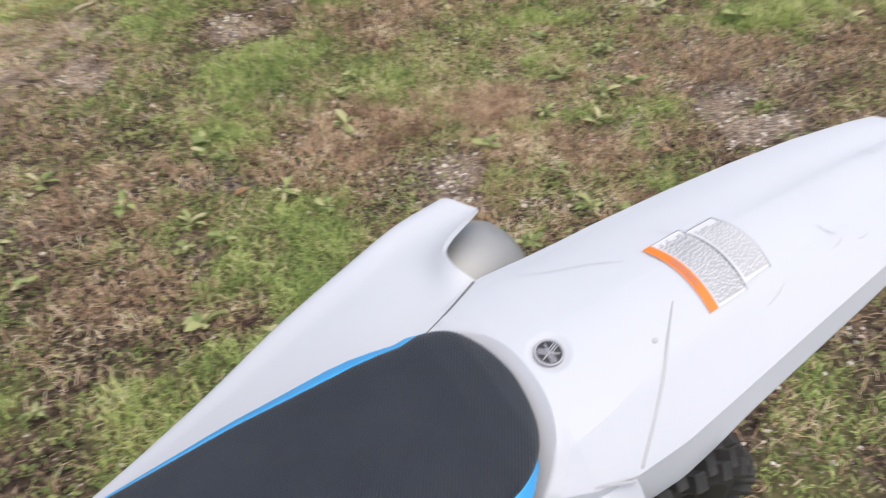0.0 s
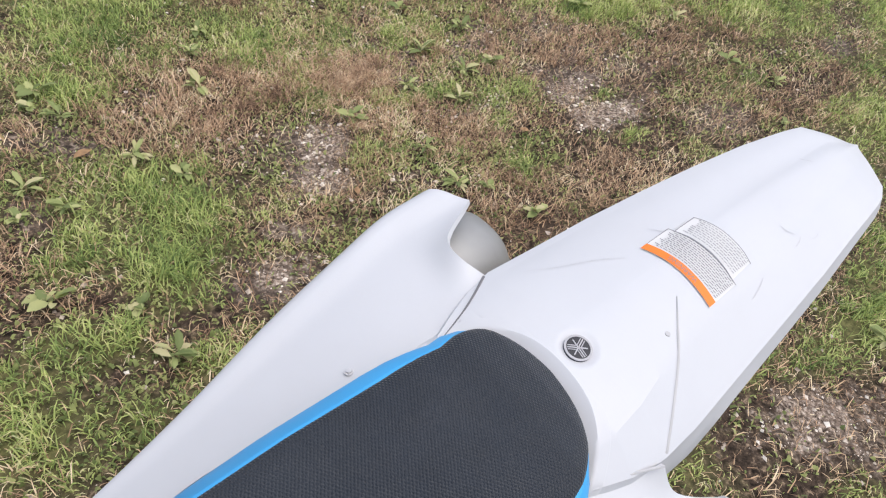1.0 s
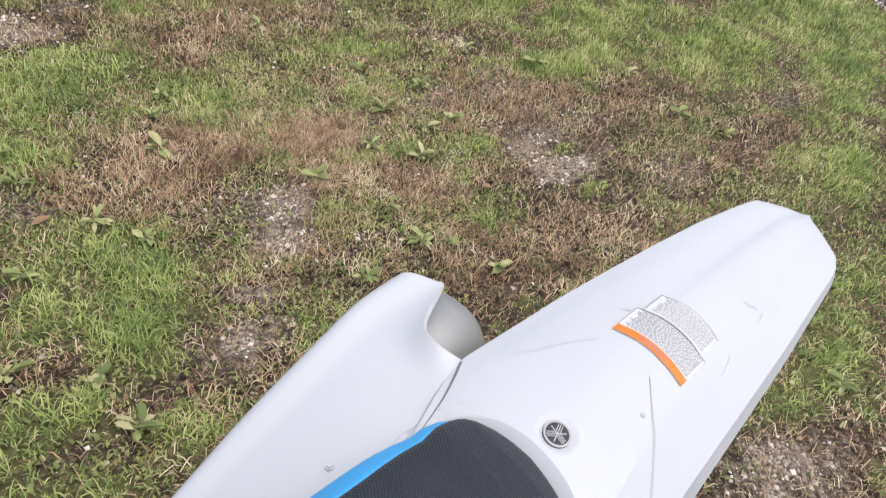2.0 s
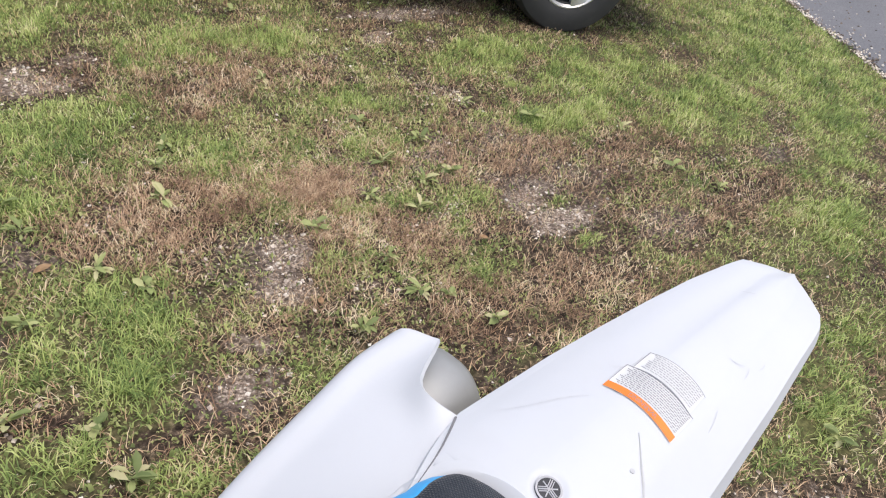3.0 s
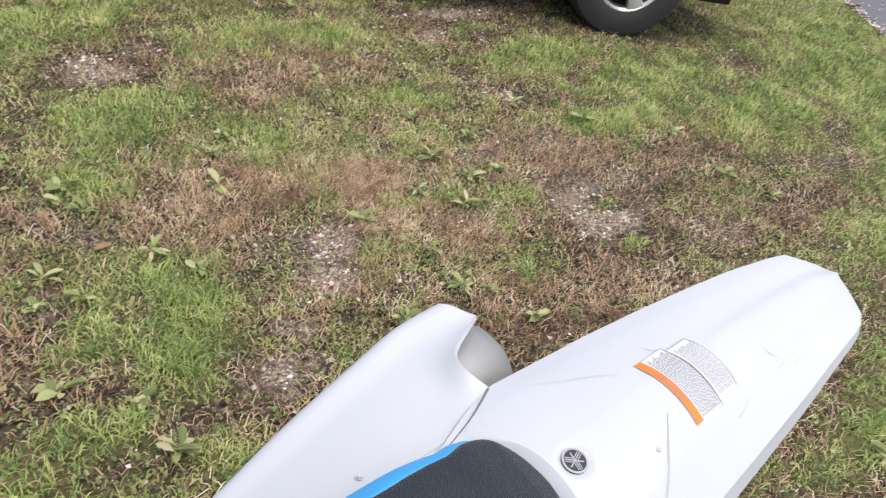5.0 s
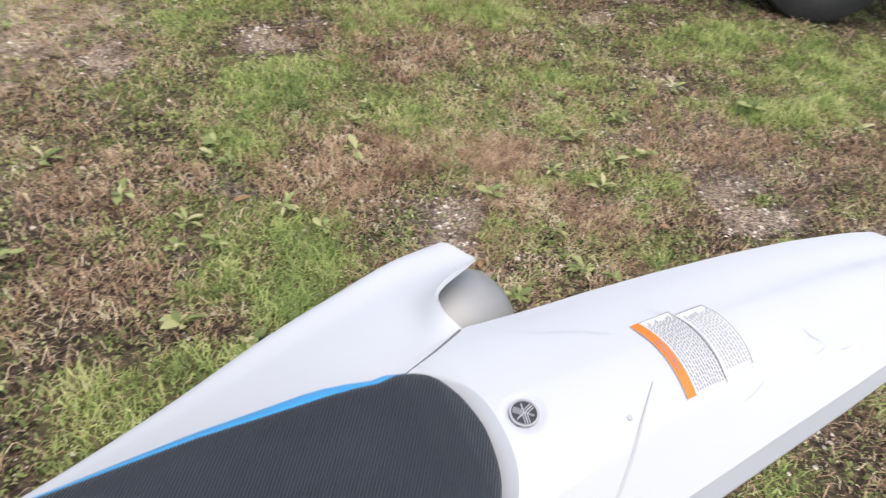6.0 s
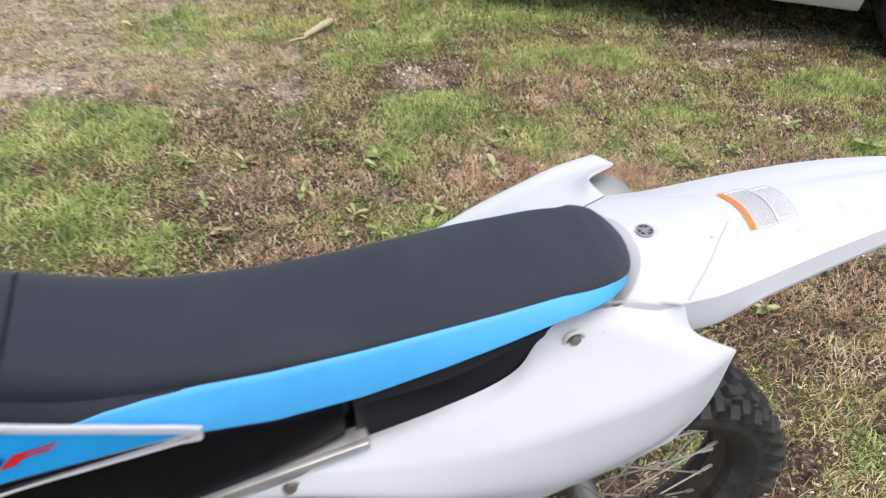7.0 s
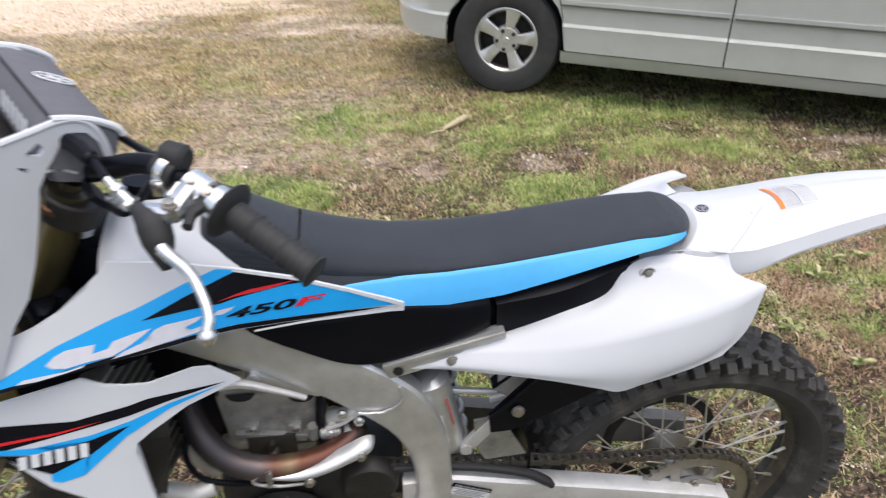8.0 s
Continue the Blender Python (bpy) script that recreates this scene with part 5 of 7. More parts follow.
def build_covers():
    for s, k in ((-1, 1.0), (1, 1.24)):
        shell = net(cover_rails(k, s), 44, 13, 0.004, 2 if s < 0 else 3)
        skin = [v.co.copy() for v in shell.verts]
        level = lambda x, y: max(v.z for v in sorted(skin, key=lambda v: (v.x - x) ** 2 + (v.y - y) ** 2)[:4])
        cover = part("side_cover", shell, WHITE, bike, "smooth white plastic side panel", sharp=62)
        at = (-0.188, s * 0.086, 0.877) if s < 0 else (-0.196, 0.088, 0.889)
        if s < 0:
            sock = [Vector(at) + Vector((0.0105 * math.cos(a), 0, 0.0105 * math.sin(a))) for a in np.linspace(0, 2 * math.pi, 25)]
            part("bolt_recess", tube(sock, 0.0022, 8), WHITE_DIRTY, cover)
        else:
            at = (-0.196, 0.090, level(-0.196, 0.090) - 0.001)
        gap = [(-0.150, s * 0.064, 0.8975), (-0.128, s * 0.069, 0.9005), (-0.104, s * 0.077, 0.9035), (-0.076, s * 0.0895, 0.9065)]
        if s > 0:
            gap = [(x, y, max(fender_deck(x, y), level(x, y)) + 0.0003) for x, y in [(-0.140, 0.0650), (-0.125, 0.0692), (-0.110, 0.0740), (-0.094, 0.0808), (-0.076, 0.0895)]]
        part("panel_gap", tube(gap, [0.0003, 0.0005, 0.0007, 0.0009, 0.0011] if s > 0 else 0.0013, 6, 24), GAP_GREY if s > 0 else SEAM_GREY, cover)
        part("cover_bolt", bolt_bm((at[0], at[1] - s * 0.002, at[2]), (0.1, s, 0.25) if s < 0 else (0, 0.35, 1), 0.0065 if s < 0 else 0.0024, 0.006 if s < 0 else 0.002), STEEL if s < 0 else SCUFF, cover, "flange bolt")
        part("cover_bolt", bolt_bm((-0.473, s * 0.1135, 0.760), (0, s, 0.35), 0.0058, 0.0022), STEEL, cover, "steel flange bolt")
        # black airbox panels above the cover
        front = [[(-0.760, s * 0.100, 0.838), (-0.661, s * 0.100, 0.842), (-0.542, s * 0.096, 0.856), (-0.470, s * 0.093, 0.852), (-0.420, s * 0.090, 0.852)],
                 [(-0.745, s * 0.103, 0.826), (-0.640, s * 0.104, 0.826), (-0.542, s * 0.101, 0.840), (-0.470, s * 0.099, 0.838), (-0.418, s * 0.095, 0.838)],
                 [(-0.710, s * 0.106, 0.806), (-0.627, s * 0.106, 0.764), (-0.562, s * 0.105, 0.762), (-0.473, s * 0.102, 0.788), (-0.417, s * 0.096, 0.806)]]
        part("airbox_panel", net(front, 30, 14, 0.006), BLACK, bike, "glossy black airbox panel")
        ledge = [(-0.411, s * 0.076, 0.852), (-0.315, s * 0.076, 0.872), (-0.212, s * 0.066, 0.896)]
        rim = [(-0.408, s * 0.091, 0.841), (-0.311, s * 0.092, 0.860), (-0.214, s * 0.077, 0.889)]
        foot = [(-0.403, s * 0.090, 0.778), (-0.306, s * 0.096, 0.820), (-0.247, s * 0.088, 0.838), (-0.219, s * 0.078, 0.870)]
        if s > 0:
            ledge, rim, foot = ([(x, y - 0.012, z) for x, y, z in rail] for rail in (ledge, rim, foot))
        part("airbox_strip", net([ledge, rim, foot], 24, 7, 0.005, 1), BLACK, bike, "black plastic strip under the seat")
        # subframe rail
        a, b = Vector((-0.560, s * 0.098, 0.742)), Vector((-0.402, s * 0.092, 0.786))
        d = b - a
        m = Matrix.Translation((a + b) / 2) @ Matrix.Rotation(-math.atan2(d.z, d.x), 4, "Y")
        part("subframe_rail", join([box((d.length + 0.02, 0.022, 0.030), m, 0.004), box((d.length + 0.02, 0.008, 0.008), m @ pose(0, s * 0.012, 0.014), 0.002)]), ALU, bike, "bare aluminium subframe rail")
        part("rail_bolt", bolt_bm((-0.551, s * 0.107, 0.742), (0, s, 0), 0.0055, 0.004), DARK_METAL, bike)
    part("airbox", join([box((0.36, 0.150, 0.085), pose(-0.56, 0, 0.805), 0.02), box((0.26, 0.11, 0.06), pose(-0.30, 0, 0.825, 0, -12, 0), 0.02)]), BLACK, bike, "black airbox under the seat")
    part("inner_fender", net([[(-0.40, y, 0.66), (-0.28, y, 0.76), (-0.14, y, 0.825), (-0.06, y, 0.845)] for y in (-0.075, 0, 0.075)], 16, 8, 0.004), BLACK, bike)
    # silencer under the right cover
    body = tube([(-0.30, 0.115, 0.775), (-0.20, 0.130, 0.795), (-0.12, 0.140, 0.812), (-0.05, 0.141, 0.825), (-0.018, 0.142, 0.831), (-0.002, 0.142, 0.834), (0.008, 0.142, 0.836)], [0.03, 0.042, 0.050, 0.053, 0.050, 0.040, 0.024], 28)
    part("silencer", body, SILENCER_GREY, bike, "grey metal silencer with a rounded end cap", sharp=50)


build_covers()


# ---- frame, shock, swingarm ----
def bar_loft(top, low, y0, y1, n, s, ys=None):
    """A box-section beam between an upper and a lower line."""
    t, l = curve([(x, 0, z) for x, z in top], n), curve([(x, 0, z) for x, z in low], n)
    rows = []
    for i in range(n):
        k = i / (n - 1)
        out = lerp(k, *ys) if ys else y1
        inn = out - (y1 - y0)
        a, b = t[i], l[i]
        m = lambda f, y: (a.x + (b.x - a.x) * f, s * y, a.z + (b.z - a.z) * f)
        rows.append([m(0.0, inn), m(0.0, out - 0.008), m(0.05, out - 0.002), m(0.14, out), m(0.86, out), m(0.95, out - 0.002), m(1.0, out - 0.008), m(1.0, inn)])
    return grid(rows, close_v=True, cap=True)


def build_frame():
    for s in (-1, 1):
        top = [(-0.96, 0.985), (-0.85, 0.890), (-0.752, 0.836), (-0.634, 0.778), (-0.548, 0.720), (-0.500, 0.660), (-0.474, 0.590), (-0.465, 0.518), (-0.462, 0.440), (-0.470, 0.36)]
        low = [(-1.03, 0.850), (-0.92, 0.812), (-0.812, 0.768), (-0.676, 0.700), (-0.617, 0.661), (-0.565, 0.610), (-0.538, 0.560), (-0.525, 0.498), (-0.525, 0.440), (-0.55, 0.35)]
        spar = part("frame_spar", bar_loft(top, low, 0.072, 0.108, 50, s, ([0, 0.15, 0.4, 1], [0.05, 0.085, 0.108, 0.110])), ALU, bike, "satin aluminium frame beam")
        weld = [(-0.549, s * 0.109, 0.712), (-0.545, s * 0.112, 0.690), (-0.560, s * 0.112, 0.672), (-0.585, s * 0.112, 0.664), (-0.612, s * 0.112, 0.668)]
        bead = tube(weld, 0.0024, 8, 30)
        for v in bead.verts:
            v.co += Vector((0, 1, 1)) * 0.0005 * math.sin(v.co.x * 1500)
        part("weld_bead", bead, ALU, spar)
        down = tube([(-1.0, s * 0.03, 0.80), (-0.98, s * 0.045, 0.62), (-0.93, s * 0.075, 0.42), (-0.86, s * 0.085, 0.33), (-0.60, s * 0.09, 0.31), (-0.52, s * 0.09, 0.38)], 0.016, 12, 40)
        part("cradle_tube", down, ALU, bike)
        peg = join([box((0.045, 0.10, 0.012), pose(-0.515, s * 0.175, 0.375, 0, 0, s * 8), 0.003)] + [box((0.006, 0.10, 0.014), pose(-0.515 + k * 0.009, s * 0.175, 0.388, 0, 0, s * 8)) for k in (-2, -1, 0, 1, 2)] + [cyl((-0.515, s * 0.10, 0.372), (-0.515, s * 0.14, 0.373), 0.014)])
        part("footpeg", peg, STEEL, bike)
    # head tube and rear shock
    part("head_tube", cyl((-1.055, 0, 0.86), (-0.965, 0, 1.035), 0.032, 0.032, 20, 0.004), ALU, bike)
    shock = part("shock_absorber", tube([(-0.505, -0.012, 0.725), (-0.480, -0.012, 0.62), (-0.462, -0.012, 0.50), (-0.45, -0.012, 0.42)], [0.03, 0.03, 0.026, 0.02], 20), DARK_METAL, bike, "shock body")
    coil = []
    for k in range(160):
        t = k / 159
        a = t * 2 * math.pi * 6
        c = Vector((-0.497, -0.012, 0.68)).lerp(Vector((-0.452, -0.012, 0.44)), t)
        coil.append(c + Vector((0.038 * math.cos(a), 0.038 * math.sin(a), 0)))
    part("shock_spring", tube(coil, 0.006, 8), ALU_PALE, shock)
    res = tube([(-0.503, -0.062, 0.690), (-0.500, -0.062, 0.683), (-0.468, -0.062, 0.545), (-0.463, -0.062, 0.530), (-0.461, -0.062, 0.520)], [0.020, 0.031, 0.031, 0.028, 0.018], 22)
    resv = part("shock_reservoir", res, ALU, shock, "silver gas reservoir")
    part("reservoir_label", box((0.016, 0.0015, 0.060), pose(-0.483, -0.0935, 0.595, 0, -13, 0)), LABEL, resv, "narrow pale label with red edge")
    part("label_edge", box((0.0018, 0.0016, 0.060), pose(-0.469, -0.0915, 0.632, 0, -13, 0)), RED_DECAL, resv)
    part("shock_linkage", join([tube([(-0.425, -0.075, 0.552), (-0.372, -0.080, 0.628)], [0.008, 0.007], 8), cyl((-0.44, -0.095, 0.540), (-0.44, -0.05, 0.540), 0.010), box((0.10, 0.012, 0.024), pose(-0.405, -0.085, 0.583, 0, -52, 0), 0.004), tube([(-0.40, -0.04, 0.66), (-0.33, -0.04, 0.66)], 0.014, 10)]), ALU_PALE, bike, "silver bracket with bolts")
    # rear brake line, hose bundle and small fittings behind the shock
    part("splash_plate", sheet([(-0.392, 0.706), (-0.335, 0.712), (-0.330, 0.650), (-0.372, 0.634), (-0.390, 0.650)], lambda x, z: -0.072, (), (), 0.005), ALU_PALE, bike, "pale plate behind the mud guard")
    part("subframe_brace", join([tube([(-0.475, -0.050, 0.640), (-0.430, -0.052, 0.634), (-0.385, -0.055, 0.630)], 0.006, 10, 14), cyl((-0.40, -0.06, 0.622), (-0.345, -0.06, 0.632), 0.009)]), ALU_PALE, bike, "short bare metal brace")
    # chain guard flap on the swingarm side
    flap = sheet([(-0.413, 0.645), (-0.345, 0.724), (-0.235, 0.716), (-0.200, 0.692), (-0.300, 0.640), (-0.375, 0.606), (-0.408, 0.606)], lambda x, z: lerp(x, [-0.42, -0.2], [-0.119, -0.108]), (-0.35, -0.28), (), 0.005)
    g = part("mud_guard", flap, BLACK, bike, "black plastic mud guard")
    part("guard_ridge", tube([(-0.411, -0.1205, 0.640), (-0.380, -0.1205, 0.676), (-0.345, -0.118, 0.716)], 0.0035, 8), BLACK, g)
    part("guard_bolt", bolt_bm((-0.368, -0.121, 0.652), (0, -1, 0.1), 0.0075, 0.007), STEEL, g, "bright steel bolt")
    part("pivot_plate", sheet([(-0.428, 0.600), (-0.385, 0.606), (-0.372, 0.580), (-0.335, 0.512), (-0.405, 0.506), (-0.424, 0.545)], lambda x, z: -0.088, (), (), 0.006), CAST, bike, "dull aluminium plate by the arm's pivot")
    inner = net([[(-0.372, y, 0.62), (-0.345, y, 0.57), (-0.33, y, 0.50), (-0.335, y, 0.44)] for y in (-0.09, 0.0, 0.09)], 14, 6, 0.004)
    part("mud_flap", inner, BLACK, bike, "black flap ahead of the wheel")


build_frame()


def build_swingarm():
    for s in (-1, 1):
        arm = [(-0.545, 0.470), (-0.462, 0.478), (-0.363, 0.458), (-0.261, 0.436), (-0.153, 0.412), (-0.052, 0.388), (0.02, 0.372), (0.06, 0.360)]
        low = [(-0.545, 0.400), (-0.462, 0.386), (-0.363, 0.370), (-0.261, 0.352), (-0.153, 0.336), (-0.052, 0.318), (0.02, 0.308), (0.06, 0.318)]
        # the right arm takes the darker metal in place of shade
        a = part("swingarm", bar_loft(arm, low, 0.070, 0.104, 40, s, ([0, 0.2, 1], [0.095, 0.102, 0.112])), ALU_PALE if s < 0 else SHADED_ALU, bike, "aluminium swingarm")
        part("axle_block", join([box((0.07, 0.016, 0.05), pose(0.0, s * 0.118, 0.336, 0, 12, 0), 0.004), tube([(0, s * 0.12, 0.335), (0, s * 0.14, 0.335)], [0.017, 0.016], 6)]), STEEL, a)
        part("adjuster_bolt", tube([(0.03, s * 0.112, 0.334), (0.10, s * 0.112, 0.322)], 0.006, 8), STEEL, a)
    left = [o for o in bike.children if o.name.startswith("swingarm")][0]
    slider = tube([(-0.56, -0.088, 0.505), (-0.50, -0.088, 0.503), (-0.42, -0.090, 0.492), (-0.34, -0.096, 0.474), (-0.30, -0.102, 0.455), (-0.285, -0.104, 0.440)], [0.007, 0.008, 0.008, 0.008, 0.009, 0.006], 10, 30)
    part("chain_slider", slider, GRIP_RUBBER, left, "black plastic chain slider")
    tilt = pose(-0.428, -0.1055, 0.457, 0, 23, 0)
    plate = part("swingarm_label", box((0.074, 0.001, 0.0085), tilt), BLACK_DECAL, left, "narrow dark label above a pale one")
    me = text_mesh("TIRE INFORMATION", 0.0066)
    wide = max(v.co.x for v in me.vertices)
    me.transform(tilt @ Matrix.Translation((-0.033, -0.0009, -0.0024)) @ Matrix.Rotation(radians(90), 4, "X") @ Matrix.Diagonal((0.066 / wide, 1, 1, 1)))
    me.materials.append(LABEL)
    new("label_word", me).parent = plate
    pale = part("arm_label", box((0.070, 0.0008, 0.018), tilt @ pose(0.003, 0.0002, -0.014)), LABEL, left, "pale printed label")
    for k in range(4):
        part("label_print", box((0.060 - 0.012 * (k % 2), 0.0006, 0.0018), tilt @ pose(0.0, -0.0004, -0.008 - 0.0038 * k)), PRINT, left)


build_swingarm()


# ---- wheels ----
def carcass(radius, half):
    """The tyre's casing with small moulded nubs on its walls."""
    bms = [revolve([(radius - 0.087, -half * 0.62), (radius - 0.074, -half * 0.86), (radius - 0.055, -half * 0.98), (radius - 0.035, -half * 0.92), (radius - 0.020, -half * 0.68), (radius - 0.015, -half * 0.3), (radius - 0.014, 0),
                    (radius - 0.015, half * 0.3), (radius - 0.020, half * 0.68), (radius - 0.035, half * 0.92), (radius - 0.055, half * 0.98), (radius - 0.074, half * 0.86), (radius - 0.087, half * 0.62)], 96)]
    return join(bms)


def knobs(tyre, radius, half):
    """Tread blocks, one object each on five shared meshes."""
    def block(size, taper):
        b = box(size, None, 0.0018, 1)
        for v in b.verts:
            if v.co.x > 0:
                v.co.z *= taper
                v.co.y *= 0.92
        return b
    shapes = {"centre": block((0.019, half * 0.32, 0.024), 0.86), "mid": block((0.019, half * 0.26, 0.024), 0.86), "long": block((0.036, 0.022, 0.023), 0.85), "short": block((0.028, 0.022, 0.020), 0.85)}
    first = {}

    def put(kind, m):
        if kind not in first:
            first[kind] = part("knob", shapes[kind], RUBBER, tyre, sharp=30)
            ob = first[kind]
        else:
            ob = new("knob", first[kind].data)
            ob.parent = tyre
        ob.matrix_basis = m

    step = 2 * math.pi / 34
    for k in range(34):
        turn = lambda f: Matrix.Rotation((k + f) * step, 4, "Y")
        put("centre", turn(0.5) @ pose(radius - 0.0095, 0, 0))
        for s in (-1, 1):
            put("mid", turn(0.0) @ pose(radius - 0.0135, s * half * 0.47, 0, 0, 0, s * 13))
            put("short", turn(0.25) @ pose(radius - 0.021, s * half * 0.80, 0, 0, 0, s * 34))
            put("long", turn(0.75) @ pose(radius - 0.028, s * half * 0.90, 0, 0, 0, s * 40))


def build_wheel(name, m, radius, half, rim_r, spokes, label):
    tyre = part(name, carcass(radius, half), RUBBER, bike, label, sharp=30)
    tyre.matrix_basis = m
    knobs(tyre, radius, half)
    rim = revolve([(rim_r, -0.030), (rim_r + 0.012, -0.036), (rim_r + 0.014, -0.032), (rim_r + 0.004, -0.022), (rim_r - 0.010, -0.014), (rim_r - 0.016, 0.0), (rim_r - 0.010, 0.014), (rim_r + 0.004, 0.022), (rim_r + 0.014, 0.032), (rim_r + 0.012, 0.036), (rim_r, 0.030), (rim_r + 0.004, 0.0)], 96)
    part("rim", rim, RIM_BLACK, tyre, "dusty black wheel rim")
    hub = join([tube([(0, y, 0) for y in (-0.062, -0.058, -0.040, -0.034, -0.02, 0.02, 0.034, 0.040, 0.058, 0.062)], [0.026, 0.036, 0.036, 0.052, 0.026, 0.026, 0.052, 0.036, 0.036, 0.026], 28), cyl((0, -0.13, 0), (0, 0.13, 0), 0.011)])
    part("hub", hub, STEEL, tyre, "grey metal hub")
    length = math.hypot(rim_r - 0.012 - 0.048, 0.03)
    sp = None
    for k in range(spokes):
        a = 2 * math.pi * (k + 0.5) / spokes
        side = 1 if k % 2 else -1
        lead = 0.42 if (k // 2) % 2 else -0.42
        p0 = Vector((0.046 * math.cos(a + lead * 2.4), side * 0.036, 0.046 * math.sin(a + lead * 2.4)))
        p1 = Vector(((rim_r - 0.012) * math.cos(a), side * 0.004, (rim_r - 0.012) * math.sin(a)))
        d = (p1 - p0)
        if sp is None:
            ln = d.length
            bm = tube([(0, 0, 0), (0, 0, ln * 0.9), (0, 0, ln * 0.901), (0, 0, ln)], [0.0017, 0.0017, 0.0034, 0.0034], 6)
            sp = part("spoke", bm, SPOKE, tyre)
            ob = sp
        else:
            ob = new("spoke", sp.data)
            ob.parent = tyre
        ob.matrix_basis = Matrix.Translation(p0) @ d.to_track_quat("Z", "Y").to_matrix().to_4x4()
    return tyre


rear_wheel = build_wheel("rear_wheel", pose(0, 0, 0.331), 0.331, 0.058, 0.249, 36, "knobby black rear tyre on a spoked wheel")


def build_drive_train():
    # sprocket: toothed ring with spokes
    teeth, rp = 49, 0.1239
    outer, bm = [], bmesh.new()
    for k in range(teeth):
        a0 = 2 * math.pi * k / teeth
        for f, r in ((0.0, rp - 0.006), (0.28, rp - 0.004), (0.42, rp + 0.005), (0.58, rp + 0.005), (0.72, rp - 0.004)):
            a = a0 + f * 2 * math.pi / teeth
            outer.append((r * math.cos(a), r * math.sin(a)))
    inner = [(0.094 * math.cos(2 * math.pi * k / len(outer)), 0.094 * math.sin(2 * math.pi * k / len(outer))) for k in range(len(outer))]
    rows = [[(x, -0.003, z) for x, z in inner], [(x, -0.003, z) for x, z in outer], [(x, 0.003, z) for x, z in outer], [(x, 0.003, z) for x, z in inner]]
    bms = [grid([list(q) for q in zip(*rows)], close_u=True, close_v=True)]
    for k in range(6):
        a = 2 * math.pi * k / 6
        b = tube([(0.040, 0, 0.012), (0.065, 0, 0.006), (0.097, 0, -0.004)], [0.016, 0.011, 0.014], 4)
        b.transform(Matrix.Rotation(a, 4, "Y") @ Matrix.Diagonal((1, 0.25, 1, 1)))
        bms.append(b)
    bms.append(revolve([(0.036, -0.004), (0.058, -0.004), (0.058, 0.004), (0.036, 0.004)], 32))
    spr = join(bms)
    spr.transform(pose(0, -0.080, 0))
    sprocket = part("sprocket", spr, STEEL, rear_wheel, "dull steel rear sprocket")
    for k in range(6):
        a = 2 * math.pi * (k + 0.5) / 6
        part("sprocket_bolt", bolt_bm((0.048 * math.cos(a), -0.085, 0.048 * math.sin(a)), (0, -1, 0), 0.006, 0.006), STEEL, rear_wheel)
    part("brake_rotor", revolve([(0.100, 0.070), (0.1200, 0.070), (0.1200, 0.0735), (0.100, 0.0735)], 60), DARK_METAL, rear_wheel)
    # chain round both sprockets, link by link
    path = []
    c2, r2 = Vector((-0.600, 0, 0.482)), 0.035
    c1 = Vector((0, 0, 0.331))
    up = [Vector(p) for p in ((-0.60, 0, 0.512), (-0.46, 0, 0.500), (-0.36, 0, 0.489), (-0.28, 0, 0.480), (-0.16, 0, 0.469), (-0.04, 0, 0.462), (0.030, 0, 0.4512))]
    path += curve(up, 40)
    path += [c1 + Vector((rp * math.cos(a), 0, rp * math.sin(a))) for a in np.linspace(radians(76), radians(-102), 40)]
    path += curve([(-0.03, 0, 0.2165), (-0.30, 0, 0.30), (-0.58, 0, 0.449)], 30)
    path += [c2 + Vector((r2 * math.cos(a), 0, r2 * math.sin(a))) for a in np.linspace(radians(-110), radians(-268), 14)]
    path.append(path[0].copy())
    dist = np.concatenate([[0], np.cumsum([(path[i + 1] - path[i]).length for i in range(len(path) - 1)])])
    count = int(round(dist[-1] / 0.015875 / 2)) * 2
    px, pz = np.array([p.x for p in path]), np.array([p.z for p in path])
    at = lambda s: Vector((float(np.interp(s % dist[-1], dist, px)), -0.080, float(np.interp(s % dist[-1], dist, pz))))
    step = dist[-1] / count

    def link(outer_link):
        bms = []
        g = 0.0082 if outer_link else 0.0058
        for s in (-1, 1):
            prof = []
            for k in range(16):
                a = 2 * math.pi * k / 16
                x = 0.0058 * math.cos(a) + (0.0079 if math.cos(a) > 0 else -0.0079)
                z = 0.0072 * math.sin(a) * (1 if abs(math.cos(a)) > 0.3 else 0.72)
                prof.append((x, z))
            bms.append(grid([[(x, s * g - 0.0009, z) for x, z in prof], [(x, s * g + 0.0009, z) for x, z in prof]], close_v=True, cap=True))
        for s in (-1, 1):
            bms.append(cyl((s * 0.0079, -g - (0.002 if outer_link else 0), 0), (s * 0.0079, g + (0.002 if outer_link else 0), 0), 0.0026 if outer_link else 0.0050, None, 8))
        return join(bms)

    body = part("chain", link(True), CHAIN_STEEL, bike, "oily steel drive chain")
    body.matrix_basis = Matrix.Identity(4)
    p, q = at(-step / 2), at(step / 2)
    body.data.transform(Matrix.Translation((p + q) / 2) @ Matrix.Rotation(-math.atan2((q - p).z, (q - p).x), 4, "Y"))
    base = part("chain_link", link(True), CHAIN_STEEL, body)
    base2 = part("chain_link", link(False), CHAIN_STEEL, body)
    for k in range(1, count):
        p, q = at((k - 0.5) * step), at((k + 0.5) * step)
        m = Matrix.Translation((p + q) / 2) @ Matrix.Rotation(-math.atan2((q - p).z, (q - p).x), 4, "Y")
        if k == 1:
            ob = base2
        elif k == 2:
            ob = base
        else:
            ob = new("chain_link", base.data if k % 2 == 0 else base2.data)
            ob.parent = body
        ob.matrix_basis = m
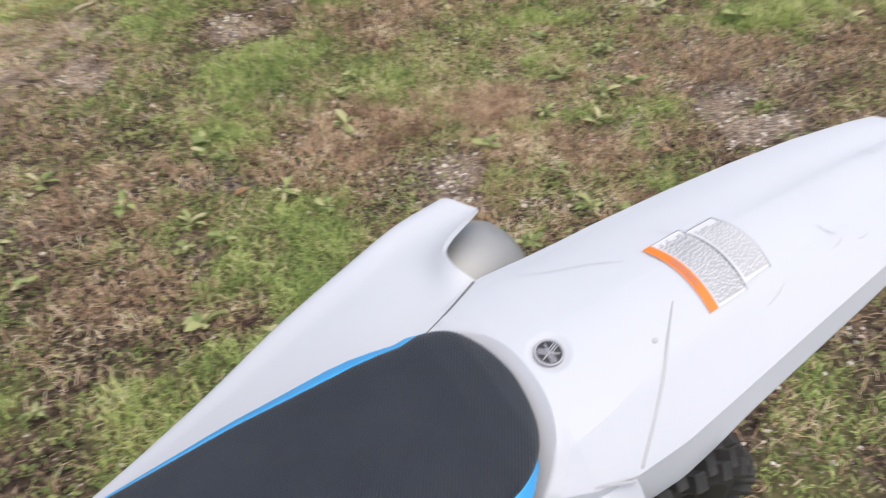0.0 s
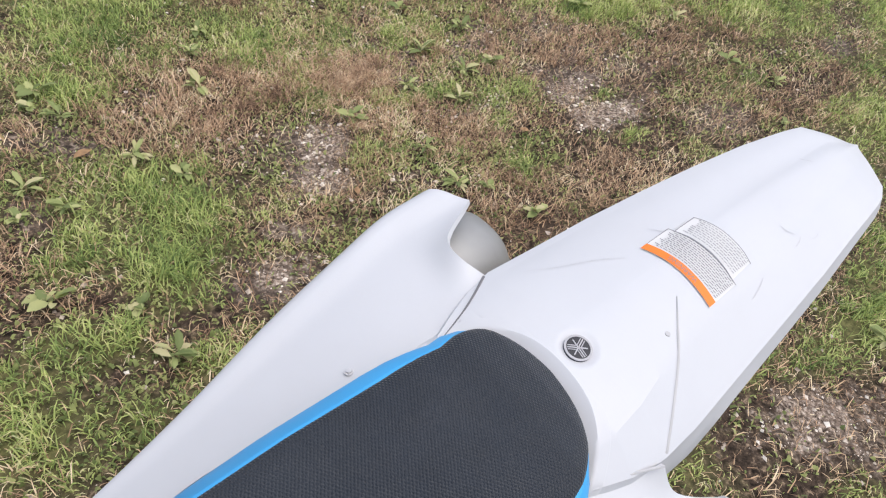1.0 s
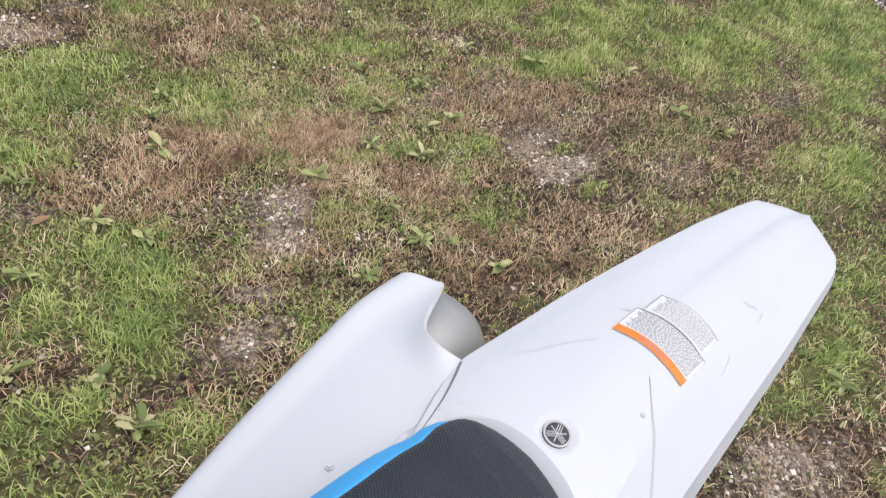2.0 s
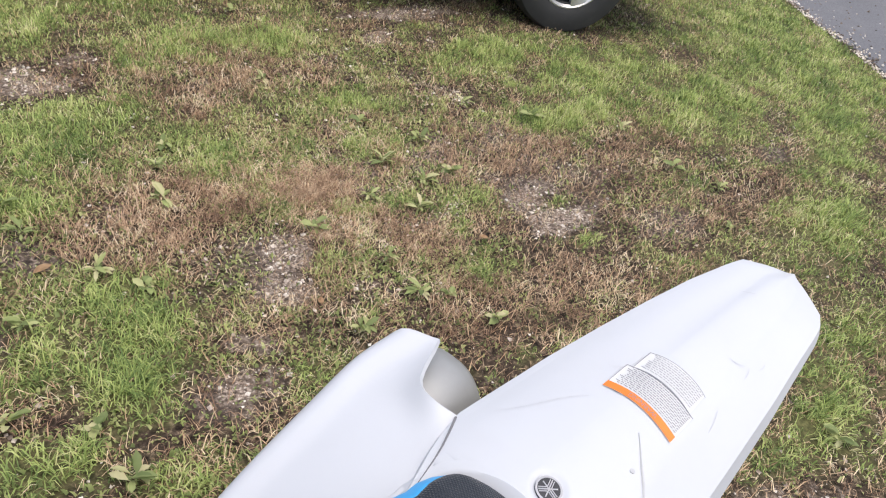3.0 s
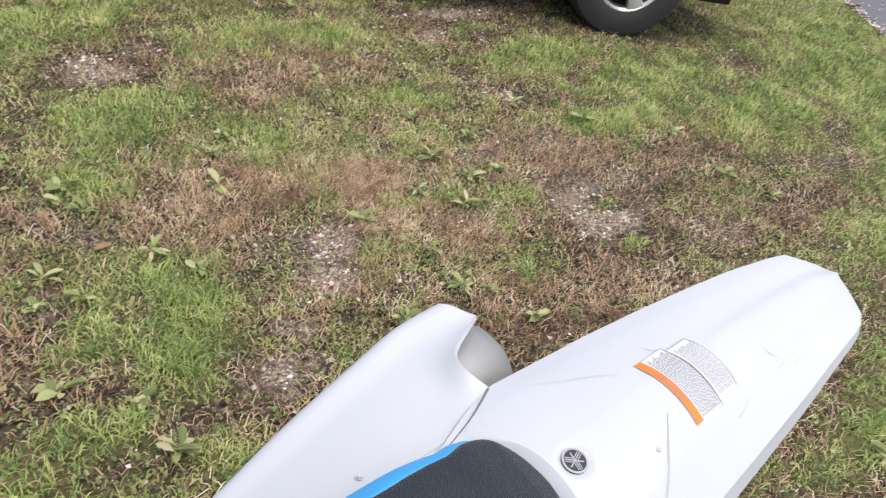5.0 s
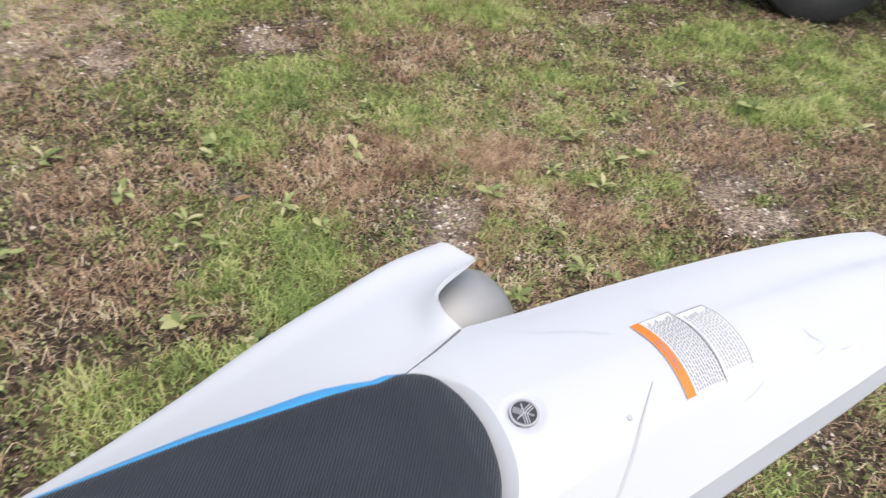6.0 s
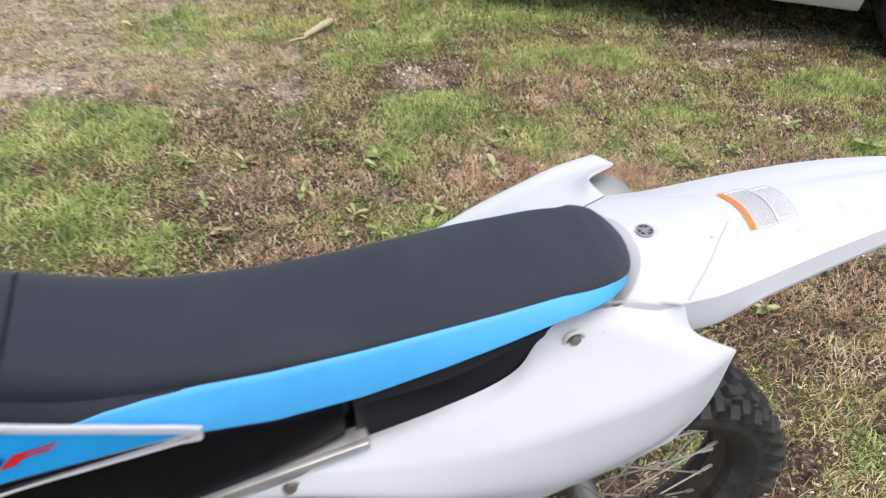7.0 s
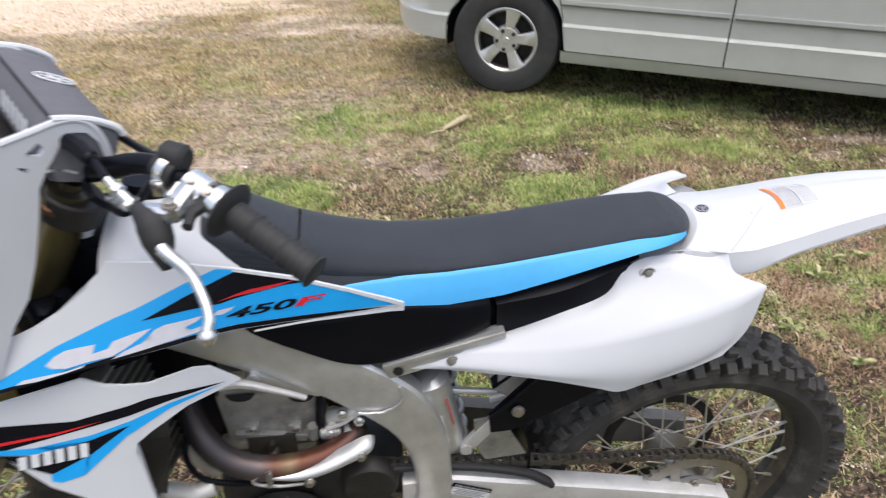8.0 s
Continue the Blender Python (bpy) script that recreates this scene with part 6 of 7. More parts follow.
    # chain guide
    guide = join([box((0.10, 0.006, 0.06), pose(-0.16, -0.060, 0.275, 0, 8, 0), 0.003), box((0.10, 0.006, 0.06), pose(-0.16, -0.090, 0.275, 0, 8, 0), 0.003)])
    part("chain_guide", guide, BLACK, bike)


build_drive_train()


# ---- engine and exhaust ----
def build_engine():
    head = part("cylinder_head", join([box((0.150, 0.150, 0.115), pose(-0.745, 0, 0.640, 0, -6, 0), 0.012), box((0.165, 0.165, 0.016), pose(-0.745, 0, 0.590, 0, -6, 0), 0.004)]), CAST, bike, "cast grey cylinder head")
    cover = part("valve_cover", join([box((0.155, 0.135, 0.045), pose(-0.742, 0, 0.712, 0, -6, 0), 0.014), box((0.15, 0.150, 0.020), pose(-0.742, 0, 0.694, 0, -6, 0), 0.005)]), CAST, head, "cast valve cover")
    for x, z in ((-0.774, 0.622), (-0.709, 0.616)):
        part("head_bolt", bolt_bm((x, -0.076, z), (0, -1, 0), 0.006, 0.012), ALU_BRIGHT, head, "bright bolt head")
    for x, z in ((-0.775, 0.616), (-0.711, 0.609)):
        part("head_boss", join([box((0.022, 0.012, 0.030), pose(x, -0.079, z), 0.003), box((0.014, 0.010, 0.012), pose(x, -0.080, z - 0.014), 0.003)]), CAST, head)
    part("head_ledge", join([box((0.115, 0.012, 0.007), pose(-0.745, -0.081, 0.606, 0, 7, 0), 0.002), box((0.100, 0.008, 0.005), pose(-0.745, -0.079, 0.592, 0, 7, 0), 0.002)]), CAST, head)
    for x, z, w in ((-0.7855, 0.693, 0.021), (-0.6965, 0.682, 0.0195)):  # raised dark patches painting the shade in hollows under the cover's rim
        bm = grid([[(x + w * math.cos(a), y, z - 0.016 * math.sin(a)) for a in np.linspace(0, math.pi, 15)] for y in (-0.0785, -0.070)])
        bm.faces.new([v for v in bm.verts if v.co.y < -0.078])
        part("head_hollow", bm, SEAM_SHADE, head, "dark scalloped patch painted for the shade in a hollow")
    part("plug_bracket", join([box((0.075, 0.006, 0.045), pose(-0.748, -0.085, 0.585), 0.003), cyl((-0.748, -0.085, 0.575), (-0.748, -0.115, 0.562), 0.012, 0.010), cyl((-0.748, -0.085, 0.594), (-0.748, -0.100, 0.594), 0.006)]), DARK_METAL, head)
    barrel = [box((0.135, 0.135, 0.010), pose(-0.745 + k * 0.002, 0, 0.575 - k * 0.022, 0, -6, 0), 0.003) for k in range(6)] + [box((0.120, 0.120, 0.14), pose(-0.742, 0, 0.52, 0, -6, 0), 0.01)]
    part("cylinder", join(barrel), CAST, bike, "cylinder with cooling ribs")
    case = [box((0.30, 0.15, 0.17), pose(-0.70, 0, 0.405), 0.03), cyl((-0.745, -0.085, 0.40), (-0.745, -0.125, 0.40), 0.078, 0.072, 32, 0.006), cyl((-0.60, -0.075, 0.482), (-0.60, -0.105, 0.482), 0.050, 0.046, 28, 0.005), box((0.16, 0.17, 0.10), pose(-0.62, 0, 0.46), 0.02), cyl((-0.70, 0.07, 0.41), (-0.70, 0.13, 0.41), 0.09, 0.085, 32, 0.006)]
    cc = part("crankcase", join(case), DARK_METAL, bike, "cast grey engine case")
    for k in range(8):
        a = 2 * math.pi * k / 8
        part("case_bolt", bolt_bm((-0.745 + 0.072 * math.cos(a), -0.118, 0.40 + 0.072 * math.sin(a)), (0, -1, 0), 0.004, 0.006), STEEL, cc)
    # no real part: black blocks added to darken the gap ahead of the engine
    part("air_duct", join([box((0.10, 0.12, 0.26), pose(-0.868, 0.0, 0.70, 0, -6, 0), 0.02), box((0.05, 0.16, 0.10), pose(-0.845, 0.0, 0.775), 0.015)]), BLACK, bike, "black backing added to darken the gap ahead of the engine")
    part("throttle_body", join([cyl((-0.70, -0.01, 0.74), (-0.62, -0.01, 0.76), 0.030, 0.033, 24, 0.004), box((0.05, 0.06, 0.04), pose(-0.66, -0.04, 0.735), 0.006)]), DARK_METAL, bike)
    part("coolant_elbow", join([tube([(-0.655, -0.075, 0.625), (-0.625, -0.088, 0.645), (-0.600, -0.080, 0.660)], [0.014, 0.012, 0.013], 14, 16), cyl((-0.652, -0.095, 0.62), (-0.652, -0.06, 0.625), 0.011), cyl((-0.628, -0.105, 0.615), (-0.628, -0.07, 0.615), 0.009)]), ALU_PALE, bike, "cast coolant elbow with clips")
    for x, z in ((-0.637, 0.656), (-0.612, 0.638), (-0.657, 0.616)):
        part("bracket_bolt", bolt_bm((x, -0.100, z), (0, -1, 0.1), 0.006, 0.008), ALU_BRIGHT, bike)
    part("choke_rod", tube([(-0.662, -0.098, 0.626), (-0.640, -0.100, 0.634), (-0.618, -0.098, 0.648)], 0.0035, 8, 12), ALU_PALE, bike, "thin bent alloy rod")
    part("coolant_fitting", join([cyl((-0.672, -0.094, 0.612), (-0.640, -0.096, 0.616), 0.010, 0.009, 16, 0.002), cyl((-0.664, -0.094, 0.613), (-0.660, -0.094, 0.6135), 0.0125, None, 16), cyl((-0.650, -0.095, 0.615), (-0.647, -0.095, 0.6155), 0.0120, None, 16), cyl((-0.683, -0.090, 0.600), (-0.683, -0.092, 0.628), 0.008, None, 14)]), CAST, bike, "clamped hose fitting")
    part("engine_mount", join([box((0.11, 0.008, 0.022), pose(-0.715, -0.092, 0.722, 0, 22, 0), 0.003), cyl((-0.76, -0.085, 0.738), (-0.76, -0.10, 0.738), 0.010)]), ALU, bike, "aluminium engine mount plate")
    part("stay_rod", tube([(-0.805, -0.106, 0.739), (-0.772, -0.108, 0.742), (-0.725, -0.109, 0.724), (-0.687, -0.107, 0.704)], [0.008, 0.007, 0.005, 0.0045], 10, 24), ALU_PALE, bike, "pale cast stay under the frame beam")
    part("hose", tube([(-0.66, -0.06, 0.73), (-0.668, -0.085, 0.69), (-0.672, -0.09, 0.64), (-0.675, -0.085, 0.57)], 0.006, 10, 24), BLACK, bike)
    part("hose", tube([(-0.855, -0.10, 0.66), (-0.87, -0.12, 0.62), (-0.85, -0.13, 0.575), (-0.79, -0.13, 0.555), (-0.70, -0.125, 0.552)], 0.005, 10, 30), BLACK, bike)
    part("water_pipe", join([tube([(-0.905, -0.12, 0.545), (-0.865, -0.135, 0.55), (-0.835, -0.13, 0.556)], 0.014, 14, 12), tube([(-0.865, -0.135, 0.55), (-0.860, -0.135, 0.551)], 0.0165, 14)]), ALU_PALE, bike, "pale coolant pipe with clamp")
    # header pipe loops round the left of the cylinder
    pipe = tube([(-0.66, 0.02, 0.64), (-0.64, -0.04, 0.615), (-0.62, -0.095, 0.606), (-0.67, -0.125, 0.592), (-0.745, -0.135, 0.590), (-0.805, -0.128, 0.606), (-0.845, -0.105, 0.640), (-0.868, -0.06, 0.675), (-0.87, 0.0, 0.69), (-0.86, 0.07, 0.68), (-0.80, 0.12, 0.66), (-0.62, 0.125, 0.66), (-0.50, 0.11, 0.70)], 0.0198, 18, 90)
    ex = part("exhaust_pipe", pipe, BRONZE_PIPE, bike, "heat-tinted brown exhaust header")
    rails = []
    for da in (-88, -55, -20, 20, 55, 88):
        a = radians(da)
        rails.append([(x, y - d * math.cos(a), z + h * math.sin(a)) for x, y, z, h, d in ((-0.590, -0.113, 0.613, 0.003, 0.010), (-0.596, -0.116, 0.612, 0.012, 0.020), (-0.612, -0.120, 0.609, 0.0155, 0.024), (-0.648, -0.128, 0.598, 0.0135, 0.025), (-0.690, -0.136, 0.588, 0.0115, 0.023), (-0.725, -0.139, 0.587, 0.008, 0.019), (-0.766, -0.140, 0.592, 0.003, 0.012))])
    part("heat_shield", net(rails, 48, 16, 0.002), ALU, ex, "bare bent metal heat shield")
    part("shield_loop", tube([(-0.700, -0.154, 0.571), (-0.735, -0.152, 0.568), (-0.765, -0.151, 0.574), (-0.774, -0.151, 0.584), (-0.766, -0.152, 0.594)], 0.0026, 8, 24), ALU, ex)
    for x, y, z in ((-0.612, -0.142, 0.606), (-0.690, -0.160, 0.580)):
        part("shield_bolt", bolt_bm((x, y, z), (0, -1, 0), 0.006, 0.006), STEEL, ex)
    part("pipe_spring", tube([(-0.748 + 0.004 * math.cos(k * 1.3), -0.158 + 0.004 * math.sin(k * 1.3), 0.575 + k * 0.0009) for k in range(40)], 0.0012, 6), STEEL, ex)


build_engine()


# ---- tank cover, shrouds and their graphics ----
def upper_y(x, z):
    """The upper shroud flares to the front, leaned outwards below to catch more light."""
    flare = lerp(x, [-1.2, -1.07, -1.0, -0.90, -0.82, -0.76, -0.68, -0.54], [-0.235, -0.208, -0.182, -0.142, -0.120, -0.108, -0.102, -0.097])
    return flare - lerp(x, [-1.07, -0.85, -0.70, -0.56], [0.45, 0.42, 0.22, 0.05]) * (0.945 - z)


def lower_y(x, z):
    return lerp(x, [-1.2, -1.05, -0.90, -0.75], [-0.235, -0.222, -0.185, -0.125]) - 0.25 * (0.80 - z)


CX = tuple(np.arange(-1.12, -0.5, 0.02))


def right_side(bm):
    """Mirrors to the right, set lower and closer in to fit the camera's view."""
    bm.transform(Matrix.Translation((0, 0.015, -0.035)))
    return mirrored(bm)


def decal(name, outline, f, lift, mat, parent, s, label=""):
    bm = sheet(outline, lambda x, z: f(x, z) - lift, CX)
    if s > 0:
        bm = right_side(bm)
    return part(name, bm, mat, parent, label)


def lettering(name, body, x0, z0, size, long, slant, f, lift, mat, parent, s):
    """Slanted letters laid on a bent panel, stretched to this length."""
    me = text_mesh(body, size, size * 0.03)
    wide = max(v.co.x for v in me.vertices)
    bm = bmesh.new()
    bm.from_mesh(me)
    bpy.data.meshes.remove(me)
    for v in bm.verts:
        u, h = v.co.x / wide, v.co.y / size
        if s > 0:
            u = 1 - u
        x, z = x0 + long * u + slant * h, z0 + v.co.y + 0.0022 * u
        v.co = (x, f(x, z) - lift, z)
    if s > 0:
        bm = right_side(bm)
    return part(name, bm, mat, parent, smooth=False)


def build_shrouds():
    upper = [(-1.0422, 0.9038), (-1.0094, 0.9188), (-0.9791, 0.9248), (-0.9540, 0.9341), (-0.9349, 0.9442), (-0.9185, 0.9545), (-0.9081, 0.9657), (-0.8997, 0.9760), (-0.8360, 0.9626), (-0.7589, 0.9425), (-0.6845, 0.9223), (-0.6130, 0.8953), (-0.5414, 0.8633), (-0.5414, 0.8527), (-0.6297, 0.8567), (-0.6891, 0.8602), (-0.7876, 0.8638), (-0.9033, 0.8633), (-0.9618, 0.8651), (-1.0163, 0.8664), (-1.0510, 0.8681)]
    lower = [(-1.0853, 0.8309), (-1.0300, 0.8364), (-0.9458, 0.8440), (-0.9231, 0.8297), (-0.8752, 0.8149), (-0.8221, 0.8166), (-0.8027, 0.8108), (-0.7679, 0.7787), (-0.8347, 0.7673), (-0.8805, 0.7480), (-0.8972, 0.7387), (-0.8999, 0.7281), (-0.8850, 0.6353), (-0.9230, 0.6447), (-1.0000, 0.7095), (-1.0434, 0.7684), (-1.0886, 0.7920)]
    for s in (-1, 1):
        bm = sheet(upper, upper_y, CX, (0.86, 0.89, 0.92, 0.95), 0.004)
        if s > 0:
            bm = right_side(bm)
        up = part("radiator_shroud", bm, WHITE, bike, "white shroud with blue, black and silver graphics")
        decal("blue_field", [(-1.0478, 0.8709), (-1.0137, 0.8809), (-0.9577, 0.8997), (-0.8722, 0.9180), (-0.7791, 0.9458), (-0.7598, 0.9417), (-0.6845, 0.9214), (-0.6130, 0.8944), (-0.5463, 0.8623), (-0.6297, 0.8655), (-0.7739, 0.8706), (-0.9034, 0.8698), (-1.0152, 0.8704)], upper_y, 0.0007, BLUE_DECAL, up, s, "bright blue graphic")
        decal("black_stripe", [(-1.0497, 0.8706), (-1.0154, 0.8711), (-0.9034, 0.8698), (-0.7739, 0.8706), (-0.6297, 0.8655), (-0.5603, 0.8614), (-0.6600, 0.8607), (-0.7877, 0.8653), (-0.9034, 0.8640), (-0.9610, 0.8658), (-1.0164, 0.8671), (-1.0493, 0.8691)], upper_y, 0.0013, BLACK_DECAL, up, s)
        decal("black_wedge", [(-0.8682, 0.9028), (-0.7567, 0.9392), (-0.6706, 0.9150), (-0.6992, 0.9140), (-0.7770, 0.9021)], upper_y, 0.0013, BLACK_DECAL, up, s)
        decal("red_streak", [(-0.7802, 0.9054), (-0.7415, 0.9142), (-0.6805, 0.9196), (-0.7139, 0.9122)], upper_y, 0.0019, RED_DECAL, up, s)
        decal("white_edge", [(-0.7589, 0.9433), (-0.6846, 0.9231), (-0.6130, 0.8962), (-0.5409, 0.8633), (-0.5478, 0.8613), (-0.6130, 0.8921), (-0.6845, 0.9197), (-0.7597, 0.9400)], upper_y, 0.0021, WHITE_DECAL, up, s)
        decal("white_edge", [(-0.5409, 0.8633), (-0.5419, 0.8527), (-0.6600, 0.8568), (-0.7398, 0.8568), (-0.7399, 0.8596), (-0.6600, 0.8603), (-0.5523, 0.8580), (-0.5483, 0.8613)], upper_y, 0.0025, WHITE_DECAL, up, s)
        decal("silver_slash", [(-0.9705, 0.8826), (-0.9611, 0.8894), (-0.9500, 0.8926), (-0.9335, 0.8914), (-0.9199, 0.8898), (-0.9300, 0.8848), (-0.9397, 0.8829), (-0.9232, 0.8801), (-0.9071, 0.8807), (-0.9013, 0.8872), (-0.8803, 0.8903), (-0.8583, 0.8922), (-0.8695, 0.8852), (-0.8888, 0.8755), (-0.9038, 0.8705), (-0.9262, 0.8724), (-0.9513, 0.8727), (-0.9641, 0.8767)], upper_y, 0.0017, SILVER_DECAL, up, s, "pale silver slanted shape")
        decal("silver_slash", [(-0.8553, 0.8891), (-0.8434, 0.8921), (-0.8201, 0.8912), (-0.7996, 0.8920), (-0.8061, 0.8871), (-0.8211, 0.8826), (-0.8308, 0.8792), (-0.8204, 0.8771), (-0.8021, 0.8796), (-0.8040, 0.8735), (-0.8221, 0.8719), (-0.8456, 0.8712), (-0.8690, 0.8692), (-0.8919, 0.8678), (-0.9042, 0.8672), (-0.8914, 0.8726), (-0.8703, 0.8776), (-0.8491, 0.8819), (-0.8372, 0.8858), (-0.8450, 0.8880)], upper_y, 0.0017, SILVER_DECAL, up, s, "pale silver slanted shape")
        decal("silver_slash", [(-0.7889, 0.8894), (-0.7811, 0.8941), (-0.7611, 0.8948), (-0.7666, 0.8907), (-0.7768, 0.8878)], upper_y, 0.0017, SILVER_DECAL, up, s, "pale silver slanted shape")
        decal("silver_line", [(-1.0008, 0.8710), (-0.9935, 0.8741), (-0.9758, 0.8724), (-0.9516, 0.8698), (-0.9328, 0.8704), (-0.9351, 0.8683), (-0.9560, 0.8678), (-0.9803, 0.8682)], upper_y, 0.0019, SILVER_DECAL, up, s)
        lettering("number_print", "450", -0.7745, 0.8800, 0.0168, 0.085, 0.0150, upper_y, 0.0021, BLACK_DECAL, up, s)
        lettering("letter_print", "F", -0.6905, 0.8820, 0.0160, 0.036, 0.0150, upper_y, 0.0021, RED_DECAL, up, s)
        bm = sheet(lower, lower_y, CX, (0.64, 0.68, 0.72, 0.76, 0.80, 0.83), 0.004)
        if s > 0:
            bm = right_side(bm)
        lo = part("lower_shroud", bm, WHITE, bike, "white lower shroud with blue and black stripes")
        decal("black_band", [(-1.0837, 0.8097), (-1.0360, 0.8074), (-0.9610, 0.7918), (-0.8777, 0.7959), (-0.7851, 0.7836), (-0.8527, 0.7836), (-0.9436, 0.7789), (-1.0424, 0.7748), (-1.0852, 0.7840)], lower_y, 0.0007, BLACK_DECAL, lo, s)
        decal("red_line", [(-1.0801, 0.7888), (-1.0401, 0.7870), (-0.9809, 0.7829), (-0.9273, 0.7837), (-0.9815, 0.7797), (-1.0406, 0.7829), (-1.0814, 0.7848)], lower_y, 0.0016, RED_DECAL, lo, s)
        decal("blue_band", [(-1.0814, 0.7793), (-1.0416, 0.7765), (-1.0079, 0.7692), (-0.9464, 0.7676), (-0.8535, 0.7803), (-0.7920, 0.7819), (-0.8549, 0.7730), (-0.9055, 0.7549), (-0.9608, 0.7149), (-0.9868, 0.7126), (-0.9972, 0.7180), (-0.9967, 0.7289), (-0.9502, 0.7406), (-0.9019, 0.7684), (-0.9535, 0.7612), (-1.0097, 0.7604), (-1.0417, 0.7700), (-1.0789, 0.7761)], lower_y, 0.0012, BLUE_DECAL, lo, s)
        decal("black_field", [(-1.0788, 0.7757), (-1.0416, 0.7696), (-1.0096, 0.7596), (-0.9466, 0.7612), (-0.9019, 0.7680), (-0.9503, 0.7414), (-0.9956, 0.7281), (-1.0238, 0.7485), (-1.0423, 0.7676)], lower_y, 0.0017, BLACK_DECAL, lo, s)
        for k in range(6):
            x = -1.0259 + 0.0133 * k
            decal("white_block", [(x - 0.002, 0.7450 - 0.0008 * k), (x + 0.007, 0.7445 - 0.0008 * k), (x + 0.009, 0.7615 - 0.0004 * k), (x, 0.7630 - 0.0004 * k)], lower_y, 0.0024, WHITE_DECAL, lo, s)
        # radiator behind the shroud
        rad = part("radiator", box((0.030, 0.115, 0.24), pose(-0.925, s * 0.115, 0.70, 0, -8, s * 12), 0.004), RADIATOR, bike, "dark finned radiator")
        for k in range(16):
            b = box((0.036, 0.110, 0.0016), pose(-0.925, s * 0.115, 0.70, 0, -8, s * 12) @ pose(0, 0, -0.11 + 0.0147 * k))
            part("radiator_fin", b, CAST, rad)
        louvre = sheet([(-0.904, 0.722), (-0.868, 0.738), (-0.866, 0.721), (-0.890, 0.600), (-0.898, 0.610), (-0.906, 0.705)], lambda x, z: lerp(x, [-0.91, -0.86], [-0.180, -0.160]), (), (), 0.004)
        if s > 0:
            louvre = mirrored(louvre)
        lv = part("radiator_louvre", louvre, RADIATOR, rad, "dark ribbed radiator guard")
        for k in range(13):
            x = -0.904 + 0.0029 * k
            part("louvre_rib", tube([(x, s * (-0.190 + (x + 0.91) * 0.46) * -1, 0.728 - k * 0.0012), (x + 0.007, s * (-0.186 + (x + 0.91) * 0.46) * -1, 0.635 + k * 0.004)], 0.0009, 6), DARK_METAL, lv)
        # black block with hose stubs, added to fill the dark area by the steering head
        part("radiator_tank", join([box((0.050, 0.100, 0.080), pose(-0.985, s * 0.095, 0.875, 0, -8, s * 12), 0.012), tube([(-0.975, s * 0.06, 0.90), (-0.945, s * 0.05, 0.93), (-0.93, s * 0.03, 0.90)], 0.014, 12, 14), cyl((-0.965, s * 0.12, 0.90), (-0.962, s * 0.12, 0.93), 0.010)]), BLACK, rad)
        # frame cover strip between the shrouds
        part("inner_shroud", net([[(-1.03, s * 0.17, 0.87), (-0.94, s * 0.13, 0.865), (-0.855, s * 0.092, 0.87)], [(-1.03, s * 0.17, 0.80), (-0.94, s * 0.13, 0.805), (-0.855, s * 0.092, 0.815)]], 12, 6, 0.004), BLACK, bike)
    # white cover over the tank
    rails = []
    for y, lift in ((-1, -0.05), (-0.92, -0.02), (-0.7, 0.012), (-0.35, 0.028), (0, 0.032), (0.35, 0.028), (0.7, 0.012), (0.92, -0.02), (1, -0.05)):
        rails.append([(x, y * w, z + lift * k) for x, w, z, k in ((-0.915, 0.128, 0.970, 0.6), (-0.885, 0.134, 0.982, 0.8), (-0.835, 0.116, 0.974, 0.85), (-0.795, 0.106, 0.950, 0.7), (-0.765, 0.098, 0.925, 0.6), (-0.742, 0.092, 0.912, 0.6))])
    tank = part("tank_cover", net(rails, 24, 28, 0.004), WHITE, bike, "white plastic tank cover")
    part("tank_cap", join([cyl((-0.868, 0, 0.998), (-0.868, 0, 1.022), 0.036, 0.034, 28, 0.004)]), BLACK, tank)
    part("fuel_tank", box((0.22, 0.15, 0.10), pose(-0.88, 0, 0.915), 0.03), BLACK, bike)


build_shrouds()


# ---- front end, turned left to the stop ----
STEER = 42.0
axis = Vector((0.454, 0, 0.891))
pivot = Vector((-1.000, 0.0, 1.06))
TURN = Matrix.Translation(pivot) @ Matrix.Rotation(radians(STEER), 4, axis) @ Matrix.Translation(-pivot)
FORK = Matrix.Translation((-0.010, -0.020, 0.045)) @ TURN
# bar frame: l to the left along the bar, k to the rider, z up
BAR = Matrix.Translation((-0.975, -0.010, 0)) @ Matrix.Rotation(radians(STEER), 4, "Z")


def bar_pt(l, k, z):
    return BAR @ Vector((k, -l, z))


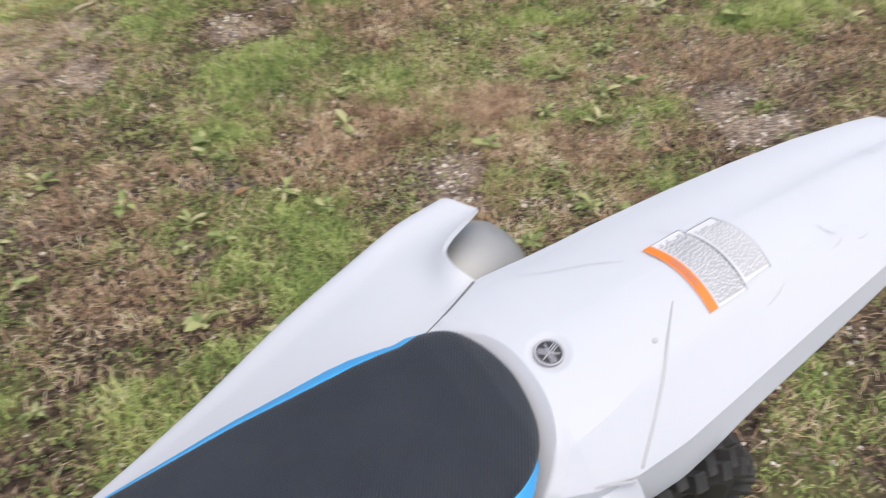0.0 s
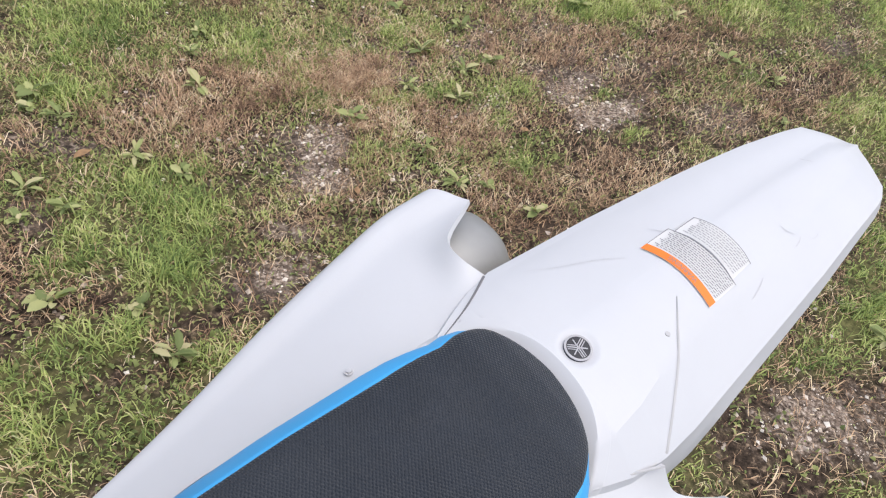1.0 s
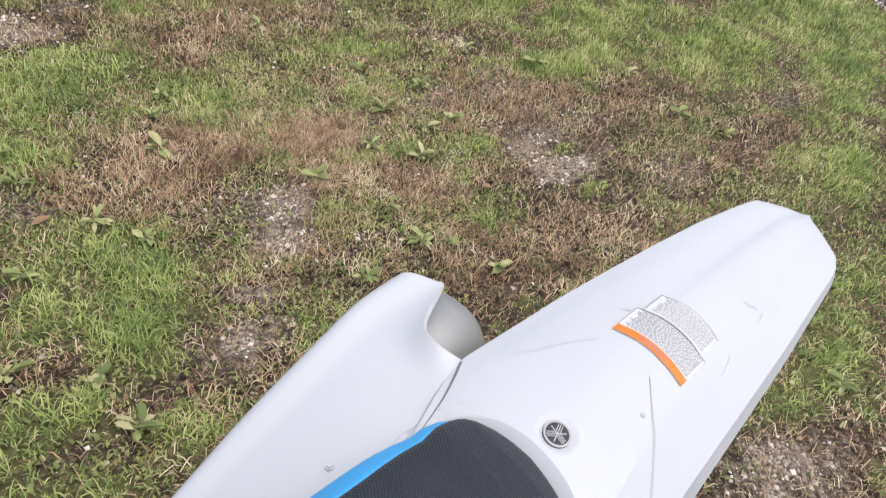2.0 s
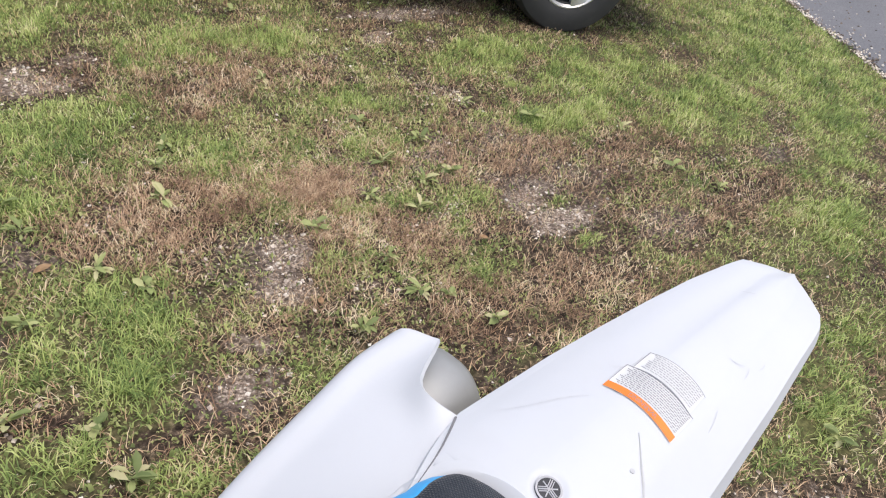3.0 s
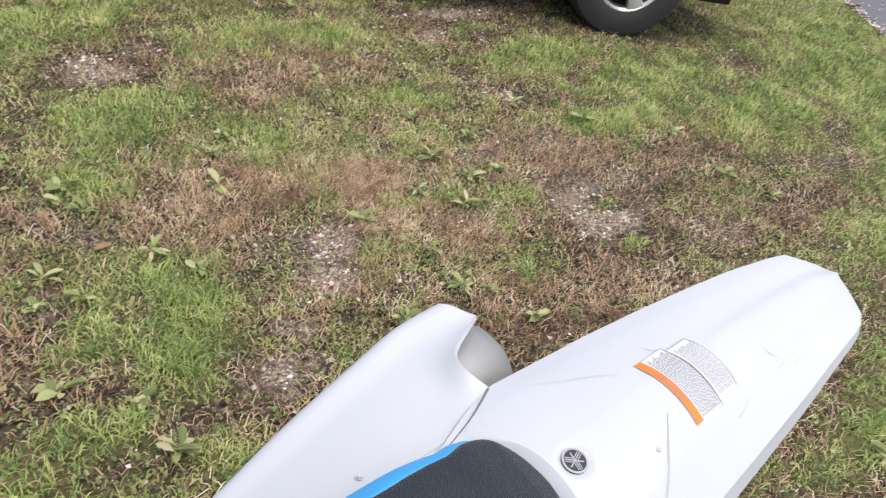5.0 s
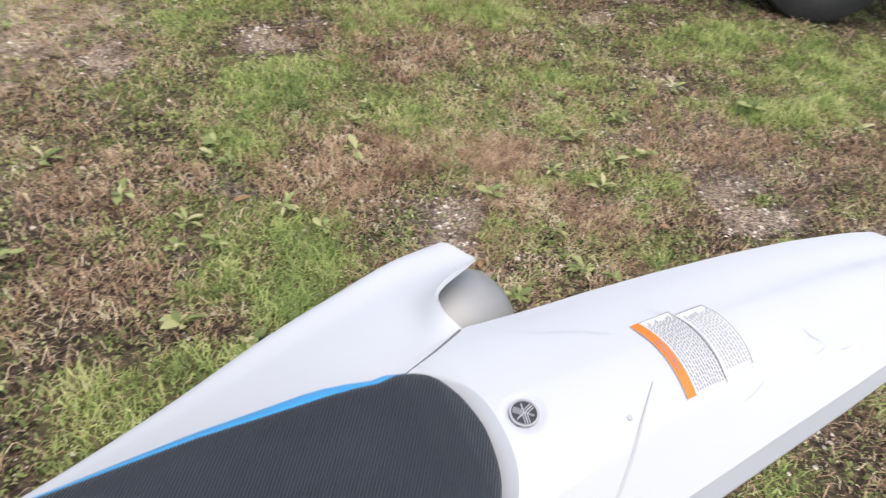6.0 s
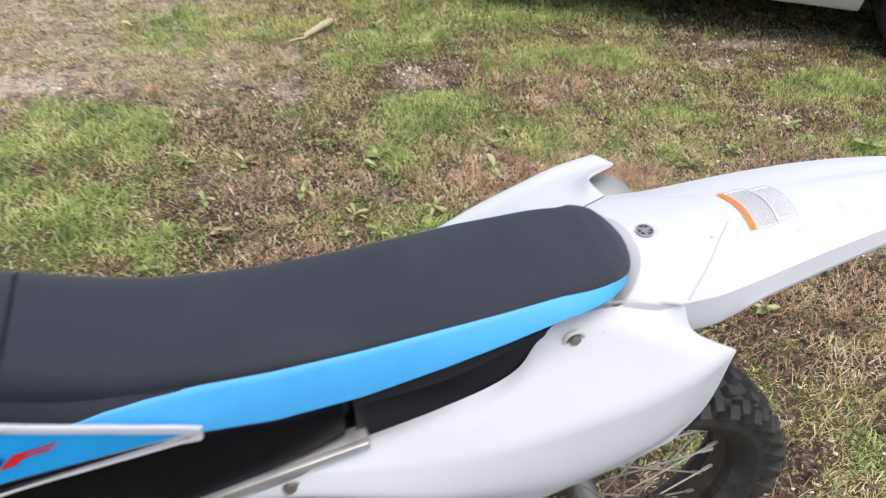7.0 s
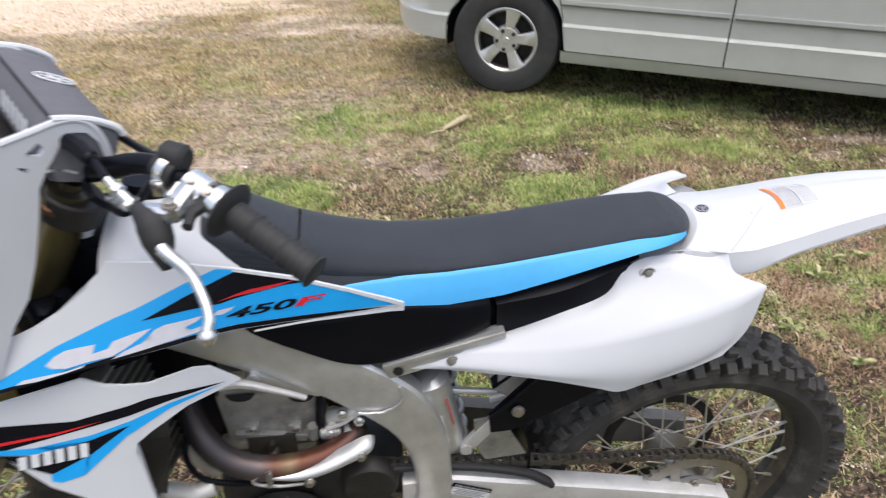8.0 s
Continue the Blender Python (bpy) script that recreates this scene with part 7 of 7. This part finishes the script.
def build_front():
    # forks
    for s in (-1, 1):
        top = Vector((-0.985, s * 0.108, 1.030))
        d = -axis
        f = tube([top + d * t for t in (0, 0.005, 0.03, 0.031, 0.44, 0.441, 0.46)], [0.024, 0.028, 0.028, 0.0275, 0.0275, 0.029, 0.029], 24)
        f.transform(FORK)
        fork = part("fork_tube", f, FORK_GOLD, bike, "olive-gold upper fork tube")
        cap = tube([top - d * t for t in (-0.002, 0.010, 0.011, 0.020)], [0.0255, 0.0255, 0.014, 0.013], 24)
        cap.transform(FORK)
        part("fork_cap", cap, CAP_METAL, fork, "dark bronze fork cap")
        band = tube([top + d * t for t in (0.012, 0.013, 0.019, 0.020)], [0.0282, 0.0292, 0.0292, 0.0282], 24)
        band.transform(FORK)
        part("fork_ring", band, RING_COPPER, fork, "thin copper-tinted ring")
        lowf = tube([top + d * t for t in (0.44, 0.70, 0.80)], [0.024, 0.024, 0.026], 20)
        lowf.transform(FORK)
        part("fork_slider", lowf, STEEL, fork)
        guard = net([[top + d * 0.47 + Vector((-0.034, y, 0)), top + d * 0.62 + Vector((-0.040, y, 0)), top + d * 0.80 + Vector((-0.034, y, 0))] for y in (-0.03, 0, 0.03)], 10, 6, 0.003)
        guard.transform(FORK)
        part("fork_guard", guard, WHITE, fork)
    for z, name in ((0.0, "upper_clamp"), (0.21, "lower_clamp")):
        c = Vector((-0.985, 0, 1.012)) - axis * z
        b = join([box((0.060, 0.25, 0.030), Matrix.Translation(c) @ Matrix.Rotation(radians(27), 4, "Y"), 0.010)] + [cyl(c + Vector((0, s * 0.108, 0)) - axis * 0.018, c + Vector((0, s * 0.108, 0)) + axis * 0.018, 0.036, 0.036, 24, 0.003) for s in (-1, 1)])
        b.transform(FORK)
        cl = part(name, b, DARK_METAL, bike, "black triple clamp")
        if z == 0.0:
            for s in (-1, 1):
                bb = bolt_bm(c + Vector((0.035, s * 0.132, 0.0)), (0.5, s, 0), 0.006, 0.01)
                bb.transform(FORK)
                part("pinch_bolt", bb, STEEL, cl)
    # handlebar
    pts = [bar_pt(l, k, z) for l, k, z in ((-0.41, 0.07, 1.060), (-0.31, 0.045, 1.096), (-0.22, 0.022, 1.118), (-0.16, 0.0, 1.095), (-0.09, 0, 1.075), (0.0, 0, 1.073), (0.09, 0, 1.075), (0.155, 0.0, 1.098), (0.205, 0.020, 1.114), (0.25, 0.034, 1.108), (0.311, 0.047, 1.087), (0.405, 0.068, 1.047))]
    bar = part("handlebar", tube(pts, [0.0115, 0.0115, 0.0115, 0.013, 0.0143, 0.0143, 0.0143, 0.0135, 0.0120, 0.0115, 0.0115, 0.0115], 16, 90), BLACK, bike, "black handlebar turned to the left")
    for s in (-1, 1):
        a = Vector(bar_pt(0.311, 0.047, 1.086)) if s > 0 else Vector(bar_pt(-0.311, 0.047, 1.096))
        e = Vector(bar_pt(0.415, 0.070, 1.044)) if s > 0 else Vector(bar_pt(-0.415, 0.071, 1.058))
        d = (e - a).normalized()
        rad, pos = [], []
        n = 60
        for i in range(n):
            t = i / (n - 1)
            r = 0.0158 + (0.0007 if int(t * 30) % 2 else 0) + (0.0012 if abs(t - 0.30) < 0.02 or abs(t - 0.68) < 0.02 else 0) + (0.002 if t > 0.95 else 0)
            pos.append(a.lerp(e, t))
            rad.append(r)
        rad[-1], rad[0] = 0.013, 0.016
        grip = part("grip", tube(pos, rad, 20), GRIP_RUBBER, bar, "ribbed black rubber grip", sharp=50)
        fl = tube([a - d * 0.004, a - d * 0.003, a, a + d * 0.003, a + d * 0.007], [0.016, 0.031, 0.033, 0.029, 0.0175], 28)
        part("grip_flange", fl, GRIP_RUBBER, grip)
    # clutch perch, lever, clamps and switch
    u = (Vector(bar_pt(0.311, 0.047, 1.086)) - Vector(bar_pt(0.25, 0.034, 1.108))).normalized()
    on = lambda t: Vector(bar_pt(0.311, 0.047, 1.086)) - u * t
    fwd = (BAR.to_3x3() @ Vector((-1, 0, 0))).normalized()
    part("grip_collar", tube([on(0.008), on(0.020)], [0.0195, 0.0195], 20), ALU_BRIGHT, bar, "bright alloy collar")
    pt = lambda x, y, z: Vector((x, y, z))
    hinge = pt(-0.786, -0.224, 1.094)
    body = [tube([on(0.027), on(0.029), on(0.054), on(0.056)], [0.016, 0.0185, 0.0185, 0.016], 18),
            tube([on(0.046) + Vector((0, 0, 0.004)), on(0.044).lerp(hinge, 0.5) + Vector((0, 0, 0.004)), hinge], [0.014, 0.013, 0.012], 10),
            tube([on(0.034) + Vector((0, 0, 0.002)), on(0.036).lerp(hinge, 0.55), hinge], [0.012, 0.010, 0.011], 10),
            tube([hinge, hinge.lerp(pt(-0.822, -0.212, 1.095), 0.6), pt(-0.822, -0.212, 1.095)], [0.011, 0.009, 0.007], 10),
            tube([on(0.062), hinge.lerp(on(0.062), 0.4) + Vector((-0.008, 0.004, 0))], [0.007, 0.006], 8)]
    perch = part("clutch_perch", join(body), ALU_BRIGHT, bar, "cast alloy clutch perch")
    part("hinge_bolt", bolt_bm(hinge + Vector((0, 0, 0.010)), (0.05, -0.1, 1), 0.0065, 0.006), STEEL, perch, "lever hinge bolt")
    for q in (0.030, 0.052):
        part("clamp_bolt", bolt_bm(on(q) + Vector((0.004, -0.014, 0.012)), (0.2, -0.6, 0.7), 0.0045, 0.005), STEEL, perch)
    part("perch_strap", tube([on(0.020) + Vector((0, 0, 0.014)), on(0.024) + Vector((-0.006, -0.016, 0.002)), on(0.034).lerp(hinge, 0.75) + Vector((0.012, -0.006, -0.004)), hinge + Vector((0.016, -0.014, -0.008))], 0.006, 8, 20), GRIP_RUBBER, perch, "black rubber strap")
    boot = tube([pt(-0.826, -0.208, 1.098), pt(-0.816, -0.216, 1.092), pt(-0.806, -0.226, 1.084), pt(-0.801, -0.236, 1.070), pt(-0.797, -0.245, 1.054), pt(-0.795, -0.250, 1.044)], [0.006, 0.012, 0.0175, 0.0165, 0.010, 0.005], 14, 24)
    part("lever_boot", boot, GRIP_RUBBER, perch, "black rubber dust boot")
    lever = tube([pt(-0.800, -0.240, 1.074), pt(-0.793, -0.250, 1.066), pt(-0.769, -0.272, 1.056), pt(-0.756, -0.293, 1.046), pt(-0.748, -0.312, 1.031), pt(-0.750, -0.323, 1.019)], [0.008, 0.0075, 0.0060, 0.0055, 0.0052, 0.006], 14, 40)
    lv = part("clutch_lever", lever, ALU_BRIGHT, perch, "polished alloy clutch lever with a ball end")
    bm = bmesh.new()
    bmesh.ops.create_uvsphere(bm, u_segments=18, v_segments=12, radius=0.0095, matrix=Matrix.Translation((-0.750, -0.325, 1.015)))
    part("lever_ball", bm, ALU_BRIGHT, lv)
    adj = join([tube([pt(-0.852, -0.186, 1.117), pt(-0.838, -0.199, 1.107), pt(-0.822, -0.212, 1.095)], [0.0045, 0.0055, 0.007], 12), tube([pt(-0.843, -0.195, 1.111), pt(-0.839, -0.198, 1.108)], [0.0085, 0.0085], 10), tube([pt(-0.829, -0.207, 1.100), pt(-0.826, -0.209, 1.098)], [0.0095, 0.0095], 6)])
    part("cable_adjuster", adj, ALU_BRIGHT, perch, "knurled alloy cable adjuster")
    clamp2 = join([tube([on(0.078), on(0.088)], [0.0190, 0.0190], 18), box((0.012, 0.010, 0.020), Matrix.Translation(on(0.083) + Vector((-0.010, -0.016, -0.012))), 0.002)])
    part("switch_clamp", clamp2, ALU_BRIGHT, bar, "bright clamp band")
    sw = join([tube([on(0.096), on(0.070)], [0.017, 0.017], 18), cyl(on(0.094) + Vector((0, 0, 0.012)) - fwd * 0.004, on(0.064) + Vector((0, 0, 0.018)) - fwd * 0.010, 0.015, 0.0155, 18, 0.004)])
    part("kill_switch", sw, GRIP_RUBBER, bar, "black switch housing")
    part("bar_bracket", box((0.008, 0.045, 0.008), BAR @ pose(0.055, -0.29, 1.080, 0, 0, 20), 0.002), BLACK, bar)
    # cables
    part("clutch_cable", tube([pt(-0.852, -0.186, 1.117), pt(-0.873, -0.152, 1.122), pt(-0.877, -0.148, 1.123), pt(-0.907, -0.118, 1.130), pt(-0.96, -0.07, 1.11), pt(-1.02, -0.05, 0.98), pt(-0.95, -0.08, 0.88)], [0.0040, 0.0045, 0.0095, 0.0095, 0.0085, 0.0035, 0.0035], 10, 60), BLACK, bar, "black clutch cable with a rubber sleeve")
    part("switch_wire", tube([pt(-0.800, -0.150, 1.116), pt(-0.837, -0.100, 1.108), pt(-0.869, -0.060, 1.105), pt(-0.93, 0.01, 1.10), pt(-1.0, 0.06, 1.0)], 0.0048, 10, 40), BLACK, bar)
    part("throttle_cable", tube([pt(-0.945, -0.08, 1.10), pt(-0.908, -0.11, 1.085), pt(-0.895, -0.12, 1.060), pt(-0.872, -0.14, 1.058), pt(-0.845, -0.17, 1.068), pt(-0.828, -0.12, 1.076)], 0.0048, 10, 50), BLACK, bar)
    part("brake_hose", tube([bar_pt(-0.25, -0.03, 1.10), bar_pt(-0.15, -0.09, 1.13), bar_pt(0.0, -0.12, 1.12), bar_pt(0.08, -0.11, 1.02), bar_pt(0.10, -0.10, 0.85)], 0.005, 10, 40), BLACK, bar)
    # bar pad: far end raised and drawn to the rider, fitting the camera's view
    section = [(-0.030, 1.157), (-0.012, 1.152), (0.012, 1.142), (0.034, 1.127), (0.040, 1.117), (0.034, 1.096), (0.012, 1.078), (-0.022, 1.074), (-0.048, 1.086), (-0.054, 1.118), (-0.044, 1.142)]

    def pad_pt(i, l, out=0.0):
        k, z = section[i]
        s = (0.125 - l) / 0.25
        c = Vector((k, z - 1.115))
        c *= 1 + out / max(0.02, c.length)
        return bar_pt(l, c.x + 0.045 * s, c.y + 1.115 + 0.010 * s)

    rows = []
    for i, l in enumerate(np.linspace(0.128, -0.130, 20)):
        rows.append([pad_pt(k, l, -0.006 if i in (0, 19) else 0.0) for k in range(len(section))])
    pad = part("bar_pad", grid(rows, close_v=True, cap=True), PAD, bar, "dark grey cloth handlebar pad", sharp=50)
    mid = lambda l, f, o: pad_pt(1, l, o).lerp(pad_pt(3, l, o), f)
    ring = [mid(-0.012 + 0.0145 * math.sin(a), 0.5 + 0.42 * math.cos(a), 0.0045) for a in np.linspace(0, 2 * math.pi, 33)]
    mk = [tube(ring, 0.0013, 6)]
    for k in range(3):
        a = k * math.pi / 3 + 0.3
        mk.append(tube([mid(-0.012 + 0.0115 * q * math.sin(a), 0.5 + 0.33 * q * math.cos(a), 0.0045) for q in (-1, 0, 1)], 0.0013, 6))
    part("pad_emblem", join(mk), WHITE_DECAL, pad, "round white emblem")
    for k in range(6):
        l0 = 0.075 - 0.0185 * k
        rows = [[pad_pt(10, l, 0.0012).lerp(pad_pt(9, l, 0.0012), f) for f in (0.10, 0.85)] for l in (l0, l0 - 0.012)]
        part("pad_print", thicken(grid(rows), (0, 0, -0.0006)), WHITE_DECAL, pad, "white block print")
    part("pad_seam", tube([pad_pt(0, l, 0.0005) for l in np.linspace(0.126, -0.128, 12)], 0.0018, 6), SEAM_SHADE, pad)
    for l in (0.127, -0.129):
        part("pad_edge", tube([pad_pt(k, l, 0.001) for k in (0, 1, 2, 3, 4)], 0.0042, 8, 24), WHITE_DECAL, pad, "white binding at the pad's end")
    # front number plate: two pierced side wings joined round the front
    arch = [(0.019, 1.095), (0.016, 1.118), (0.008, 1.137), (-0.006, 1.149), (-0.027, 1.153), (-0.052, 1.151), (-0.087, 1.148), (-0.125, 1.145), (-0.150, 1.06), (-0.185, 0.95), (-0.190, 0.90), (-0.165, 0.885), (-0.150, 0.915),
            (-0.135, 0.940), (-0.111, 0.967), (-0.093, 1.004), (-0.075, 1.053), (-0.064, 1.089), (-0.051, 1.107), (-0.036, 1.122), (-0.030, 1.130), (-0.014, 1.138), (0.0, 1.133), (0.010, 1.118), (0.013, 1.095)]
    holes = [[(-0.051, 1.139), (-0.047, 1.130), (-0.053, 1.124), (-0.069, 1.129)], [(-0.079, 1.120), (-0.068, 1.115), (-0.071, 1.109)]]
    rails = [[bar_pt(l, k - dk, z - 0.001) for k, z in ((-0.125, 1.146), (-0.150, 1.06), (-0.185, 0.95), (-0.190, 0.90))] for l, dk in ((0.128, 0.0), (0.118, 0.018), (0.06, 0.036), (0.0, 0.042), (-0.06, 0.036), (-0.118, 0.018), (-0.128, 0.0))]
    plate = part("number_plate", net(rails, 20, 30, 0.004), WHITE, bike, "white front number plate")
    for s in (1, -1):
        bm = bmesh.new()
        edges = []
        for loop in [arch] + holes:
            vs = [bm.verts.new((k, -0.130 * s, z)) for k, z in loop]
            edges += [bm.edges.new((vs[i], vs[(i + 1) % len(vs)])) for i in range(len(vs))]
        bmesh.ops.triangle_fill(bm, use_beauty=True, use_dissolve=False, edges=edges, normal=(0, -s, 0))
        thicken(bm, (0, 0.007 * s, 0))
        lean = Matrix.Identity(4) if s > 0 else Matrix.Translation((0.040, 0, 0.012))
        bm.transform(BAR @ lean)
        wing = part("plate_wing", bm, WHITE, plate, "white side wing with an arch over the bar")
        lip = [bar_pt(0.127 * s, k + (0 if s > 0 else 0.04), z + (0 if s > 0 else 0.012)) for k, z in arch[:7]]
        part("wing_rim", tube(lip, 0.0045, 8, 30), WHITE, wing)
        if s > 0:
            part("wing_tab", net([[bar_pt(l, -0.052, 1.106), bar_pt(l, -0.036, 1.102), bar_pt(l, -0.020, 1.092)] for l in (0.128, 0.108)], 8, 4, 0.003), WHITE, wing)
    # front fender and wheel
    rows = []
    for t in np.linspace(0, 1, 24):
        x = -1.72 + 0.66 * t
        z = 0.80 + 0.05 * math.sin(t * math.pi)
        w = lerp(t, [0, 0.15, 0.5, 1], [0.03, 0.06, 0.075, 0.06])
        rows.append([(x, a * w, z - 0.035 * abs(a) ** 3) for a in np.linspace(-1, 1, 11)])
    bm = grid(rows)
    thicken(bm, (0, 0, -0.004))
    bm.transform(TURN)
    part("front_fender", bm, WHITE, bike)
    build_wheel("front_wheel", TURN @ pose(-1.455, 0, 0.345), 0.345, 0.045, 0.262, 36, "knobby black front tyre on a spoked wheel")


build_front()
